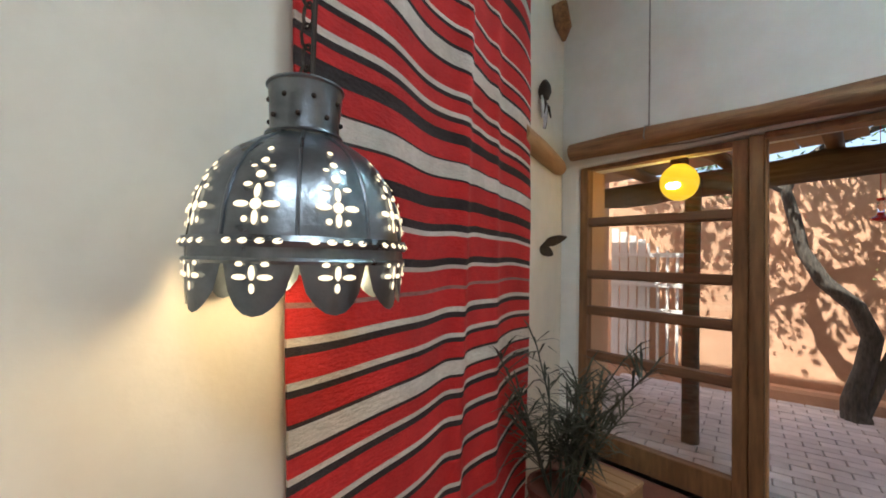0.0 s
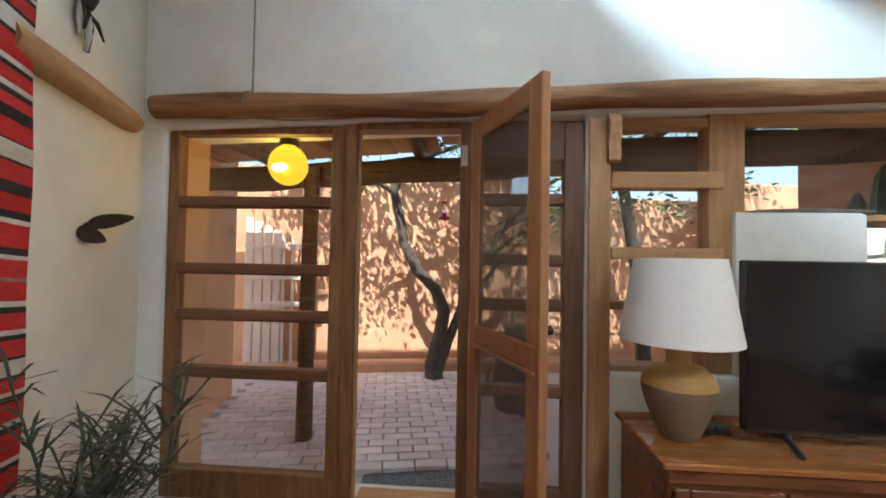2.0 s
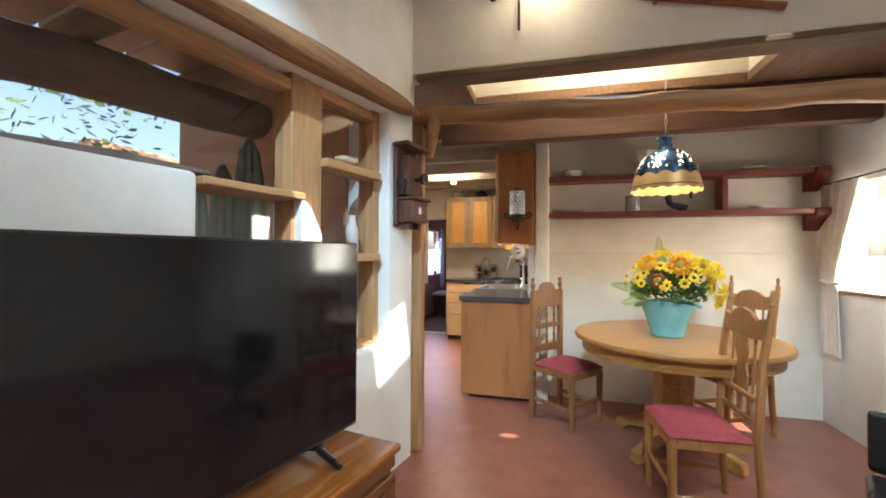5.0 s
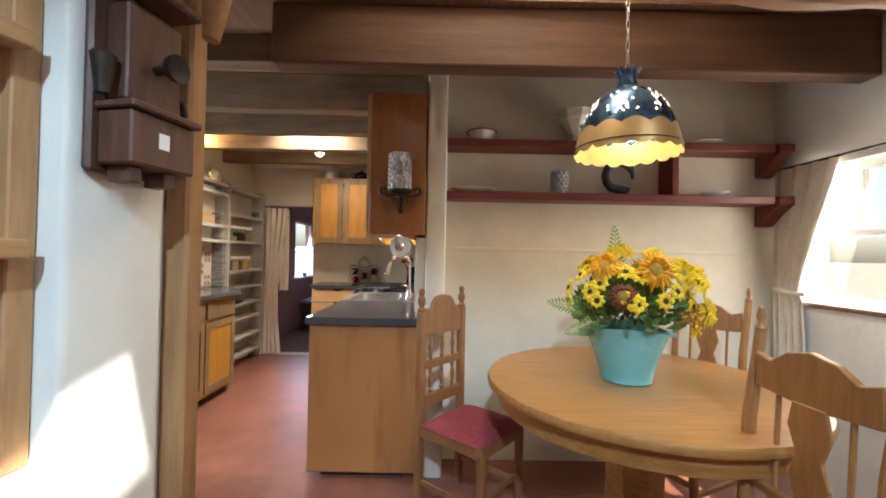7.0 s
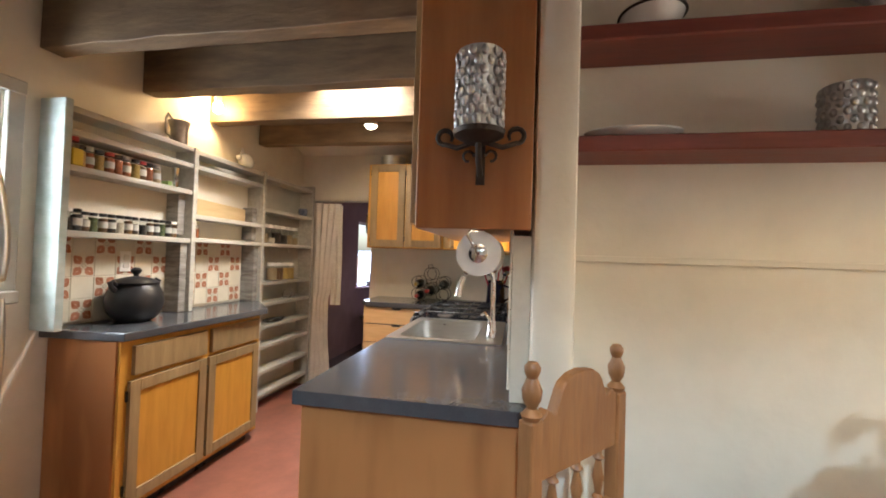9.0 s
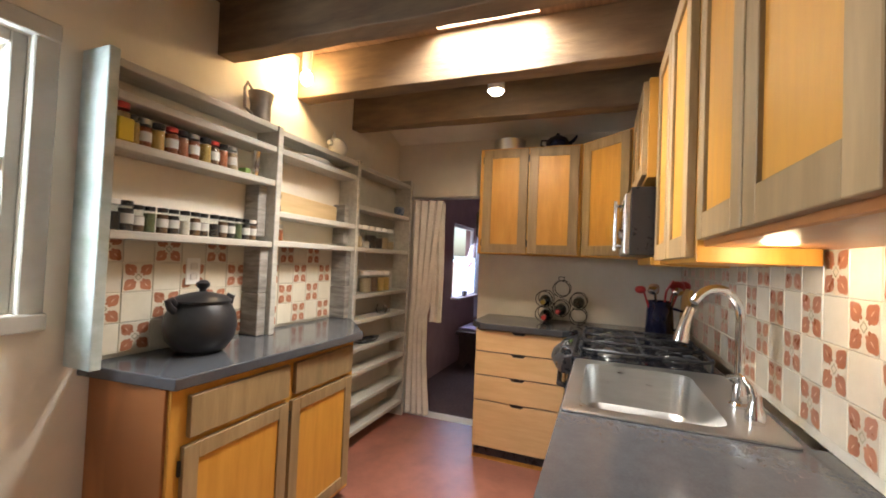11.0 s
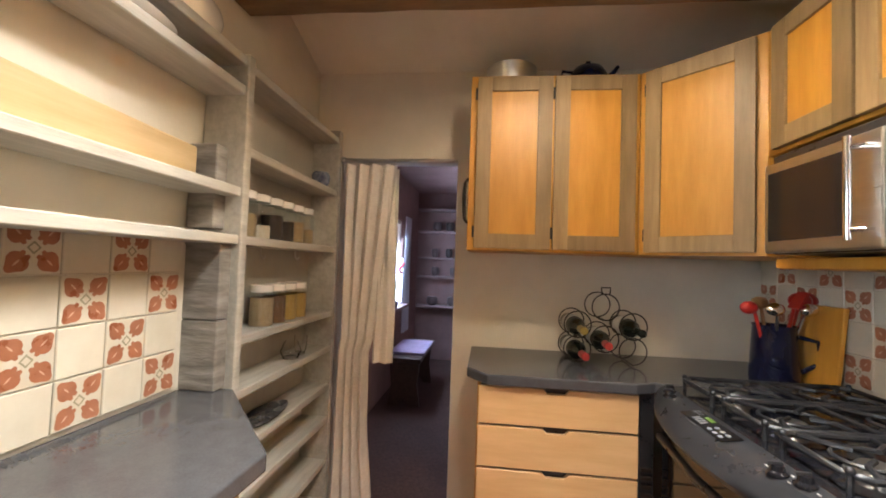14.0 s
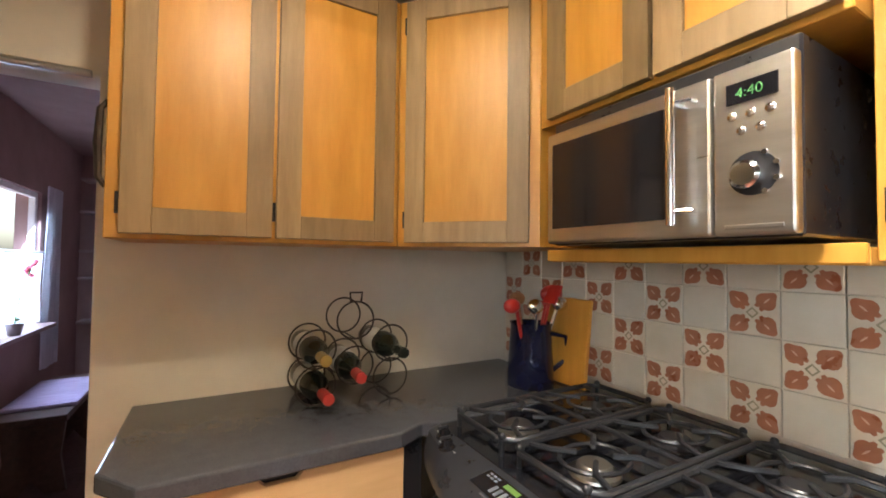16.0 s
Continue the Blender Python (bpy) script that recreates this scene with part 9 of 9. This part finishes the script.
lathe(bm, [(0, 0), (0.062, 0), (0.064, 0.01), (0.058, 0.12), (0.055, 0.165), (0.058, 0.172), (0.053, 0.17), (0.05, 0.02), (0, 0.015)], 30)
part("body", bm, COBALT, pt, "", smooth=True)
bm = bmesh.new()
tube(bm, [(-0.02, -0.055, 0.14), (-0.04, -0.095, 0.13), (-0.04, -0.10, 0.07), (-0.02, -0.06, 0.035)], 0.007, 8)
part("handle", bm, COBALT, pt, "", smooth=True)
REDN = material("red_nylon", (0.42, 0.02, 0.018), (0.55, 0.04, 0.03), 10, 0.35, bump=0)
for k, (dx_, dy_, kind_, mt) in enumerate(((-0.03, 0.075, "spoon", REDN), (-0.05, -0.02, "spatula", REDN), (0.0, -0.06, "ladle", REDN), (-0.045, -0.055, "spoon", CHROME), (0.03, 0.02, "spoon", PLANK), (0.02, -0.085, "ladle", REDN), (-0.06, 0.03, "whisk", CHROME))):
    bm = bmesh.new()
    tip = Vector((dx_, dy_, 0.215 + 0.012 * (k % 3)))
    tube(bm, [(dx_ * 0.2, dy_ * 0.2, 0.03), tip], 0.005, 7)
    if kind_ == "spatula":
        box(bm, -0.022, 0.022, -0.003, 0.003, 0, 0.055, Matrix.Translation(tip) @ Matrix.Rotation(radians(30), 4, "X"))
    else:
        ball(bm, tip + Vector((0, dy_ * 0.2, 0.008)), 0.026 if kind_ != "ladle" else 0.034, None, 12, 8, (0.6, 1.0, 0.75))
    part("utensil", bm, mt, pt, "", smooth=True)
bm = bmesh.new()
box(bm, -0.10, 0.10, -0.009, 0.009, 0, 0.30)
solid("cutting_board", bm, MAPLE, "upright maple cutting board leaning by the tiles", "cutting board", Matrix.Translation((7.205, 0.955, 0.912)) @ Matrix.Rotation(radians(6), 4, "X"), bevel=0.005, segments=2)

# ---- tiles: pieces last ----
TILE_W = material("cream_tile", (0.62, 0.56, 0.45), (0.70, 0.65, 0.54), 9, 0.22, bump=0.04, stain=0.08, spread=0.06)
TILE_P = material("pink_tile_glaze", (0.58, 0.36, 0.27), (0.66, 0.44, 0.33), 20, 0.3, bump=0.0, stain=0.1)
TILE_G = material("grey_green_glaze", (0.26, 0.25, 0.17), (0.34, 0.32, 0.22), 20, 0.3, bump=0.0, stain=0.1)
TILE_R = material("brick_red_glaze", (0.32, 0.115, 0.06), (0.43, 0.18, 0.10), 20, 0.3, bump=0.0, stain=0.1)
GROUT = material("grout", (0.60, 0.55, 0.46), (0.68, 0.63, 0.54), 20, 0.9, bump=0.15, stain=0.1, world_space=True)
slab("tile_bed_north", 5.292, 6.744, 3.080, 3.089, 0.912, 1.348, GROUT, "grout bed behind the wall tiles", "wall")
slab("tile_bed_south", 4.90, 7.612, 0.842, 0.892, 0.912, 1.37, GROUT, "grout bed behind the wall tiles", "wall")


def tile_mesh(name, patterned):
    """One tile in its own plane: face towards -y, middle at the origin."""
    bm = bmesh.new()
    s = 0.0553
    box(bm, -s, s, 0, 0.008, -s, s)
    bmesh.ops.bevel(bm, geom=bm.edges[:], offset=0.002, segments=1, affect="EDGES")
    if patterned:
        def flat(pts, depth=-0.0007, mi=3):
            f = bm.faces.new([bm.verts.new((x, depth, z)) for x, z in pts])
            f.material_index = mi
        half = [(0.068, 0.0), (0.066, 0.006), (0.056, 0.013), (0.047, 0.021), (0.037, 0.0225), (0.029, 0.019), (0.024, 0.0115), (0.017, 0.0105), (0.016, 0.004), (0.022, 0.0)]
        inner = [(0.053, 0.0), (0.046, 0.0018), (0.039, 0.0018), (0.034, 0.0)]
        for q in range(4):
            a = math.pi / 4 + q * math.pi / 2
            c, s_ = math.cos(a), math.sin(a)
            for pts, depth, mi in ((half, -0.0007, 1), (inner, -0.0012, 2)):
                ring = pts + [(x, -y) for x, y in reversed(pts[1:-1])]
                flat([(x * c - y * s_, x * s_ + y * c) for x, y in ring], depth, mi)
        for r0, r1 in ((0.009, 0.014),):
            for q in range(4):
                a, b = q * math.pi / 2, (q + 1) * math.pi / 2
                flat([(r0 * math.cos(a), r0 * math.sin(a)), (r1 * math.cos(a), r1 * math.sin(a)), (r1 * math.cos(b), r1 * math.sin(b)), (r0 * math.cos(b), r0 * math.sin(b))])
    bmesh.ops.recalc_face_normals(bm, faces=[f for f in bm.faces if f.material_index == 0])
    me = bpy.data.meshes.new(name)
    bm.to_mesh(me)
    bm.free()
    me.materials.append(TILE_W)
    me.materials.append(TILE_R)
    me.materials.append(TILE_P)
    me.materials.append(TILE_G)
    return me


T_P, T_F = tile_mesh("patterned_tile", True), tile_mesh("plain_tile", False)
tn = tagged(thing("wall_tiles_north", "cream and brick-red patterned wall tiles over the sideboard", "tiles"), kind="structure")
for i in range(13):
    for j in range(4):
        x, z = 5.358 + 0.1135 * i, 1.3205 - 0.1135 * j
        if x > 6.70 or 5.955 < x < 6.06:
            continue
        ob = new("tile", T_P if (i + j) % 2 == 0 else T_F)
        ob.parent = tn
        ob.matrix_basis = Matrix.Translation((x, 3.0715 + rnd.uniform(-0.0006, 0.0006), z)) @ Matrix.Rotation(radians(rnd.uniform(-0.5, 0.5)), 4, "Y")
ts = tagged(thing("wall_tiles_south", "cream and brick-red patterned wall tiles behind sink and stove", "tiles"), kind="structure")
for i in range(24):
    for j in range(4):
        x, z = 6.870 + 0.1125 * (i - 17), 1.222 - 0.1115 * (j - 1)
        if x > 7.56 or x < 4.945:
            continue
        ob = new("tile", T_P if (i + j) % 2 == 0 else T_F)
        ob.parent = ts
        ob.matrix_basis = Matrix.Translation((x, 0.9005 + rnd.uniform(-0.0006, 0.0006), z)) @ Matrix.Rotation(radians(180), 4, "Z")
# courtyard bricks
pave = bpy.data.objects["pavement"]
bm = bmesh.new()
box(bm, -0.100, 0.100, -0.048, 0.048, 0, 0.045)
bmesh.ops.bevel(bm, geom=bm.edges[:], offset=0.004, segments=1, affect="EDGES")
brick_me = bpy.data.meshes.new("paving_brick")
bm.to_mesh(brick_me)
bm.free()
brick_me.materials.append(PAVING)
count = 0
for j in range(24):
    for i in range(12):
        x, y = -1.28 + 0.208 * i + (0.104 if j % 2 else 0), 2.86 + 0.104 * j
        if y > 4.95 or count >= 300:
            continue
        ob = new("brick", brick_me)
        ob.parent = pave
        ob.matrix_basis = Matrix.Translation((x, y, -0.048 + rnd.uniform(-0.002, 0.003))) @ Matrix.Rotation(radians(rnd.uniform(-1.5, 1.5)), 4, "Z")
        count += 1
